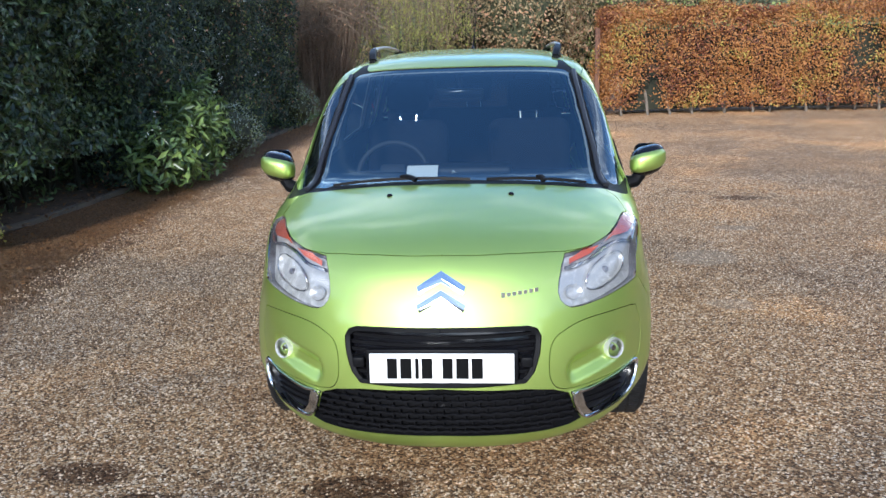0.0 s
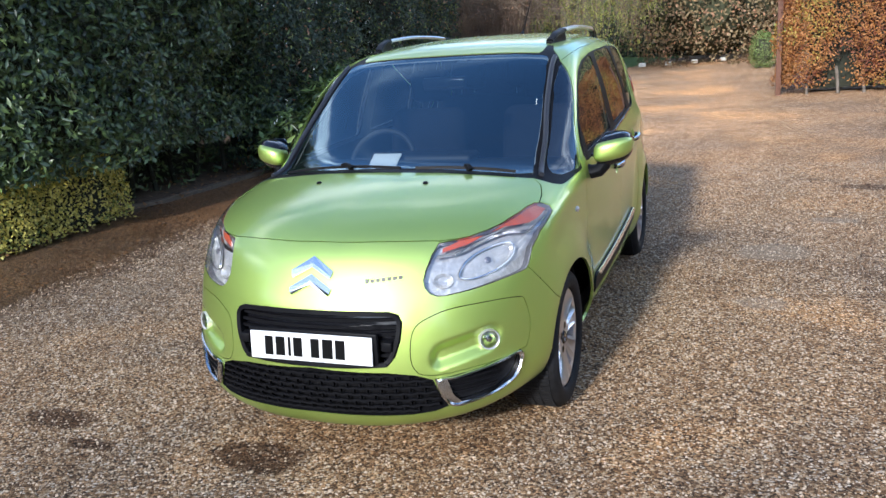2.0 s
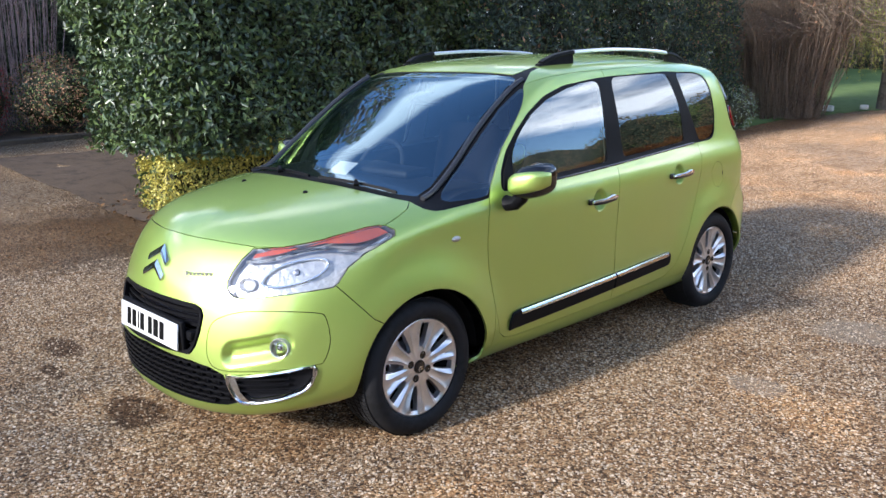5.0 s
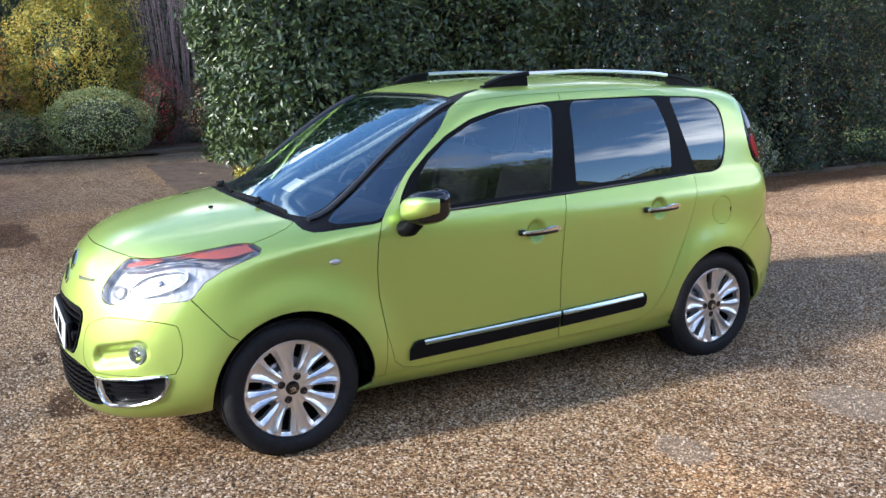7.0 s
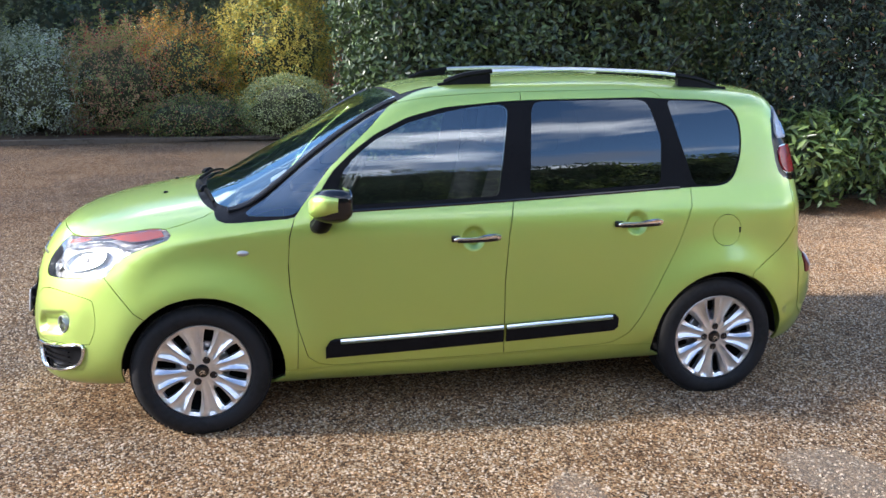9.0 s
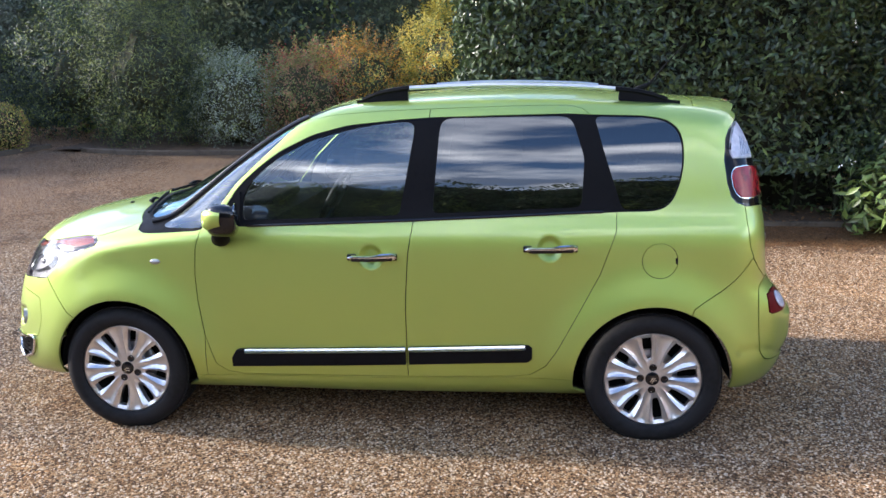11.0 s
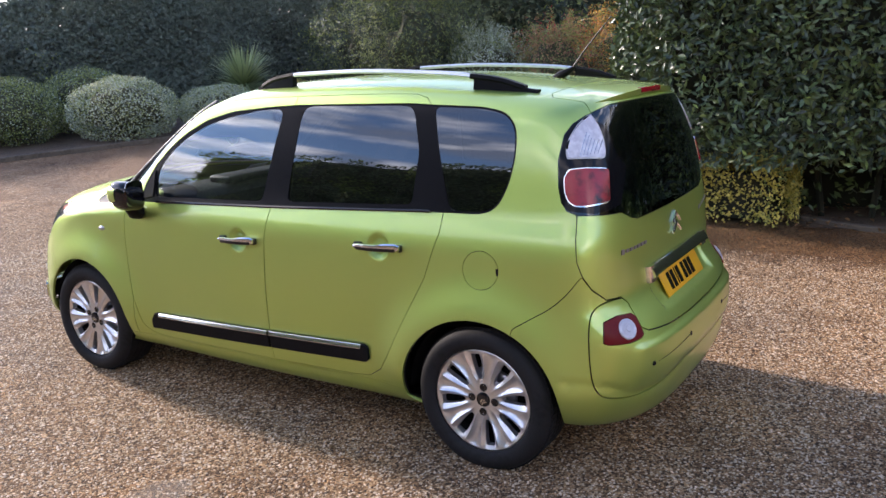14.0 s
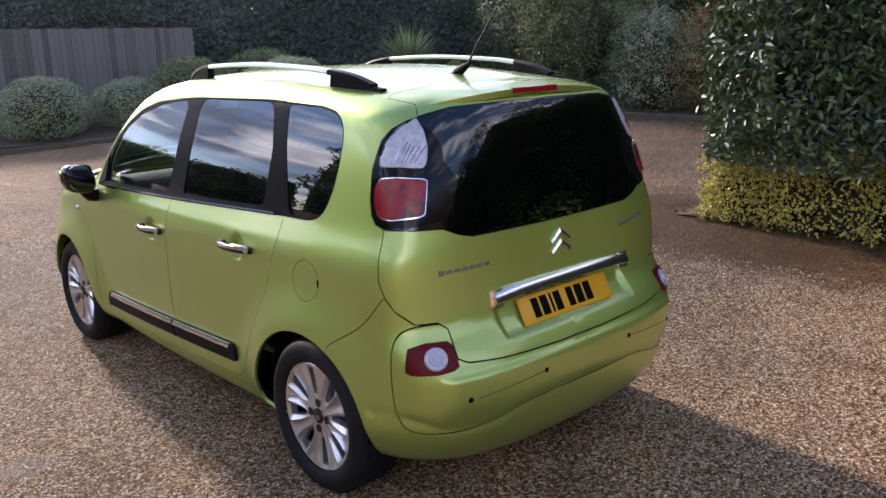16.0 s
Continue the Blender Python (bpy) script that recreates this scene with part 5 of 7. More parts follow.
# spoiler lip and high brake lamp
zs = place("t", 0, 2.78)[1]
bm = bmesh.new()
rows = []
for x in np.linspace(-.55, .55, 29):
    u = abs(x) / .55
    z0 = place("t", abs(x), 2.78)[1]
    e = .185 * (1 - .50 * u ** 3)
    rows.append([bm.verts.new(v) for v in ((x, 2.77, z0 + .001), (x, 2.77 + e * .6, z0 - .002 - .012 * u), (x, 2.77 + e, z0 - .014 - .02 * u), (x, 2.767 + e, z0 - .038 - .02 * u), (x, 2.77 + e * .5, z0 - .034 - .012 * u), (x, 2.77, z0 - .03))])
for a, b in zip(rows, rows[1:]):
    for j in range(6):
        bm.faces.new((a[j], a[(j + 1) % 6], b[(j + 1) % 6], b[j]))
bm.faces.new(rows[0])
bm.faces.new(rows[-1])
spoiler = part("spoiler", bm, PAINT, tailgate, "lime green roof spoiler", sharp=60)
bm = bmesh.new()
box(bm, -.125, .125, 2.93, 2.9555, zs - .037, zs - .015, .003, 2)
part("brake_lamp", bm, RED_LENS, tailgate, "red high-level brake lamp")
# aerial
zr = place("t", 0, 2.55)[1]
bm = bmesh.new()
sweep(bm, [Vector((0, 2.49, zr - .004)), Vector((0, 2.53, zr + .012)), Vector((0, 2.575, zr + .035)), Vector((0, 2.60, zr + .05))], circle_section(.02, 10), scales=[.6, 1.1, .65, .3], up=Vector((0, -.3, 1)))
aerial = part("aerial", bm, BLACK_TRIM, car, "black whip aerial")
bm = bmesh.new()
sweep(bm, [Vector((0, 2.575, zr + .03)), Vector((.01, 2.66, zr + .135)), Vector((.02, 2.775, zr + .262))], circle_section(.0042, 6), scales=[1.2, .9, .6])
part("whip", bm, BLACK_TRIM, aerial)
# wipers
for x0, y0, x1, y1, px, py in ((.585, .088, .15, -.006, .40, .012), (.08, -.012, -.54, .068, -.16, -.012)):
    def on_screen(t, off):
        x, y = x0 + (x1 - x0) * t, y0 + (y1 - y0) * t
        v = on_skin("t", abs(x), y, off)[0]
        return Vector((x, v.y, v.z))
    bm = bmesh.new()
    sweep(bm, [on_screen(t, .014) for t in np.linspace(0, 1, 16)], [(-.007, -.005), (.007, -.005), (.004, .007), (-.004, .007)])
    wiper = part("wiper", bm, BLACK_TRIM, car, "black windscreen wiper")
    bm = bmesh.new()
    root = on_skin("t", abs(px), py, .016)[0]
    root.x = px
    end = on_screen(.5, .024)
    sweep(bm, [root.lerp(end, t) + Vector((0, 0, .010 * math.sin(math.pi * t))) for t in np.linspace(0, 1, 8)], [(-.010, -.005), (.010, -.005), (.007, .008), (-.007, .008)], scales=[1.4 - .7 * t for t in np.linspace(0, 1, 8)])
    part("wiper_arm", bm, BLACK_TRIM, wiper)
# windscreen pillars: slim black rods between windscreen and quarter lights
for side in (1, -1):
    bm = bmesh.new()
    pts = [tuple(on_skin("s", y, z, .004, side)[0]) for y, z in ((.15, 1.022), (.25, 1.051), (.39, 1.151), (.55, 1.276), (.724, 1.396), (.86, 1.475), (.935, 1.507))]
    sweep(bm, [Vector(v) for v in spline(pts, 5)], circle_section(.013, 10))
    part("pillar_trim", bm, PILLAR_BLACK, screen_frame, "slim black windscreen pillar")

# ---- inside the car ----
for side in (False, True):
    for names, mat, nm in ((["front_door", "rear_door", "side_panel", "tailgate", "sill"], DASH, "door_lining"), (["window_frame", "screen_frame"], CREAM, "pillar_lining")):
        for p_, f_, n_ in loose(*cut(names, False, -.022, 0, 0, side)):
            link_mesh(nm, p_, [f[::-1] for f in f_], mat, car, "", True, -n_)
p_, f_, n_ = cut(["roof"], True, -.03, 0, 0)
link_mesh("headlining", p_, [f[::-1] for f in f_], CREAM, car, "pale roof lining", True, -n_)


def seat(x, y, w, name="seat"):
    s = new(name)
    s.parent = car
    bm = bmesh.new()
    box(bm, x - w / 2, x + w / 2, y, y + .52, .52, .68, .06, 3)
    part("cushion", bm, FABRIC, s)
    bm = bmesh.new()
    box(bm, -w / 2, w / 2, -.08, .08, 0, .60, .078, 5, pose(x, y + .53, .62, -14))
    part("backrest", bm, FABRIC, s)
    n = 1 if w < .7 else 3
    for k in range(n):
        xx = x + (k - (n - 1) / 2) * w / 3.0
        bm = bmesh.new()
        box(bm, -.13, .13, -.05, .05, .0, .20, .045, 3, pose(xx, y + .70, 1.24, -10))
        part("headrest", bm, FABRIC, s)
        for dx in (-.05, .05):
            bm = bmesh.new()
            sweep(bm, [Vector((xx + dx, y + .675, 1.17)), Vector((xx + dx, y + .70, 1.28))], circle_section(.004, 6), up=Vector((0, 1, 0)))
            part("headrest_post", bm, CHROME, s)


seat(.37, .92, .50)
seat(-.37, .92, .50)
seat(0, 1.85, 1.25, "rear_bench")
bm = bmesh.new()
rows = []
for x in np.linspace(-.72, .72, 25):
    u = abs(x) / .72
    rows.append([bm.verts.new(v) for v in ((x, .16 + .10 * u ** 3, 1.005), (x, .36, 1.03), (x, .58, 1.035), (x, .66, .99), (x, .68, .80), (x, .62, .55))])
for a, b in zip(rows, rows[1:]):
    for j in range(5):
        bm.faces.new((a[j], a[j + 1], b[j + 1], b[j]))
dash = part("dashboard", bm, DASH, car, "dark dashboard")
bm = bmesh.new()
box(bm, -.26, .26, .44, .62, 1.03, 1.075, .02, 3)
part("instrument_hood", bm, DASH, dash)
bm = bmesh.new()
box(bm, -.155, -.005, -.05, .05, -.002, .002, .0, 1, pose(-.09, .385, 1.062, 30))
part("permit_card", bm, WHITE, dash, "white card lying on the dashboard")
bm = bmesh.new()
lathe(bm, [(.185 + .015 * math.cos(a), .015 * math.sin(a)) for a in np.linspace(0, 2 * math.pi, 11)], 40, "z")
bmesh.ops.transform(bm, matrix=pose(-.37, .80, .985, 62), verts=bm.verts)
steering = part("steering_wheel", bm, DASH, car, "dark steering wheel")
bm = bmesh.new()
box(bm, -.17, .17, -.025, .025, -.012, .012, .008, 2, pose(-.37, .80, .985, 62))
box(bm, -.07, .07, -.06, .06, -.03, .02, .02, 2, pose(-.37, .80, .985, 62))
part("steering_boss", bm, DASH, steering)
bm = bmesh.new()
box(bm, -.12, .12, -.02, .02, -.035, .035, .015, 3, pose(0, .86, 1.40, 8))
sweep(bm, [Vector((0, .84, 1.44)), Vector((0, .85, 1.49))], circle_section(.012, 8), up=Vector((0, 1, 0)))
part("rear_view_mirror", bm, GLOSS_BLACK, car, "black rear-view mirror")
no_shadow(("windscreen", "quarter_light", "door_glass", "rear_quarter_glass", "rear_window", "headlamp"))

# ---- ground ----
def soft(u, s):
    return s * np.log1p(np.exp(np.clip(np.asarray(u, float) / s, -30, 30)))


def ground_z(x, y):
    """The drive is level under the car and rises gently to the beds."""
    x, y = np.asarray(x, float), np.asarray(y, float)
    far = 1 - np.exp(-np.maximum(0, np.hypot(x, y) - 14) / 20)
    z = .047 * soft(-x - 1.6, .6) + .036 * soft(-y - 3, 1.0) + .0115 * soft(y - 3, 2.0)
    return z * (1 - far) + far * .9 * np.clip(z, 0, 1.2)


def sheet(name, xs, ys, mat, lift=0.0, keep=None, bump=0.0, label="", category="", kind="structure"):
    gx, gy = np.meshgrid(xs, ys)
    gz = ground_z(gx, gy) + lift
    if bump:
        gz = gz + bump * np.array([noise.noise(Vector((a * .9, b * .9, 3.1))) + .5 * noise.noise(Vector((a * 2.7, b * 2.7, 1.7))) for a, b in zip(gx.ravel(), gy.ravel())]).reshape(gx.shape)
    w = len(xs)
    verts = np.stack([gx.ravel(), gy.ravel(), gz.ravel()], -1)
    faces = []
    for j in range(len(ys) - 1):
        for i in range(w - 1):
            if keep is None or keep((xs[i] + xs[i + 1]) / 2, (ys[j] + ys[j + 1]) / 2):
                faces.append((j * w + i, j * w + i + 1, (j + 1) * w + i + 1, (j + 1) * w + i))
    return tagged(link_mesh(name, verts, faces, mat), label, category, kind=kind)


def gravel_material():
    """Pea gravel: stones of mixed colours, grey to the west and warm to the east, with a damp band by the hedge, two worn spots and oil stains."""
    m = bpy.data.materials.new("pea_gravel")
    m.use_nodes = True
    n, l = m.node_tree.nodes, m.node_tree.links
    p = n["Principled BSDF"]
    tc, sep = n.new("ShaderNodeTexCoord"), n.new("ShaderNodeSeparateXYZ")
    l.new(tc.outputs["Object"], sep.inputs[0])

    def math_node(op, a, b=None, c=None):
        k = n.new("ShaderNodeMath")
        k.operation = op
        for i, v in enumerate((a, b, c)):
            if v is None:
                continue
            if isinstance(v, (int, float)):
                k.inputs[i].default_value = v
            else:
                l.new(v, k.inputs[i])
        return k.outputs[0]

    def span(v, lo, hi, to0=0.0, to1=1.0):
        r = n.new("ShaderNodeMapRange")
        r.inputs["From Min"].default_value, r.inputs["From Max"].default_value = lo, hi
        r.inputs["To Min"].default_value, r.inputs["To Max"].default_value = to0, to1
        l.new(v, r.inputs["Value"])
        return r.outputs["Result"]

    def tint(src, fac, colour, kind="MULTIPLY"):
        mx = n.new("ShaderNodeMix")
        mx.data_type, mx.blend_type = "RGBA", kind
        l.new(fac, mx.inputs["Factor"])
        l.new(src, mx.inputs["A"])
        mx.inputs["B"].default_value = (*colour, 1)
        return mx.outputs["Result"]

    def cloud(scale, detail=5.0):
        k = n.new("ShaderNodeTexNoise")
        k.inputs["Scale"].default_value, k.inputs["Detail"].default_value = scale, detail
        l.new(tc.outputs["Object"], k.inputs["Vector"])
        return k.outputs["Fac"]

    def cells(scale, feature="F1"):
        k = n.new("ShaderNodeTexVoronoi")
        k.feature = feature
        k.inputs["Scale"].default_value = scale
        l.new(tc.outputs["Object"], k.inputs["Vector"])
        return k
    vo, vd, big = cells(104.0), cells(104.0, "DISTANCE_TO_EDGE"), cells(60.0)
    pick, pick2 = n.new("ShaderNodeSeparateColor"), n.new("ShaderNodeSeparateColor")
    l.new(vo.outputs["Color"], pick.inputs["Color"])
    l.new(big.outputs["Color"], pick2.inputs["Color"])
    stone = n.new("ShaderNodeValToRGB")
    cr = stone.color_ramp
    cr.elements[0].position, cr.elements[0].color = 0.0, (.040, .026, .016, 1)
    cr.elements[1].position, cr.elements[1].color = 1.0, (.74, .60, .44, 1)
    for pos, c in ((.25, (.14, .078, .038, 1)), (.48, (.28, .160, .076, 1)), (.66, (.385, .235, .118, 1)), (.80, (.46, .31, .17, 1)), (.91, (.56, .42, .27, 1))):
        cr.elements.new(pos).color = c
    l.new(pick.outputs["Red"], stone.inputs["Fac"])
    c = tint(stone.outputs["Color"], span(pick2.outputs["Green"], .80, .86), (1.45, 1.4, 1.35))            # now and then a larger pale stone
    soft_n, mid_n, wide_n = cloud(2.4), cloud(1.1), cloud(.38)
    x_wavy = math_node("ADD", sep.outputs["X"], math_node("MULTIPLY_ADD", mid_n, 3.0, -1.5))
    west = span(x_wavy, 1.3, -.4)
    c = tint(c, west, (.93, .96, 1.0))
    c = tint(c, span(wide_n, .47, .57), (.78, .83, .92))
    c = tint(c, span(soft_n, .50, .72), (.74, .70, .66))
    c = tint(c, math_node("MULTIPLY", span(cloud(.55), .53, .60), span(x_wavy, -2.5, -1.0)), (1.32, 1.22, 1.08))      # dry sandy patches
    # brightness by place: balances the light over the drive through the stone colour
    c = tint(c, span(sep.outputs["Y"], 4.5, 9.0), (1.55, 1.50, 1.48))            # lighter towards the lawn, brightness under the low sun put into the colour
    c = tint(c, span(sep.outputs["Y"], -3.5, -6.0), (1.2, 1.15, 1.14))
    c = tint(c, math_node("MULTIPLY", span(x_wavy, -2.2, -4.2), span(sep.outputs["Y"], .2, -.8)), (.76, .73, .74))      # darker to the west
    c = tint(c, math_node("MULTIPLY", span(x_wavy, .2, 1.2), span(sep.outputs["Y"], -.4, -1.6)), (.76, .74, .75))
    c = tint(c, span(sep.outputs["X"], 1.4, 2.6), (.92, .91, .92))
    # paler colour behind the car lifts its shadow there
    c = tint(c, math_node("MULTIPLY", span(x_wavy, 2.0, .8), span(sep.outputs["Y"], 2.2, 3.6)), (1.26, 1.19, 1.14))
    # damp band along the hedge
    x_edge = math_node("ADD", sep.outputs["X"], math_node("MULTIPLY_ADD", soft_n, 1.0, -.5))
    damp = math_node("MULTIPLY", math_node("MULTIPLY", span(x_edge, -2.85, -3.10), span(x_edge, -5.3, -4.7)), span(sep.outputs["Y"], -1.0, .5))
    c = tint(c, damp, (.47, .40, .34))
    # oil stains and worn spots
    def spot(x, y, rx, ry):
        dx = math_node("DIVIDE", math_node("SUBTRACT", sep.outputs["X"], x), rx)
        dy = math_node("DIVIDE", math_node("SUBTRACT", sep.outputs["Y"], y), ry)
        r = math_node("SQRT", math_node("ADD", math_node("MULTIPLY", dx, dx), math_node("MULTIPLY", dy, dy)))
        return span(math_node("ADD", r, math_node("MULTIPLY_ADD", soft_n, 2.2, -1.1)), 1.05, .72)
    for x, y, rx, ry in ((-.38, -.80, .24, .13), (-1.5, -.72, .20, .10), (-1.15, -.9, .16, .06), (-.75, -1.5, .3, .1), (2.6, 4.9, .3, .14), (-4.85, -.92, .75, .2)):
        c = tint(c, spot(x, y, rx, ry), (.36, .32, .30))
    for x, y, rx, ry in ((1.75, 2.59, .26, .22), (1.625, 1.485, .17, .13), (2.2, 3.6, .2, .1)):
        c = tint(c, math_node("MULTIPLY", spot(x, y, rx, ry), .5), (.27, .225, .175), "MIX")
    gap = span(vd.outputs["Distance"], 0.0, .09, .22, 1.0)
    mg = n.new("ShaderNodeMix")
    mg.data_type, mg.blend_type = "RGBA", "MULTIPLY"
    mg.inputs["Factor"].default_value = 1.0
    l.new(c, mg.inputs["A"])
    l.new(gap, mg.inputs["B"])
    l.new(mg.outputs["Result"], p.inputs["Base Color"])
    l.new(span(damp, 0, 1, .80, .42), p.inputs["Roughness"])
    p.inputs["Specular IOR Level"].default_value, p.inputs["Diffuse Roughness"].default_value = .12, .28
    bp = n.new("ShaderNodeBump")
    bp.inputs["Strength"].default_value, bp.inputs["Distance"].default_value = 1.0, .007
    l.new(math_node("ADD", vd.outputs["Distance"], math_node("MULTIPLY", pick.outputs["Green"], .35)), bp.inputs["Height"])
    l.new(bp.outputs["Normal"], p.inputs["Normal"])
    return m


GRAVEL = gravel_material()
SOIL = material("leaf_strewn_soil", (.026, .018, .012), .95, second=(.095, .062, .038), scale=45, bump=.6, bump_scale=60)
LAWN = material("lawn_grass", (.06, .12, .025), .85, second=(.15, .22, .06), scale=26, bump=.6, bump_scale=90)
EDGING = material("weathered_edging", (.06, .048, .035), .9, second=(.12, .095, .07), scale=30, bump=.3, bump_scale=80)
near = np.concatenate([np.linspace(-400, -40, 10), np.linspace(-36, -12, 13), np.linspace(-11, 11, 89), np.linspace(12, 36, 13), np.linspace(40, 400, 10)])
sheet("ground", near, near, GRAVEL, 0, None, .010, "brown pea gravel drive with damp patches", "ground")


def west_edge(y):
    return -9.72 - .06 * y + .05 * math.sin(y)


def south_edge(x):
    return -6.75 - .31 * (x + 9.7) if x < -1.8 else -9.2


sheet("hedge_bed", np.arange(-8.6, -3.4, .16), np.arange(.8, 11.8, .2), SOIL, .012, lambda x, y: x < -4.24 + .045 * y + .10 * math.sin(y * 1.3) and y > .95, .03, "dark soil strewn with leaves below the hedge", "soil")
sheet("west_bed", np.arange(-24, -8.9, .3), np.arange(-6.4, 14, .3), SOIL, .04, lambda x, y: x < west_edge(y), .04, "dark soil of the west border", "soil")
sheet("south_bed", np.arange(-30, 4, .3), np.arange(-30, -5.8, .3), SOIL, .04, lambda x, y: y < south_edge(x) - .1 and not (x < -9.9 and y > -10.9 - .5 * (x + 9.7)), .04, "dark soil of the south border", "soil")
sheet("lawn", np.concatenate([np.arange(-40, -8, 1.0), np.arange(-8, 5, .12)]), np.concatenate([np.arange(11.4, 24, .12), np.arange(24, 60, 1.0)]), LAWN, .014, lambda x, y: x < -3.5 + .16 * max(0, y - 14) ** 1.15 and (y > 14 or x < -3.6), .02, "short green lawn beside the drive", "lawn")


def edging(name, pts, w, h, label):
    bm = bmesh.new()
    path = [Vector((x, y, float(ground_z(x, y)) + h * .35)) for x, y in spline(pts, 6)]
    sweep(bm, path, [(-w, -h), (w, -h), (w, h * .8), (w * .6, h), (-w * .6, h), (-w, h * .8)])
    return tagged(part(name, bm, EDGING), label, "edging", kind="structure")


edging("edging_west", [(-9.31, 8.99), (-9.93, 3.88), (-9.71, 0.17), (-9.58, -2.48), (-9.20, -4.66), (-9.38, -5.92)], .04, .06, "weathered timber edging of the west border")
edging("edging_south", [(-9.69, -6.71), (-8.23, -7.15), (-6.74, -7.66), (-5.12, -8.13), (-3.45, -8.64), (-1.74, -8.87), (1.74, -8.96)], .04, .06, "weathered timber edging of the south border")
edging("edging_hedge", [(-4.39, 2.97), (-4.18, 3.36), (-4.08, 4.12), (-3.80, 7.48), (-3.58, 11.49)], .03, .035, "weathered timber edging below the hedge")

# ---- foliage ----
rng = np.random.default_rng(7)


def leaf_mesh(name, p, nrm, length, width_, mat, parent=None, along=None, curl=.25):
    """One mesh of many folded leaves: places, facing, sizes."""
    k = len(p)
    nrm = nrm / np.maximum(np.linalg.norm(nrm, axis=1), 1e-9)[:, None]
    ax = along if along is not None else rng.normal(size=(k, 3))
    ax = ax - nrm * np.sum(ax * nrm, 1)[:, None]
    ax /= np.maximum(np.linalg.norm(ax, axis=1), 1e-9)[:, None]
    sd = np.cross(nrm, ax)
    ln = (length * rng.uniform(.65, 1.25, k))[:, None]
    wd = (width_ * rng.uniform(.7, 1.2, k))[:, None] * .5
    v = np.empty((k, 4, 3))
    v[:, 0] = p - ax * ln * .5
    v[:, 1] = p + sd * wd + nrm * wd * curl + ax * ln * .02
    v[:, 2] = p + ax * ln * .5 - nrm * ln * curl * .35
    v[:, 3] = p - sd * wd + nrm * wd * curl + ax * ln * .02
    me = bpy.data.meshes.new(name)
    me.vertices.add(4 * k)
    me.vertices.foreach_set("co", v.reshape(-1))
    me.loops.add(6 * k)
    base = (np.arange(k) * 4)[:, None]
    me.loops.foreach_set("vertex_index", (base + np.array([0, 1, 2, 0, 2, 3])[None, :]).reshape(-1).astype(np.int32))
    me.polygons.add(2 * k)
    me.polygons.foreach_set("loop_start", np.arange(2 * k, dtype=np.int32) * 3)
    me.materials.append(mat)
    me.update(calc_edges=True)
    me.validate()
    ob = new(name, me)
    if parent:
        ob.parent = parent
    return ob


def leafy(name, dark, light, rough=.45, back=.18, scale=2.5):
    return material(name, dark, rough, second=light, scale=scale, random_by="island", sheen_back=back)


LAUREL = leafy("laurel_leaf", (.020, .034, .013), (.095, .140, .048), .33, .12)
HEDGE_BLUE = leafy("blue_green_hedge_leaf", (.030, .043, .037), (.125, .160, .126), .5, .15)
DARK_SHRUB = leafy("dark_shrub_leaf", (.012, .025, .017), (.045, .075, .046), .5, .10)
FRESH = leafy("fresh_laurel_leaf", (.065, .12, .035), (.22, .31, .09), .35, .25)
GREYLEAF = leafy("grey_green_leaf", (.10, .14, .10), (.46, .53, .42), .6, .15)
GOLD = leafy("golden_leaf", (.11, .15, .03), (.62, .53, .12), .45, .2)
VARIEG = leafy("variegated_leaf", (.08, .12, .035), (.48, .52, .25), .5, .2)
COPPER = leafy("copper_beech_leaf", (.11, .042, .016), (.46, .205, .062), .6, .3, 1.6)
BEECH_YELLOW = leafy("yellowing_beech_leaf", (.17, .13, .03), (.50, .37, .085), .6, .3)
BEECH_DARK = leafy("dark_rust_beech_leaf", (.05, .018, .012), (.24, .080, .035), .6, .25)
YELLOWSH = leafy("yellow_autumn_leaf", (.36, .33, .065), (.76, .60, .115), .55, .3)
ORANGE_LEAF = leafy("orange_autumn_leaf", (.36, .16, .03), (.80, .42, .07), .55, .3)
RED_LEAF = leafy("red_leaf", (.16, .012, .02), (.55, .045, .06), .5, .25)
RUST = leafy("rusty_leaf", (.14, .075, .045), (.46, .25, .14), .6, .2)
OLIVE = leafy("olive_leaf", (.07, .105, .03), (.27, .33, .10), .55, .3)
WILLOW = leafy("willow_leaf", (.14, .17, .03), (.42, .42, .09), .55, .3)
WOODS = leafy("woodland_leaf", (.045, .064, .038), (.18, .22, .125), .6, .5, .4)
WOODS_BROWN = leafy("autumn_woodland_leaf", (.11, .080, .045), (.34, .25, .13), .6, .3, .4)
FLOWER = material("white_petal", (.75, .75, .70), .6, spread=.05, scale=20)
# near-black colour that paints the shade inside hedges, on cores and laurel stems
CORE = material("hedge_inner_shade", (.008, .011, .006), .95, second=(.026, .027, .016), scale=14)
# dark colour of the solid lumps, shade between the leaves painted in
UNDER = material("shrub_inner_shade", (.020, .025, .013), .95, second=(.060, .062, .030), scale=16, bump=.8, bump_scale=25)
# colour of the backing sheets, the depth of the woods painted as shade
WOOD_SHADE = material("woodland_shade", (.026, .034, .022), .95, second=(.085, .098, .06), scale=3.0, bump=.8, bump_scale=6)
TWIG = material("brown_twig", (.07, .05, .035), .85, second=(.22, .16, .11), scale=20)
PURPLE_TWIG = material("purplish_twig", (.15, .105, .105), .85, second=(.36, .27, .27), scale=20)
BARK = material("grey_bark", (.06, .05, .04), .9, second=(.17, .14, .11), scale=14, bump=.5, bump_scale=30)


def facing(out, spread=.75, up=.25):
    return out + rng.normal(scale=spread, size=out.shape) + np.array([0, 0, up])


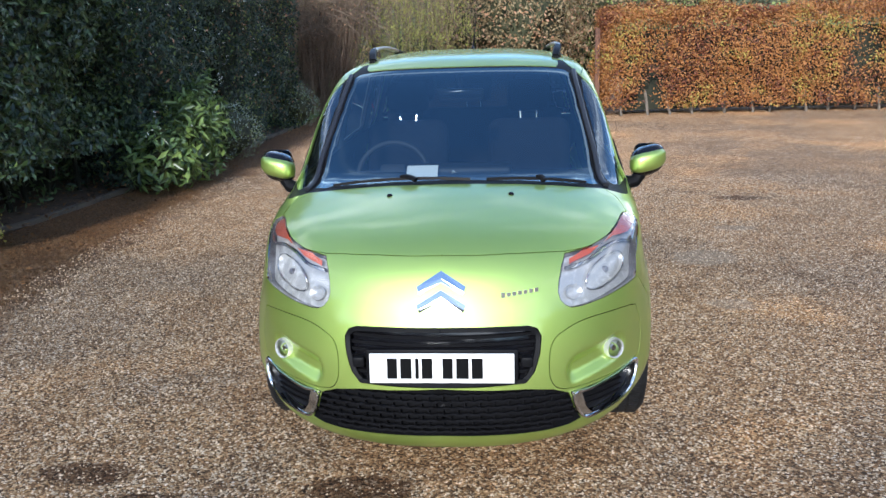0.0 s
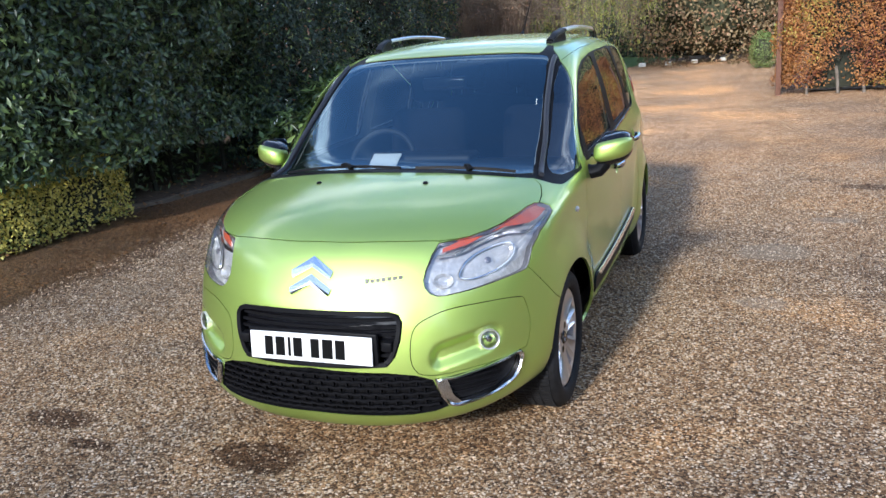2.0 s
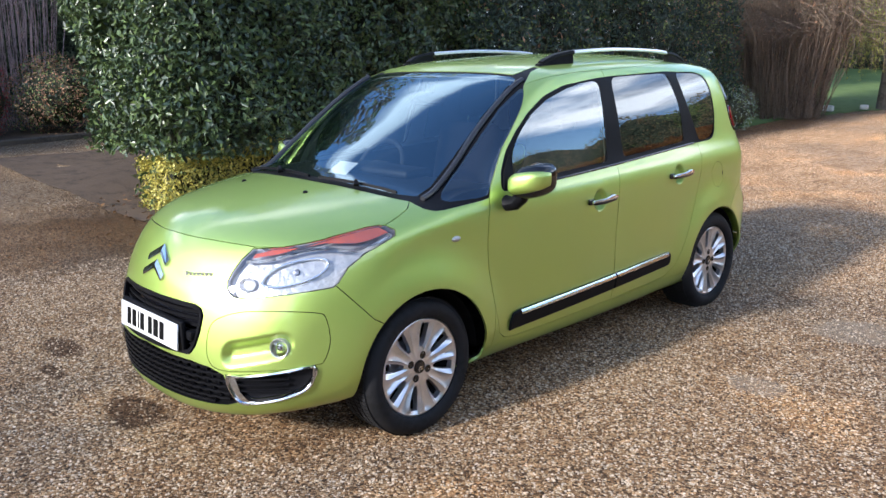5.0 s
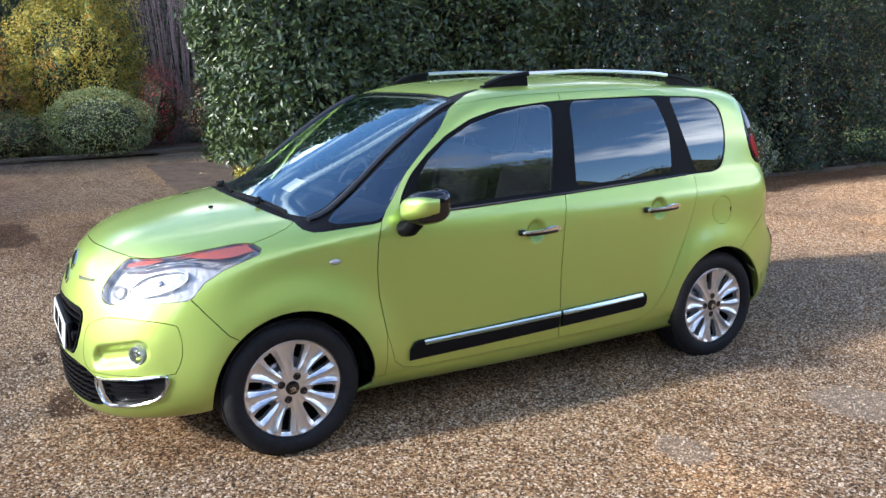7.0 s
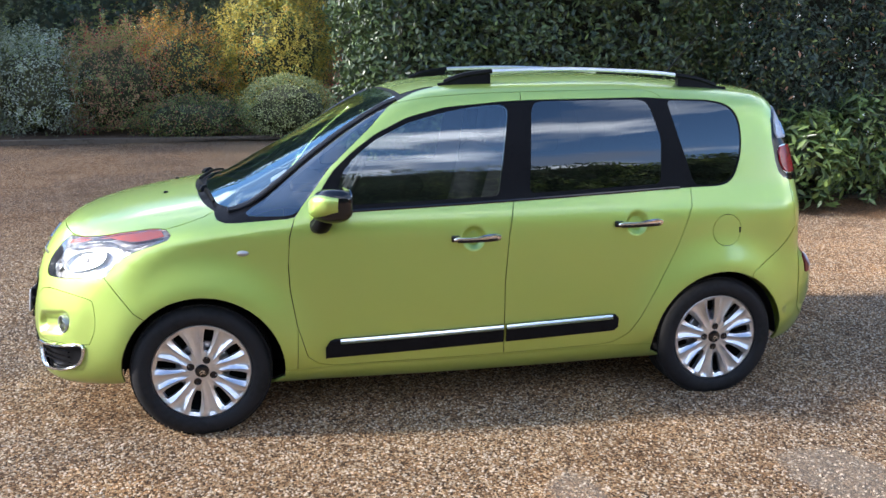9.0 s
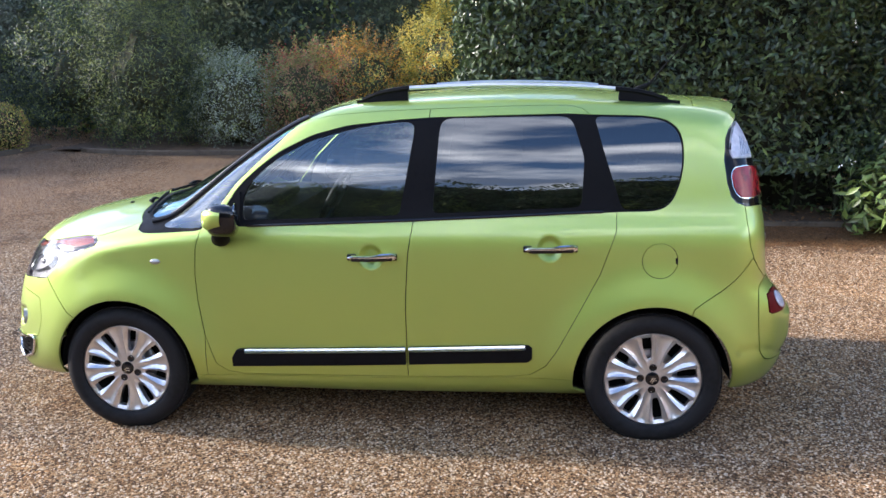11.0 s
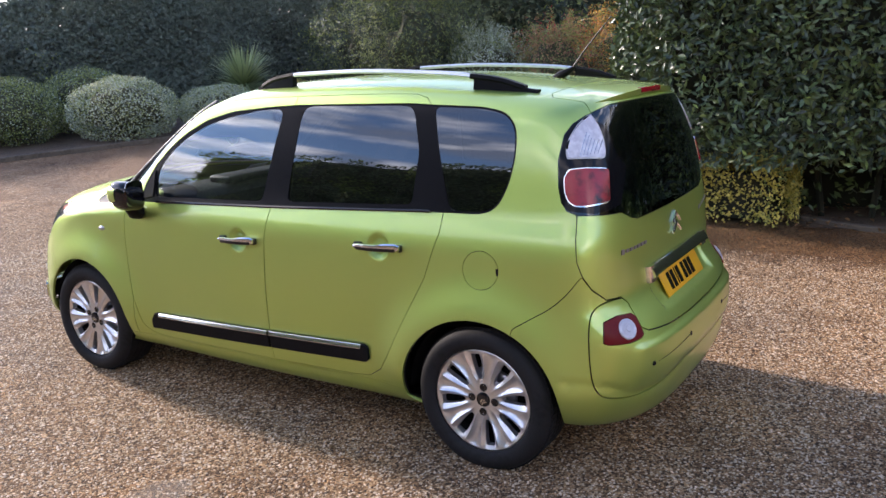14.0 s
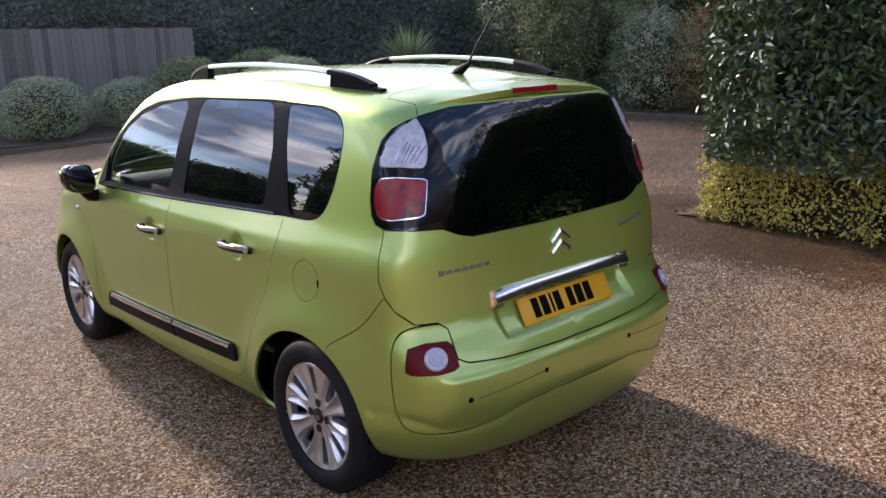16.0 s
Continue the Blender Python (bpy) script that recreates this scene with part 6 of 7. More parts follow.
def lumpy(p, amp, scale, seed=0.0):
    return np.array([amp * noise.noise(Vector((a * scale + seed, b * scale, c * scale))) for a, b, c in p])


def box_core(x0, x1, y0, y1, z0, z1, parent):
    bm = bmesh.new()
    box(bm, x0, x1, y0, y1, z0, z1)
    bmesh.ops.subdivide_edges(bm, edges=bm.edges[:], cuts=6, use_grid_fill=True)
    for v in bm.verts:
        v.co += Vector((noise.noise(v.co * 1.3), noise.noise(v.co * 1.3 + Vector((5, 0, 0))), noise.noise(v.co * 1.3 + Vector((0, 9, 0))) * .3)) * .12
    return part("shade_filler", bm, CORE, parent)


def hedge_box(name, label, x0, x1, y0, y1, z1, faces, per_m2, length, width_, mats, lump=.15, depth=.22, group="", thin=None, core=.22, low=0.0, patch=0.0, corner=0.0):
    """A clipped hedge: a near-black solid core for the shade within, leaves over the faces given ('e' +x, 'w' -x, 'n'
    +y, 's' -y, 't' top).
    """
    base = float(ground_z((x0 + x1) / 2, (y0 + y1) / 2))
    th = thing(name, label, "hedge", group)
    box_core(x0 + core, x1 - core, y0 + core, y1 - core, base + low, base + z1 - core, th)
    P, N = [], []
    for f in faces:
        w, h = {"e": (y1 - y0, z1), "w": (y1 - y0, z1), "n": (x1 - x0, z1), "s": (x1 - x0, z1), "t": (x1 - x0, y1 - y0)}[f]
        k = int(w * h * per_m2)
        a, b = rng.uniform(0, 1, k), rng.uniform(0, 1, k)
        d = -np.abs(rng.normal(scale=depth * .5, size=k)) + .04
        if f in "ew":
            p = np.stack([np.full(k, x1 if f == "e" else x0), y0 + a * w, base + low + b * (h - low)], -1)
            n = np.tile([1.0 if f == "e" else -1.0, 0, 0], (k, 1))
        elif f in "ns":
            p = np.stack([x0 + a * w, np.full(k, y1 if f == "n" else y0), base + low + b * (h - low)], -1)
            n = np.tile([0, 1.0 if f == "n" else -1.0, 0], (k, 1))
        else:
            p = np.stack([x0 + a * w, y0 + b * h, np.full(k, base + z1)], -1)
            n = np.tile([0, 0, 1.0], (k, 1))
        d = d + lumpy(p, lump, 1.1, 3.0) + lumpy(p, lump * .5, 3.1, 9.0)
        P.append(p + n * d[:, None] + rng.normal(scale=.02, size=p.shape))
        N.append(n)
    P, N = np.concatenate(P), np.concatenate(N)
    if corner:                                              # the south-east corner is rounded off
        dx, dy = P[:, 0] - (x1 - corner), (y0 + corner) - P[:, 1]
        r = np.hypot(np.maximum(dx, 0), np.maximum(dy, 0))
        m_ = (dx > 0) & (dy > 0) & (r > corner)
        f = np.where(m_, corner / np.maximum(r, 1e-6), 1.0)
        jit = 1 + rng.normal(scale=.05, size=len(P))
        P[:, 0] = np.where(m_, x1 - corner + dx * f * jit, P[:, 0])
        P[:, 1] = np.where(m_, y0 + corner - dy * f * jit, P[:, 1])
    if thin is not None:
        ok = thin(P)
        P, N = P[ok], N[ok]
    pick = rng.uniform(size=len(P))
    if patch:
        drift = np.array([.8 * noise.noise(Vector(v) * .9) + .8 * noise.noise(Vector(v) * 2.6) for v in P])
        pick = np.clip(pick * (1 - patch) + patch * (.5 + .8 * drift), 0, .999)
    lo = 0.0
    for mat, share in mats:
        s = (pick >= lo) & (pick < lo + share)
        lo += share
        if s.any():
            leaf_mesh("foliage", P[s], facing(N[s]), length, width_, mat, th)
    return th


def mound(name, label, at, r, count, length, width_, mats, category="shrub", group="", lump=.14, depth=.20, lift=0.0, patch=0.0, core=.66, shoots=0):
    """A rounded shrub of leaves over a dark solid lump that stands for the shade within."""
    z0 = float(ground_z(at[0], at[1])) + lift
    th = thing(name, label, category, group, (0, 0, 0))
    c = np.array([at[0], at[1], z0 + r[2] * .45])
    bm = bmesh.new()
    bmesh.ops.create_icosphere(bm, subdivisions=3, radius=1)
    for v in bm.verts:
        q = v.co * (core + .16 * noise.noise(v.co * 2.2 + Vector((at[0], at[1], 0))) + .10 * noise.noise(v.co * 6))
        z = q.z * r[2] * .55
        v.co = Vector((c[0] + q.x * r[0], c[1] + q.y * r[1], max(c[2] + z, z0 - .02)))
    part("shade_filler", bm, UNDER, th)
    d = rng.normal(size=(count, 3))
    d /= np.linalg.norm(d, axis=1)[:, None]
    d[:, 2] = np.where(d[:, 2] < -.85, -d[:, 2], d[:, 2])
    s = 1 - np.abs(rng.normal(scale=depth * .5, size=count)) + lumpy(d * 2.0 + np.array([at[0], at[1], 0]), lump, 1.4, at[0]) + lumpy(d * 3 + np.array([at[1], 0, at[0]]), lump * .6, 2.6, 5.0)
    if shoots:                                          # leafy tips that stand out of the outline
        tip = rng.normal(size=(shoots, 3)) + np.array([0, 0, .7])
        tip /= np.linalg.norm(tip, axis=1)[:, None]
        k = count // 4
        own = rng.integers(0, shoots, k)
        d[:k] = tip[own] + rng.normal(scale=.035, size=(k, 3))
        s[:k] = rng.uniform(.85, 1.12 + .22 * rng.uniform(size=shoots)[own])
    p = c + d * s[:, None] * np.array([r[0], r[1], r[2] * .55])
    ok = p[:, 2] > z0 + .02
    p, d = p[ok], d[ok]
    pick = rng.uniform(size=len(p))
    if patch:
        pick = np.clip(pick * (1 - patch) + patch * (.5 + .9 * np.array([noise.noise(Vector(v) * 1.6) for v in p])), 0, .999)
    lo = 0.0
    for mat, share in mats:
        m_ = (pick >= lo) & (pick < lo + share)
        lo += share
        if m_.any():
            leaf_mesh("foliage", p[m_], facing(d[m_], .7, .3), length, width_, mat, th)
    return th


def gappy(p):
    """Keeps fewer leaves in some patches, so that the dark core painted as inner shade shows."""
    g = np.array([noise.noise(Vector(v) * 1.3) + .6 * noise.noise(Vector(v) * 3.4 + Vector((7, 0, 0))) for v in p])
    return rng.uniform(size=len(p)) < np.clip(1.05 - 1.7 * np.maximum(0, g - .05), .32, 1)


# the clipped laurel hedge and the darker shrubs that carry it on
laurel = hedge_box("laurel_hedge", "tall clipped dark green laurel hedge with glossy leaves", -5.85, -3.84, 1.17, 5.32, 3.25, "estw", 1650, .086, .035, ((LAUREL, .69), (DARK_SHRUB, .28), (FRESH, .03)), .30, .46, thin=gappy, low=.52, corner=.75, core=.60)
# extra near-black block: shade in the open foot of the hedge
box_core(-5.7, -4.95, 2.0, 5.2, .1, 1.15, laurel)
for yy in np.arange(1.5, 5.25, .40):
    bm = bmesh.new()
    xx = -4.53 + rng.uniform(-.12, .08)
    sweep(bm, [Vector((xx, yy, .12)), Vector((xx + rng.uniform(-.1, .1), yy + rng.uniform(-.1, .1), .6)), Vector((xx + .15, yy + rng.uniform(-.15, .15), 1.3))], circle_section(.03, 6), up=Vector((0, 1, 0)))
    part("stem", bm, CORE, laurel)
pl = np.stack([rng.uniform(-4.72, -4.38, 900), rng.uniform(1.2, 5.3, 900), rng.uniform(.2, .95, 900)], -1)
leaf_mesh("foliage", pl, facing(np.tile([1.0, 0, 0], (900, 1))), .09, .036, LAUREL, laurel)
hedge_box("shrub_border", "dark mixed evergreen shrubs with small leaves", -5.9, -3.74, 5.22, 8.82, 3.3, "estw", 2000, .070, .030, ((DARK_SHRUB, .75), (LAUREL, .16), (OLIVE, .07), (RUST, .02)), .42, .50, thin=gappy, core=.85)
vib = hedge_box("viburnum_shrub", "dark evergreen viburnum with scattered white flowers", -5.6, -3.52, 8.65, 11.54, 2.87, "entw", 2100, .060, .028, ((DARK_SHRUB, .84), (OLIVE, .12), (RUST, .04)), .38, .45, thin=gappy, core=.80)
fl = np.stack([np.full(110, -3.50), rng.uniform(4.6, 11.4, 110), rng.uniform(.6, 2.8, 110)], -1)
fl[:, 0] += lumpy(fl, .38, 1.1, 3.0)
leaf_mesh("blossom", np.repeat(fl, 3, 0) + rng.normal(scale=.016, size=(330, 3)), facing(np.tile([1.0, 0, 0], (330, 1)), .5), .022, .019, FLOWER, vib)
for x, y, r, h, k in ((-3.60, 5.30, 0.45, 0.75, 650), (-3.57, 6.02, 0.47, 1.07, 950), (-3.69, 6.69, 0.43, 1.25, 900)):
    mound("young_laurel", "light green young laurel growing before the dark shrubs", (x, y), (r, r * 1.1, h), k, .15, .046, ((FRESH, .68), (LAUREL, .32)), group="young laurels along the drive", lump=.3, depth=.6, core=.3)
mound("grey_shrub", "low grey-green shrub with small leaves", (-3.62, 7.57), (0.51, 0.69, 0.78), 2600, 0.028, 0.017, ((GREYLEAF, .6), (OLIVE, .4)))
mound("grey_shrub", "small grey-green shrub at the end of the border", (-3.59, 11.40), (0.44, 0.53, 0.79), 1800, 0.031, 0.018, ((GREYLEAF, .5), (OLIVE, .5)))
hedge_box("golden_shrub", "low clipped golden euonymus along the hedge foot", -4.74, -4.08, 1.28, 2.84, .52, "entsw", 4200, .036, .024, ((GOLD, .72), (OLIVE, .28)), .09, .16, core=.12, low=.02, patch=.35, thin=gappy)

# copper beech hedge across the drive
def beech_thin(p):
    g = np.array([noise.noise(Vector((a * .55, 2.0, c * .55))) + .6 * noise.noise(Vector((a * 1.5, 5.0, c * 1.5))) for a, b, c in p])
    return (rng.uniform(size=len(p)) < np.clip(1.05 - 1.9 * np.maximum(0, g - .10), .06, 1)) & ((p[:, 2] - ground_z(p[:, 0], p[:, 1])) > .10 + .12 * rng.uniform(size=len(p)))
beech = hedge_box("beech_hedge", "long clipped beech hedge in copper autumn leaf", 2.07, 12.6, 12.82, 14.15, 2.0, "swt", 2500, .049, .032, ((BEECH_DARK, .36), (COPPER, .40), (BEECH_YELLOW, .19), (OLIVE, .05)), .24, .30, thin=beech_thin, core=.42, low=.08, patch=.62)
for x in np.arange(2.4, 12.4, .5):
    bm = bmesh.new()
    xx = x + rng.uniform(-.1, .1)
    sweep(bm, [Vector((xx, 13.02 + rng.uniform(-.15, .15), .02)), Vector((xx + rng.uniform(-.05, .05), 13.15, .35)), Vector((xx + rng.uniform(-.1, .1), 13.35, .8))], circle_section(.028, 6))
    part("stem", bm, BARK, beech)
bm = bmesh.new()
box(bm, 1.93, 2.02, 12.92, 13.01, -.05, 1.78, .01)
tagged(part("gate_post", bm, material("reddish_timber", (.07, .032, .02), .85, second=(.14, .065, .04), scale=22, bump=.3)), "reddish wooden post at the hedge end", "post")

mound("conifer_shrub", "dark green conifer shrub growing before the beech hedge", (8.2, 12.65), (.40, .36, 1.7), 2600, .07, .018, ((DARK_SHRUB, .5), (OLIVE, .5)), depth=.35)

# west border
mound("variegated_shrub", "domed variegated shrub with cream-edged leaves", (-10.12, 0.61), (0.86, 0.87, 1.06), 9000, 0.034, 0.020, ((VARIEG, .62), (OLIVE, .38)), lump=.10)
mound("yellow_shrub", "tall shrub in yellow and green autumn leaf", (-11.75, 0.48), (1.06, 1.06, 2.66), 38000, 0.055, 0.024, ((YELLOWSH, .60), (FRESH, .20), (ORANGE_LEAF, .20)), lump=.36, depth=.42, patch=.5, shoots=70)
mound("red_shrub", "small crimson-leaved shrub in the border", (-10.80, 1.66), (0.42, 0.40, 1.36), 3000, 0.036, 0.015, ((RED_LEAF, .62), (RUST, .38)), lump=.4, depth=.6)
mound("orange_shrub", "shrub turning orange and rust", (-11.41, -1.30), (0.80, 0.98, 1.95), 18000, 0.046, 0.020, ((YELLOWSH, .18), (FRESH, .27), (ORANGE_LEAF, .25), (RUST, .30)), lump=.36, depth=.42, patch=.4, shoots=60)
mound("fuchsia_shrub", "hardy fuchsia bush with red flowers", (-10.61, -2.23), (0.85, 0.89, 1.78), 18000, 0.042, 0.019, ((RUST, .45), (OLIVE, .33), (RED_LEAF, .22)), lump=.32, depth=.40, patch=.35, shoots=60)
mound("grey_shrub", "silvery grey-leaved shrub in the border", (-10.31, -3.40), (0.78, 0.83, 1.70), 15000, 0.044, 0.018, ((GREYLEAF, .70), (OLIVE, .30)), lump=.34, depth=.40, shoots=50)
mound("green_shrub", "low olive green ground shrub", (-10.05, -0.90), (0.50, 1.08, 0.72), 9000, 0.045, 0.021, ((OLIVE, .55), (DARK_SHRUB, .25), (RUST, .20)), lump=.32, depth=.45)
mound("green_shrub", "loose rusty green shrub", (-10.75, 2.75), (0.80, 0.82, 1.20), 8000, 0.050, 0.020, ((RUST, .5), (OLIVE, .25), (DARK_SHRUB, .25)), lump=.32, depth=.5)
mound("green_shrub", "tall olive green shrub with fine leaves", (-10.28, -5.0), (1.24, 1.20, 2.85), 30000, 0.090, 0.013, ((OLIVE, .34), (DARK_SHRUB, .66)), lump=.34, depth=.42, core=.48, shoots=90)
mound("green_shrub", "bushy olive green shrub in shade", (-11.26, -6.96), (1.29, 1.29, 2.42), 18000, 0.072, 0.022, ((OLIVE, .3), (DARK_SHRUB, .7)), lump=.35, depth=.42, core=.48, shoots=40)

# south border
mound("yellow_ball_shrub", "rounded golden evergreen shrub by the yucca", (-9.12, -7.12), (0.37, 0.37, 0.86), 3600, 0.036, 0.022, ((GOLD, .52), (OLIVE, .28), (RUST, .20)), lump=.12)
for x, y, r, h in ((-7.77, -7.86, 0.84, 0.86), (-6.20, -8.66, 1.02, 1.12), (-2.18, -10.06, 0.81, 1.06), (-3.78, -10.24, 0.71, 0.89)):
    mound("variegated_mound", "clipped pale variegated mound", (x, y), (r, r * .9, h), 13000, .036, .022, ((GREYLEAF, .55), (VARIEG, .25), (OLIVE, .20)), group="clipped mounds of the south border", lump=.10)
for x, y, r, h in ((-4.94, -10.06, 0.90, 1.16), (-6.53, -10.08, 0.93, 1.22)):
    mound("green_mound", "clipped green mound with small leaves", (x, y), (r, r * .9, h), 13000, .038, .022, ((OLIVE, .6), (DARK_SHRUB, .25), (GREYLEAF, .15)), group="clipped mounds of the south border", lump=.10)


def yucca(at, h):
    z0 = float(ground_z(*at))
    th = thing("yucca", "spiky green yucca with a crown of narrow blades", "yucca")
    bm = bmesh.new()
    sweep(bm, [Vector((at[0], at[1], z0 - .05)), Vector((at[0] + .03, at[1], z0 + h * .5)), Vector((at[0], at[1], z0 + h))], circle_section(.09, 8), up=Vector((0, 1, 0)))
    part("trunk", bm, BARK, th)
    c = Vector((at[0], at[1], z0 + h))
    bm = bmesh.new()
    for _ in range(620):
        a, e = rng.uniform(0, 2 * math.pi), math.asin(rng.uniform(-.72, .98))
        d = Vector((math.cos(a) * math.cos(e), math.sin(a) * math.cos(e), math.sin(e)))
        sd = d.cross(Vector((0, 0, 1))).normalized() * .020
        ln = rng.uniform(.82, 1.12)
        tip = c + d * ln - Vector((0, 0, .16 * (1 - e / 1.5)))
        a0, a1, b0, b1 = (bm.verts.new(v) for v in (c - sd * .7, c + sd * .7, c + d * ln * .5 + sd, c + d * ln * .5 - sd))
        t = bm.verts.new(tip)
        bm.faces.new((a0, a1, b0, b1))
        bm.faces.new((b1, b0, t))
    part("leaf_crown", bm, leafy("yucca_blade", (.08, .13, .05), (.34, .42, .20), .4, .2), th)


yucca((-9.0, -8.45), .66)
# grey timber fence behind the mounds
fence = thing("fence", "weathered grey close-board timber fence", "fence")
FENCE = material("weathered_grey_boards", (.10, .095, .088), .9, second=(.20, .19, .175), scale=14, random_by="object", bump=.3, bump_scale=60)
fz = float(ground_z(-4.5, -11.9))
board = None
for i, x in enumerate(np.arange(-5.9, -1.7, .105)):
    if board is None:
        bm = bmesh.new()
        box(bm, -.051, .051, -.008, .008, 0, 1.7, .003, 1)
        board = part("board", bm, FENCE, fence)
        board.location = (x, -11.9, fz)
    else:
        o = board.copy()
        scene.collection.objects.link(o)
        o.location = (x, -11.9 + .006 * (i % 2) - .003 * ((i * 7) % 3), fz + .006 * ((i * 5) % 4))
for zr in (.35, 1.35):
    bm = bmesh.new()
    box(bm, -6.0, -1.6, -11.96, -11.92, fz + zr, fz + zr + .1, .004, 1)
    part("rail", bm, FENCE, fence)


def sticks(name, label, at, h, r, count, mat, leaf=None, leaves=0, droop=0.0, category="shrub", leaf_len=.06):
    """A bush or tree crown of bent twigs, bare or with hanging leaves."""
    z0 = float(ground_z(at[0], at[1]))
    th = thing(name, label, category)
    verts, faces, lp, ld = [], [], [], []
    for _ in range(count):
        a, s = rng.uniform(0, 2 * math.pi), math.sqrt(rng.uniform(0, 1))
        top = Vector((at[0] + r * s * math.cos(a), at[1] + r * s * math.sin(a), z0 + h * rng.uniform(.55, 1.0)))
        root = Vector((at[0] + .62 * r * s * math.cos(a), at[1] + .62 * r * s * math.sin(a), z0 if not droop else z0 + h * rng.uniform(.75, 1.0)))
        if droop:
            pts = [root, root.lerp(top, .6) + Vector((0, 0, .1 * h)), Vector((top.x, top.y, max(top.z - .25 * h, z0 + .3))), Vector((top.x + rng.normal() * .15, top.y + rng.normal() * .15, z0 + rng.uniform(.15, .5) * h))]
        else:
            pts = [root, root.lerp(top, .5) + Vector((rng.normal() * .12, rng.normal() * .12, .12 * h)), top, top + Vector((rng.normal() * .4, rng.normal() * .4, -.1 * h * rng.uniform(0, 1)))]
        pts = [Vector(v) for v in spline([tuple(p) for p in pts], 4)]
        w = .006 if not droop else .0035
        for q0, q1 in zip(pts, pts[1:]):
            k = len(verts)
            sd = (q1 - q0).cross(Vector((.3, .5, .2))).normalized() * w
            sd2 = (q1 - q0).cross(sd).normalized() * w
            verts += [q0 + sd, q0 - sd * .5 + sd2, q0 - sd * .5 - sd2, q1 + sd * .8, q1 - sd * .4 + sd2 * .8, q1 - sd * .4 - sd2 * .8]
            faces += [(k, k + 1, k + 4, k + 3), (k + 1, k + 2, k + 5, k + 4), (k + 2, k, k + 3, k + 5)]
        if leaf:
            for _ in range(leaves):
                q = pts[int(rng.integers(len(pts) // 3, len(pts)))]
                lp.append(tuple(q + Vector(rng.normal(size=3) * .05)))
                ld.append((rng.normal() * .3, rng.normal() * .3, -1 if droop else .3))
    link_mesh("twig_crown", verts, faces, mat, th)
    if lp:
        leaf_mesh("foliage", np.array(lp), rng.normal(size=(len(lp), 3)), leaf_len, leaf_len * .3, leaf, th, np.array(ld))
    return th


sticks("bare_shrub", "leafless brown twiggy shrub on the lawn", (-3.99, 14.06), 2.78, 1.4, 1100, TWIG, RUST, 2)
wil = sticks("willow_tree", "weeping willow with hanging yellow-green leaves", (-3.02, 17.0), 4.75, 2.5, 800, TWIG, WILLOW, 34, 1.0, "tree", .06)
bm = bmesh.new()
wx, wy = -3.02, 17.0
zt = float(ground_z(wx, wy))
sweep(bm, [Vector((wx, wy, zt - .1)), Vector((wx + .08, wy, zt + 1.25)), Vector((wx, wy + .08, zt + 2.7)), Vector((wx - .15, wy + .08, zt + 3.95))], circle_section(.11, 10), scales=[1.25, 1, .8, .4], up=Vector((0, 1, 0)))
for a in np.linspace(0, 6.0, 7):
    sweep(bm, [Vector((wx, wy, zt + 1.75)), Vector((wx + .7 * math.cos(a), wy + .7 * math.sin(a), zt + 3.15)), Vector((wx + 1.65 * math.cos(a), wy + 1.65 * math.sin(a), zt + 3.85))], circle_section(.065, 6), scales=[1.2, .8, .3])
part("trunk", bm, BARK, wil)
sticks("bare_tree", "leafless purplish twiggy tree behind the border", (-12.30, 2.55), 4.0, 1.2, 130, PURPLE_TWIG, RUST, 2, category="tree")
mound("copper_tree", "rounded tree with thinning brown autumn leaves", (0.22, 22.29), (2.75, 2.29, 4.97), 20000, 0.107, 0.061, ((WOODS_BROWN, .8), (RUST, .2)), "tree", lump=.25, depth=.5)
mound("copper_tree", "rounded brown autumn tree beyond the lawn", (4.69, 25.81), (3.10, 2.71, 5.03), 14000, 0.124, 0.070, ((WOODS_BROWN, .6), (OLIVE, .4)), "tree", lump=.25, depth=.5)
mound("round_shrub", "small round fresh green shrub by the gate post", (1.75, 19.48), (0.34, 0.34, 0.93), 2600, 0.040, 0.024, ((FRESH, .5), (OLIVE, .5)))
hedge_box("far_hedge", "clipped dark green hedge beyond the lawn", -3.9, 6.6, 26.0, 27.2, 1.85, "st", 600, .085, .043, ((DARK_SHRUB, .7), (OLIVE, .3)), .12, .25)
STONE = material("white_painted_stone", (.72, .71, .67), .8, spread=.1, scale=12)
for x, y, s in ((-3.53, 15.43, 0.10), (-3.16, 16.38, 0.08), (-2.96, 17.05, 0.09), (-2.63, 18.15, 0.09), (-2.10, 19.55, 0.09), (-1.45, 21.30, 0.10), (-0.76, 21.69, 0.09), (-0.07, 22.07, 0.09), (0.70, 22.56, 0.09)):
    bm = bmesh.new()
    z0 = float(ground_z(x, y)) + .03
    box(bm, x - s, x + s, y - s * .7, y + s * .7, z0, z0 + s * 1.2, .025, 2)
    tagged(part("marker_stone", bm, STONE), "white-painted block marking the lawn edge", "stone", "marker stones along the lawn")

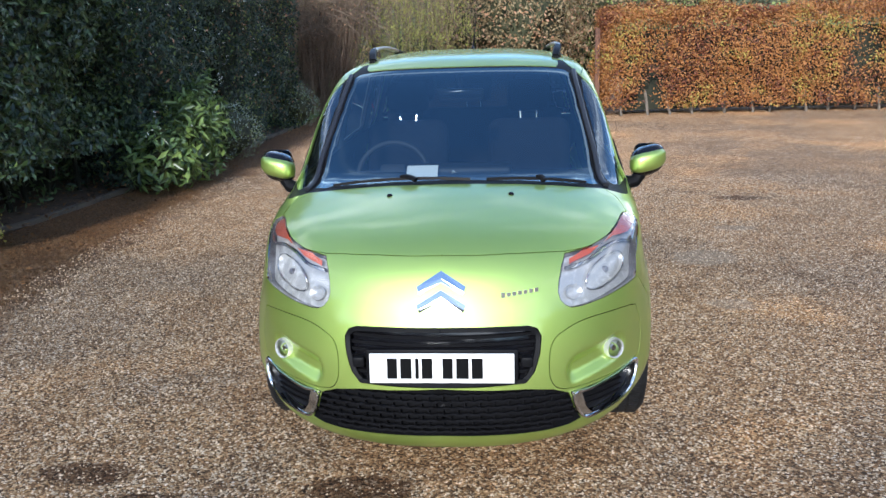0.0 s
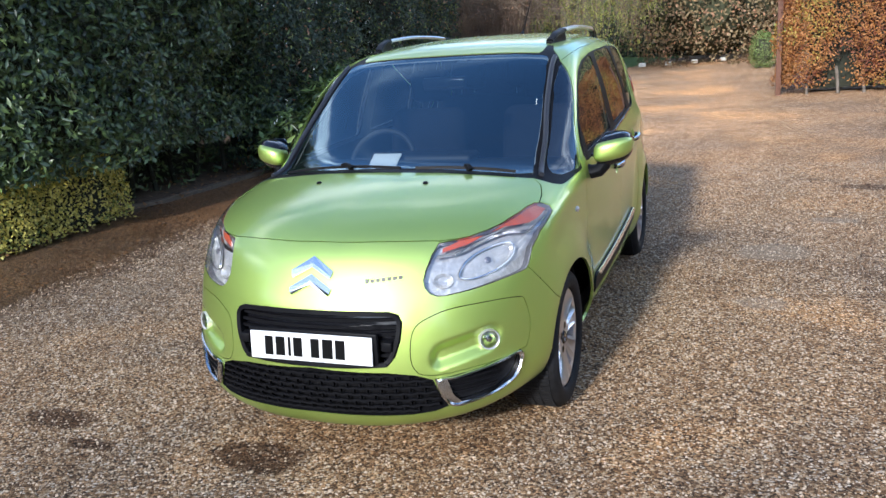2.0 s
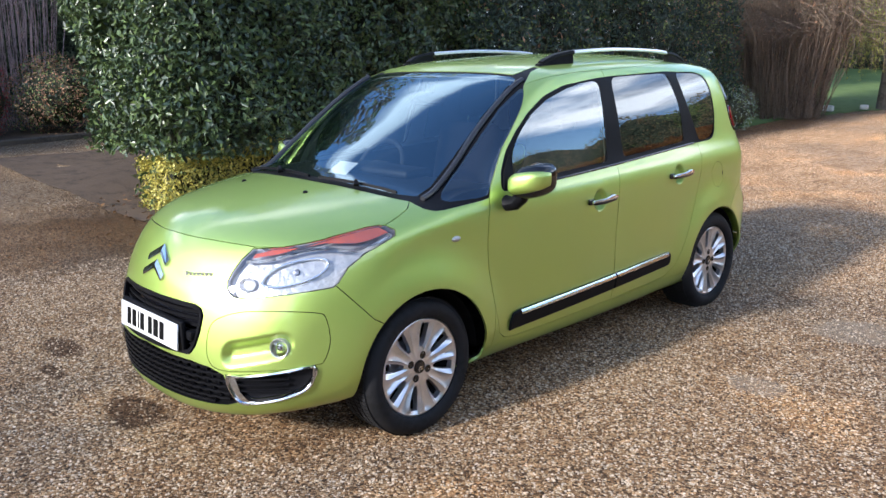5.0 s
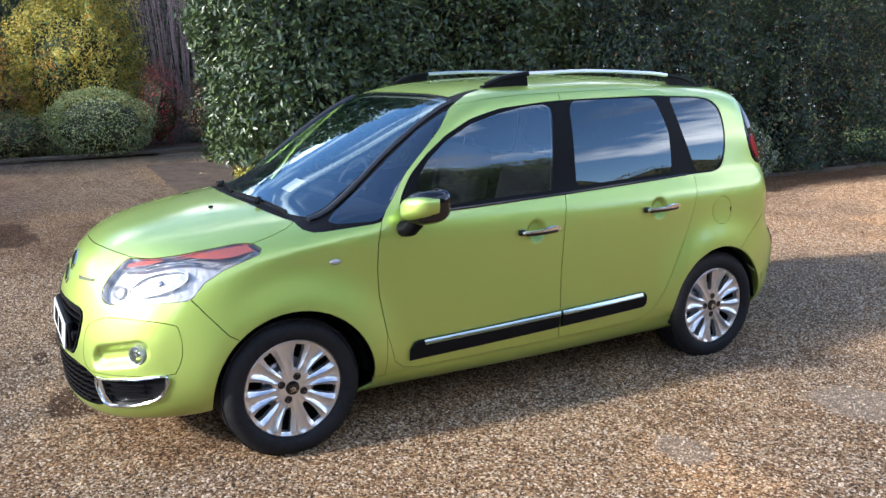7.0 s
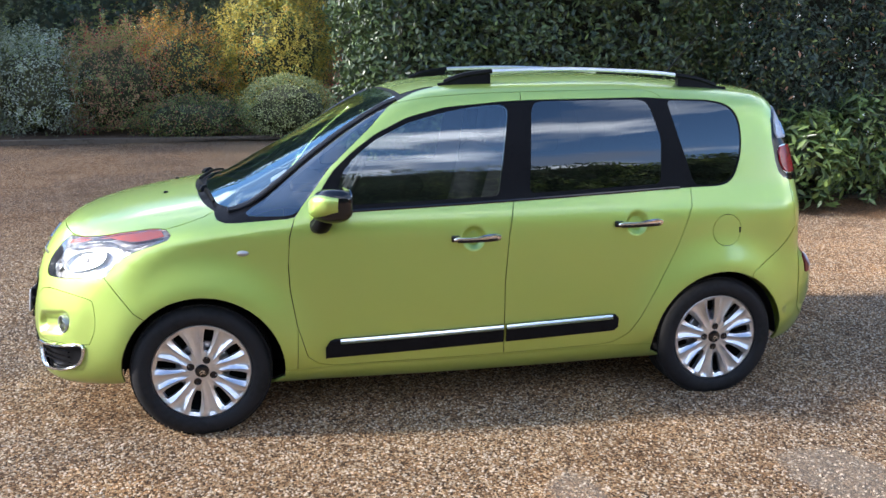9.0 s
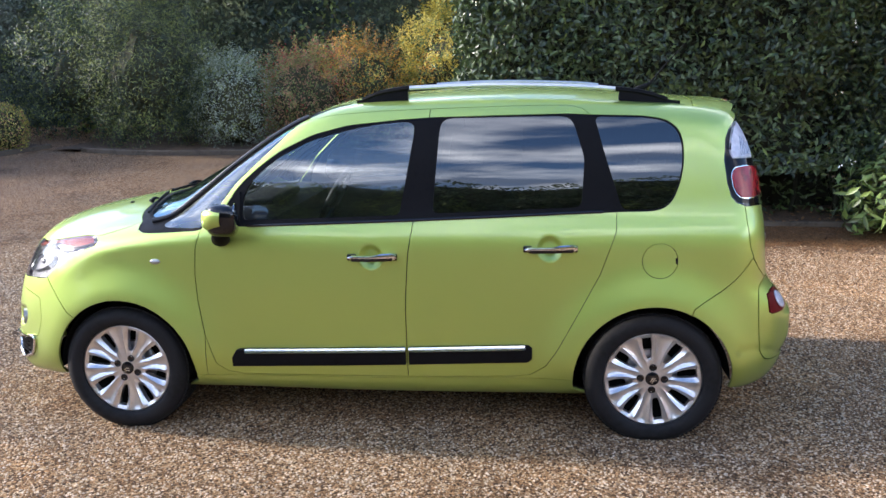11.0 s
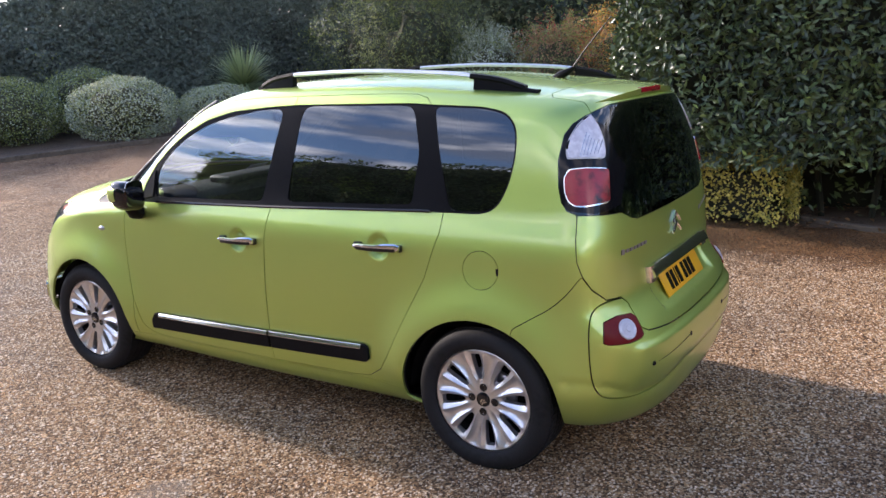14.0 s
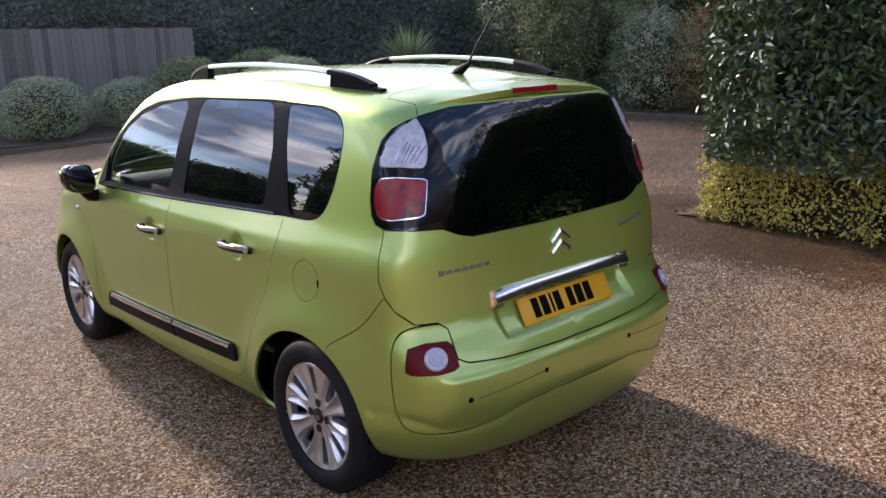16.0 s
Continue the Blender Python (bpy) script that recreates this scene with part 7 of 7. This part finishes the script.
# woods that close the place
def woods(name, label, pts, height, depth, count, size, mats, wall=True, uneven=.22):
    """A belt of woodland along a line: big loose clumps before a dark sheet painted as the shade within."""
    line_ = spline(pts, 8)
    th = tagged(new(name), label, "woodland", kind="stuff")
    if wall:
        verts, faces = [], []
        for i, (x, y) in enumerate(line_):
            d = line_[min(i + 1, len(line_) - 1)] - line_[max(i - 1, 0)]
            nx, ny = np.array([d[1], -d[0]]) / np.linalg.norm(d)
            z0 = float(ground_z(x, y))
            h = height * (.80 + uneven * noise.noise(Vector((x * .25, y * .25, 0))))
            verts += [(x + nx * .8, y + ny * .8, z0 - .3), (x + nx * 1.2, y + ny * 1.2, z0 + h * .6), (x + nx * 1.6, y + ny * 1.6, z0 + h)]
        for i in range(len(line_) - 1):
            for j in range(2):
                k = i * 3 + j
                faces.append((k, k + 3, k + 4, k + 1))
        link_mesh("shade_filler", verts, faces, WOOD_SHADE, th)
    seg = rng.uniform(0, len(line_) - 1.001, count)
    i = seg.astype(int)
    f = (seg - i)[:, None]
    base = line_[i] * (1 - f) + line_[i + 1] * f
    d = line_[i + 1] - line_[i]
    nrm = np.stack([-d[:, 1], d[:, 0]], -1) / np.linalg.norm(d, axis=1)[:, None]
    z0 = ground_z(base[:, 0], base[:, 1])
    hh = height * (.80 + uneven * np.array([noise.noise(Vector((a * .25, b * .25, 0))) for a, b in base]))
    z = z0 + hh * rng.uniform(0, 1.04, count)
    p = np.stack([base[:, 0], base[:, 1], z], -1)
    off = depth * (lumpy(p, .9, .45, 2.0) + .35 * lumpy(p, 1, 1.2, 8.0)) - np.abs(rng.normal(scale=.25, size=count))
    p[:, :2] += nrm * off[:, None]
    n3 = np.concatenate([nrm, np.zeros((count, 1))], 1)
    tone = np.array([noise.noise(Vector((a * .3, b * .3, c * .25 + 4))) for a, b, c in p]) + rng.normal(scale=.12, size=count)
    order = np.clip((tone + .6) / 1.2, 0, .999)
    lo = 0.0
    for mat, share in mats:
        s = (order >= lo) & (order < lo + share)
        lo += share
        if s.any():
            leaf_mesh("foliage", p[s], facing(n3[s], .8, .35), size, size * .55, mat, th)
    return th


woods("wood_west", "dark evergreen woodland behind the west border", [(-14.2, 15), (-14.2, 7.4), (-14.0, 2.96), (-13.66, -1.59), (-12.33, -5.14), (-13.0, -8.8)], 7.5, 1.1, 42000, .13, ((WOODS, .55), (DARK_SHRUB, .2), (OLIVE, .13), (WOODS_BROWN, .12)))
woods("wood_south_west", "dark evergreen woodland behind the yucca", [(-13.5, -7.8), (-11.3, -10.24), (-8.85, -11.55), (-5.74, -12.7), (-2.6, -13.7), (1.0, -15)], 3.5, .7, 120000, .09, ((HEDGE_BLUE, .9), (OLIVE, .1)))
woods("wood_north_west", "mixed woodland beyond the hedge", [(-17, 32), (-11.5, 26), (-7.8, 19.3), (-7.7, 14.35), (-8.0, 9), (-8.2, 3)], 8.3, 1.2, 36000, .165, ((WOODS, .5), (WOODS_BROWN, .3), (OLIVE, .2)))
woods("wood_north", "autumn woodland beyond the lawn", [(34, 27), (18, 29.5), (8, 30), (-3.4, 30.5), (-16, 30)], 8.3, 1.5, 20000, .22, ((WOODS, .45), (WOODS_BROWN, .35), (OLIVE, .2)))
woods("wood_east", "line of trees to the east", [(34, -40), (36, -20), (38, 0), (37, 20), (36, 30)], 17.2, 2.0, 34000, .42, ((WOODS, .7), (OLIVE, .3)), uneven=.07)
woods("wood_south", "low distant trees to the south", [(-2, -50), (14, -46), (34, -40)], 7.0, 2.0, 8000, .4, ((WOODS, .7), (OLIVE, .3)))

# loose stones over the gravel, and fallen leaves by the hedge
PEBBLE = material("loose_pebble", (.07, .045, .026), .5, second=(.62, .48, .33), scale=60, random_by="island")


def pebbles(count):
    shape = np.array([(1, 0, 0), (0, 1, 0), (-1, 0, 0), (0, -1, 0), (0, 0, 1), (.7, .7, .1)][:5], float)
    tri = np.array([(0, 1, 4), (1, 2, 4), (2, 3, 4), (3, 0, 4)])
    x, y = rng.uniform(-3.2, 4.2, count), rng.uniform(-3.2, 6.2, count)
    ok = ~((np.abs(x) < .62) & (y > -.6) & (y < 2.9))
    x, y = x[ok], y[ok]
    k = len(x)
    size = .0035 + .0045 * rng.uniform(0, 1, k) ** 2
    ang = rng.uniform(0, 2 * math.pi, k)
    v = shape[None] * (size[:, None, None] * rng.uniform(.65, 1.35, (k, 5, 3)))
    c, s_ = np.cos(ang)[:, None], np.sin(ang)[:, None]
    z = ground_z(x, y) + .010 * np.array([noise.noise(Vector((a * .9, b * .9, 3.1))) + .5 * noise.noise(Vector((a * 2.7, b * 2.7, 1.7))) for a, b in zip(x, y)])
    w = np.stack([v[..., 0] * c - v[..., 1] * s_ + x[:, None], v[..., 0] * s_ + v[..., 1] * c + y[:, None], v[..., 2] + z[:, None]], -1)
    faces = (tri[None] + (np.arange(k) * 5)[:, None, None]).reshape(-1, 3)
    tagged(link_mesh("loose_gravel", w.reshape(-1, 3), faces, PEBBLE), "loose brown and cream pebbles on the drive", "gravel", kind="stuff")


pebbles(60000)
FALLEN = leafy("fallen_leaf", (.04, .02, .01), (.22, .11, .04), .7, .1)
lx = np.concatenate([-3.1 - 1.2 * rng.uniform(0, 1, 380), rng.uniform(-3.5, 4.5, 90), rng.uniform(2, 12, 300)])
ly = np.concatenate([rng.uniform(-.4, 9, 380), rng.uniform(-4, 10, 90), 12.7 - rng.uniform(0, 1, 300) ** 2 * 1.4])
off_car = ~((np.abs(lx) < .9) & (ly > -.9) & (ly < 3.2))
lx, ly = lx[off_car], ly[off_car]
litter = leaf_mesh("fallen_leaves", np.stack([lx, ly, ground_z(lx, ly) + .016], -1), facing(np.tile([0, 0, 1.0], (len(lx), 1)), .18, 0), .045, .028, FALLEN)
tagged(litter, "brown fallen leaves strewn over the gravel", "leaves", kind="stuff")
lx, ly = -4.0 - 1.2 * rng.uniform(0, 1, 700) ** 1.5, rng.uniform(.9, 9.5, 700)
litter = leaf_mesh("fallen_leaves", np.stack([lx, ly, ground_z(lx, ly) + .05], -1), facing(np.tile([0, 0, 1.0], (len(lx), 1)), .3, 0), .055, .032, FALLEN)
tagged(litter, "brown fallen leaves lying on the hedge bed", "leaves", kind="stuff")
